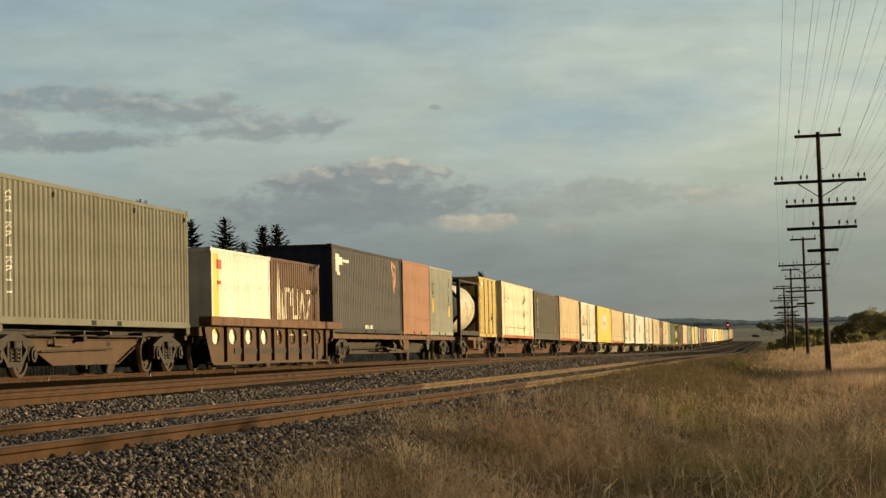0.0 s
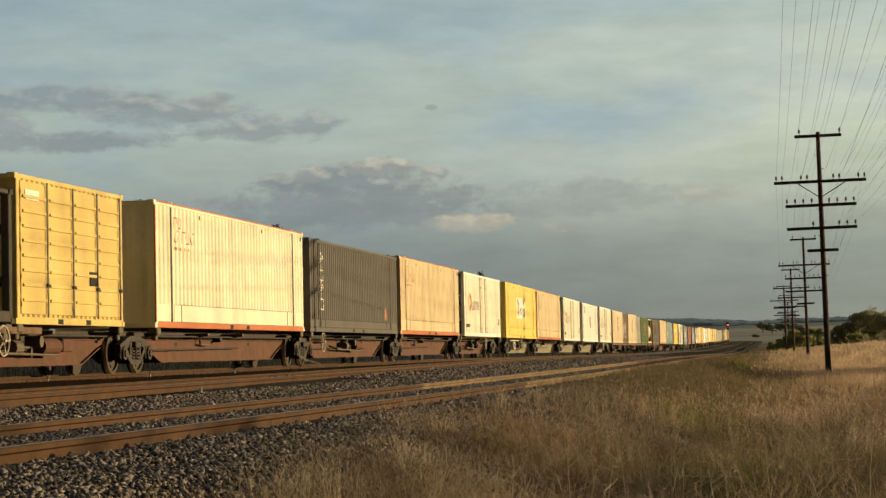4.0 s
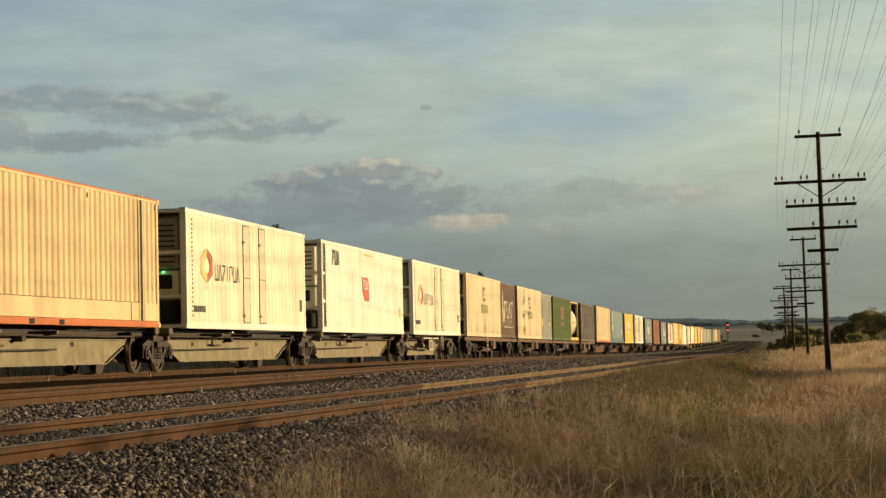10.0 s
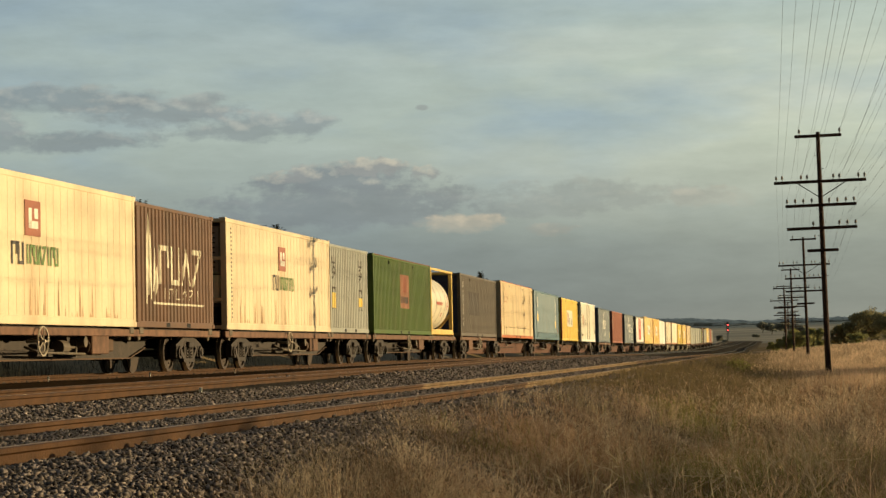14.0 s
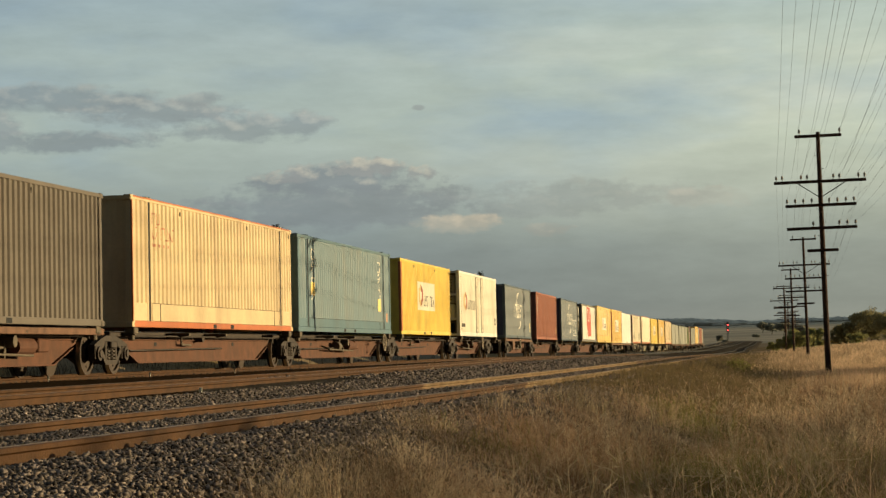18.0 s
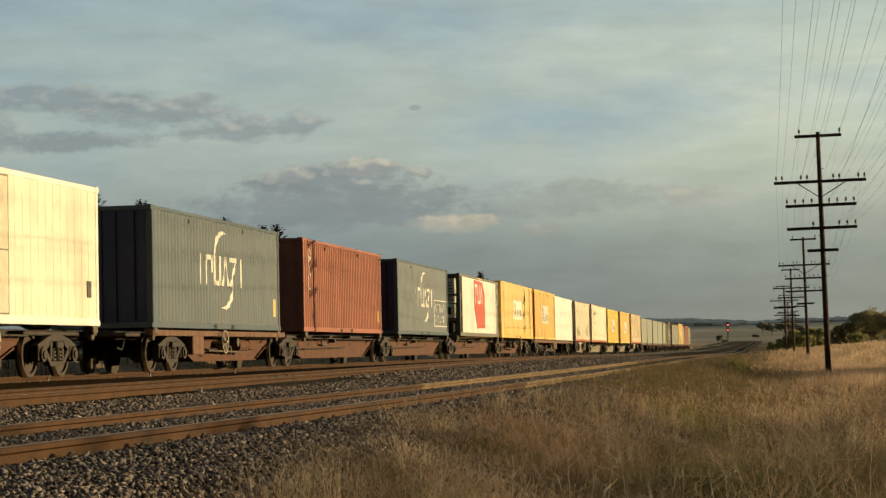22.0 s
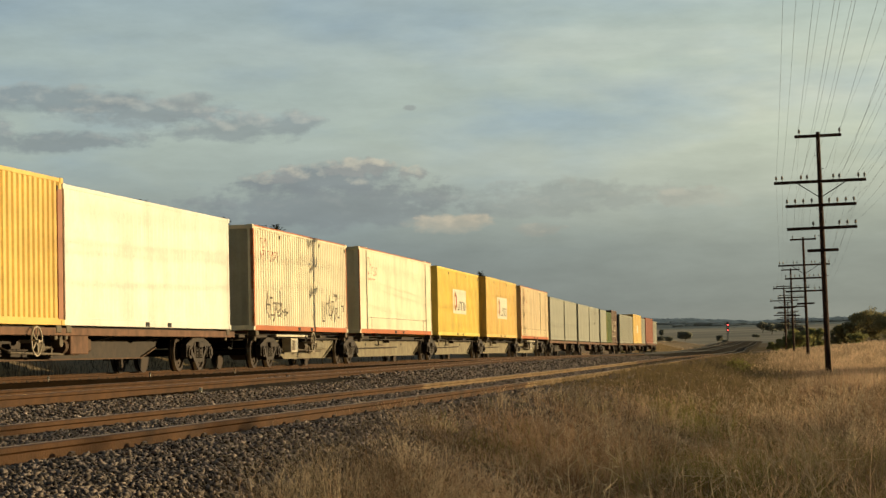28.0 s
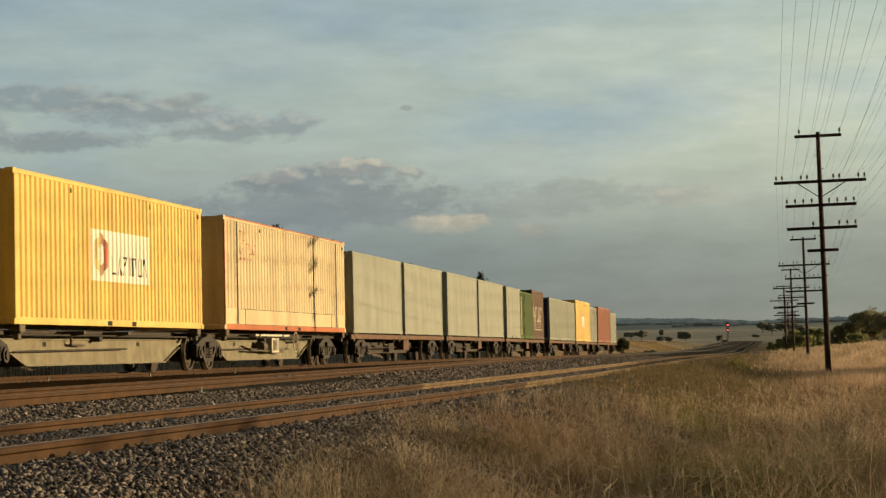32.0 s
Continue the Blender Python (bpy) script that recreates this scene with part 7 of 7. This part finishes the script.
BLEACHED = mat("bleached_stalk", (0.62, 0.53, 0.38), 0.8, 0, 0.2, 6)
WEEDG = grass_mat("dull_weeds", (0.20, 0.15, 0.085), (0.27, 0.20, 0.11), (0.12, 0.105, 0.055))
REDG = grass_mat("russet_grass", (0.42, 0.25, 0.155), (0.51, 0.325, 0.21), (0.28, 0.16, 0.095), 0.5)
GREENG = grass_mat("green_weeds", (0.20, 0.20, 0.065), (0.30, 0.275, 0.10), (0.11, 0.115, 0.042))


def edge(s, off, x, y):
    wob = 0.9 * np.sin(s * 0.21) + 0.5 * np.sin(s * 0.63 + 1)
    return np.clip((off - np.interp(s, [8, 12, 18, 32, 50, 80], [13.7, 13.4, 13.2, 12.8, 12.6, 12.5]) - 0.15 * wob) / np.interp(s, [18, 32], [0.8, 1.8]), 0, 1)


def hollow(s, off, x, y):
    """The greener hollows in the dry grass."""
    g = sum(k * np.exp(-((x - u) / du) ** 2 - ((y - v) / dv) ** 2) for u, du, v, dv, k in ((1.8, 0.38, 15.5, 2.2, 0.85), (3.1, 0.35, 26.0, 4.0, 0.8), (2.4, 0.35, 12.4, 1.0, 0.7), (1.15, 0.3, 12.2, 1.0, 0.5), (3.4, 0.5, 16.5, 1.6, 0.6), (0.3, 0.35, 17.0, 1.5, 0.5)))
    return edge(s, off, x, y) * np.clip(g, 0, 1)


def patches(u, v, w, base, gain):
    """A mask of drifts of one kind of grass, kept out of the hollows."""
    def where(s, off, x, y):
        n = np.array([noise.noise((float(a) * u, float(b) * v, w)) for a, b in zip(x, y)])
        return edge(s, off, x, y) * np.clip(base + gain * n, 0, 1) * (1 - 0.85 * hollow(s, off, x, y))
    return where


def shoulder(s, off, x, y):
    """The weedy shoulder of the stone bed, farther along."""
    return np.clip((s - 26) / 20, 0, 1) * ((off > 12.4) & (off < 15.6))


tussocks = patches(0.9, 0.4, 3.0, 0.42, 2.6)
patchy = patches(0.3, 0.18, 7.0, 0.2, 2.2)
russet = patches(0.55, 0.25, 12.0, 0.12, 2.6)

blades("dry_grass", 10000, 20, 8.5, 150, 0.08, 0.30, STRAWG, "knee-high dry straw-coloured grass beside the tracks", tussocks, 1.7, 0.0010, 0.12, 0, 1.0, (-10, 14), 4)
blades("seed_grass", 10000, 4, 8.5, 110, 0.2, 0.56, GOLDG, "tall pale grass with feathery seed heads", tussocks, 1.9, 0.0008, 0.25, 0, 0.8, (-10, 14), 15)
blades("tussock_grass", 1500, 40, 8.5, 50, 0.12, 0.5, PALEG, "arching tussocks of dry straw-coloured grass", patches(1.1, 0.5, 17.0, 0.3, 2.2), 1.4, 0.0008, 0.09, 0, 1.0, (-6, 14), 6)
blades("pale_grass", 7000, 3, 8.5, 60, 0.25, 0.62, PALEG, "bleached tall grass stems with open seed heads", patchy, 1.6, 0.0014, 0.3, 0, 0.9, (-10, 14), 10)
blades("red_grass", 13000, 7, 8.5, 70, 0.2, 0.5, REDG, "russet dry grass in loose clumps", russet, 1.7, 0.0009, 0.22, 0, 0.9, (-10, 14), 7)
blades("green_weeds", 1700, 14, 8.5, 60, 0.08, 0.30, GREENG, "low green weeds among the dry grass", patches(0.6, 0.3, 21.0, 0.1, 2.4), 1.3, 0.0022, 0.16)
blades("green_weeds", 15000, 14, 8.5, 34, 0.12, 0.46, GREENG, "fresh green weeds in a hollow of the dry grass", hollow, 1.4, 0.0022, 0.16, 0, 1.0, (-1, 14))
# these dark blades paint the shade between the tufts
blades("shade_thatch", 12000, 16, 8.5, 90, 0.06, 0.32, SHADE_THATCH, "dead thatch, darkened for the shaded gaps in the grass", edge, 1.6, 0.0018, 0.2)
blades("shoulder_weeds", 12000, 14, 24, 260, 0.16, 0.42, WEEDG, "dull brown weeds on the shoulder of the stone bed", shoulder, 1.3, 0.002, 0.3, 0, 1.5, (-4, 9.5), 3)
blades("field_grass", 20000, 9, 50, 330, 0.16, 0.38, GOLDG, "golden dry grass of the field by the poles", lambda s, o, x, y: np.clip((o - 14.5) / 2, 0, 1), 0.8, 0.002, 0.6, 0, 1.3, (4, 13.5))
blades("bank_grass", 14000, 9, 220, 700, 0.25, 0.5, GOLDG, "pale dry grass on the bank beyond the line", lambda s, o, x, y: (o < -7) * np.clip(0.5 + np.sin(s * 0.09 + o * 0.3), 0.08, 1), 0.6, 0.012, 0.9, 0.3, 1.6, (1, 9.5))
# added scrub, coloured dark for the shade seen beneath the wagons
blades("shade_scrub", 9000, 12, 24, 150, 0.6, 1.6, SHADE_THATCH, "dark scrub added behind the train for the shade under it", lambda s, o, x, y: ((o < -4.5) & (o > -13)) * 1.0, 0.7, 0.008, 0.5, 0, 1.5, (-17, 4))


def dead_stalk(x, y, h, seed, heads=False):
    """A bleached dry weed with a few forked twigs."""
    rnd = random.Random(seed)
    s, off = on_track(np.array([x]), np.array([y]))
    z = max(float(ground_z(x, y)), float(rail_z(s[0]) + bed_z(s[0], off[0])) if off[0] < 15.8 else -9)
    t = thing("dry_weed", pose(x, y, z), "bleached dry weed stalk with forked twigs", "weed", "dry weeds among the grass")
    bm = bmesh.new()
    tip = Vector((rnd.uniform(-0.25, 0.25) * h, rnd.uniform(-0.2, 0.2) * h, h))
    mid = tip * 0.5 + Vector((rnd.uniform(-0.06, 0.06), 0, 0))
    tube(bm, (0, 0, -0.03), mid, 0.003, 0.0024, 5)
    tube(bm, mid, tip, 0.0024, 0.001, 5)
    part("stalk", bm, BLEACHED, t)
    for i in range(rnd.randint(4, 8)):
        u = rnd.uniform(0.35, 0.95)
        c = mid * (u / 0.5) if u < 0.5 else mid.lerp(tip, (u - 0.5) * 2)
        e = c + Vector((rnd.uniform(-0.25, 0.25), rnd.uniform(-0.25, 0.25), rnd.uniform(0.0, 0.2))) * h
        bm = tube(bmesh.new(), c, e, 0.0017, 0.0008, 4)
        if heads:
            bmesh.ops.create_icosphere(bm, subdivisions=1, radius=0.013, matrix=Matrix.Translation(e))
            for _ in range(9):
                tube(bm, e, e + Vector((rnd.gauss(0, 1), rnd.gauss(0, 1), rnd.uniform(0, 1.4))).normalized() * 0.03, 0.003, 0.001, 3)
        part("twig", bm, BLEACHED, t)
    return t


broad_tree(8.85, 64, 0.75, 1.0, "feathery green shrub at the edge of the stone bed", 210, GREENG, 420, "bush", False, 0.035)
rw = random.Random(31)
for i in range(100):
    r = rw.uniform(9.5, 22)
    az = radians(rw.uniform(-1.0, 11))
    x, y = r * math.sin(az), r * math.cos(az)
    if on_track(np.array([x]), np.array([y]))[1][0] > 14.7:
        dead_stalk(x, y, rw.uniform(0.3, 0.65), 500 + i)
for i in range(9):
    dead_stalk(4.6 + 0.14 * i + rw.uniform(-0.1, 0.1), 24.0 + rw.uniform(-2.5, 2.5), rw.uniform(0.5, 0.72), 700 + i, True)

# ---- what moves ----


def motions():
    for ob, s, half, x, z in TRAIN:
        walk(ob, [(float(t), riding(s - gone(t), half) @ pose(x, 0, z)) for t in range(33)])
    walk(backdrop, [(0.0, pose(0, 0, 0)), (16.0, pose(0, 0, 0, rz=0.40)), (32.0, pose(0, 0, 0, rz=0.78))])
    # wheels of 0.455 m radius, rolling to the front of the train
    for k in (-1, 1):
        rows = [(i / 30, pose(k * 0.9, 0, 0, ry=-math.degrees(gone(i / 30) / 0.455) % 360)) for i in range(961)]
        first = WHEELSETS[k][0]
        walk(first, rows)
        for w in WHEELSETS[k][1:]:
            w.rotation_mode = "QUATERNION"
            w.animation_data_create()
            w.animation_data.action = first.animation_data.action
            w.animation_data.action_slot = first.animation_data.action_slot


motions()
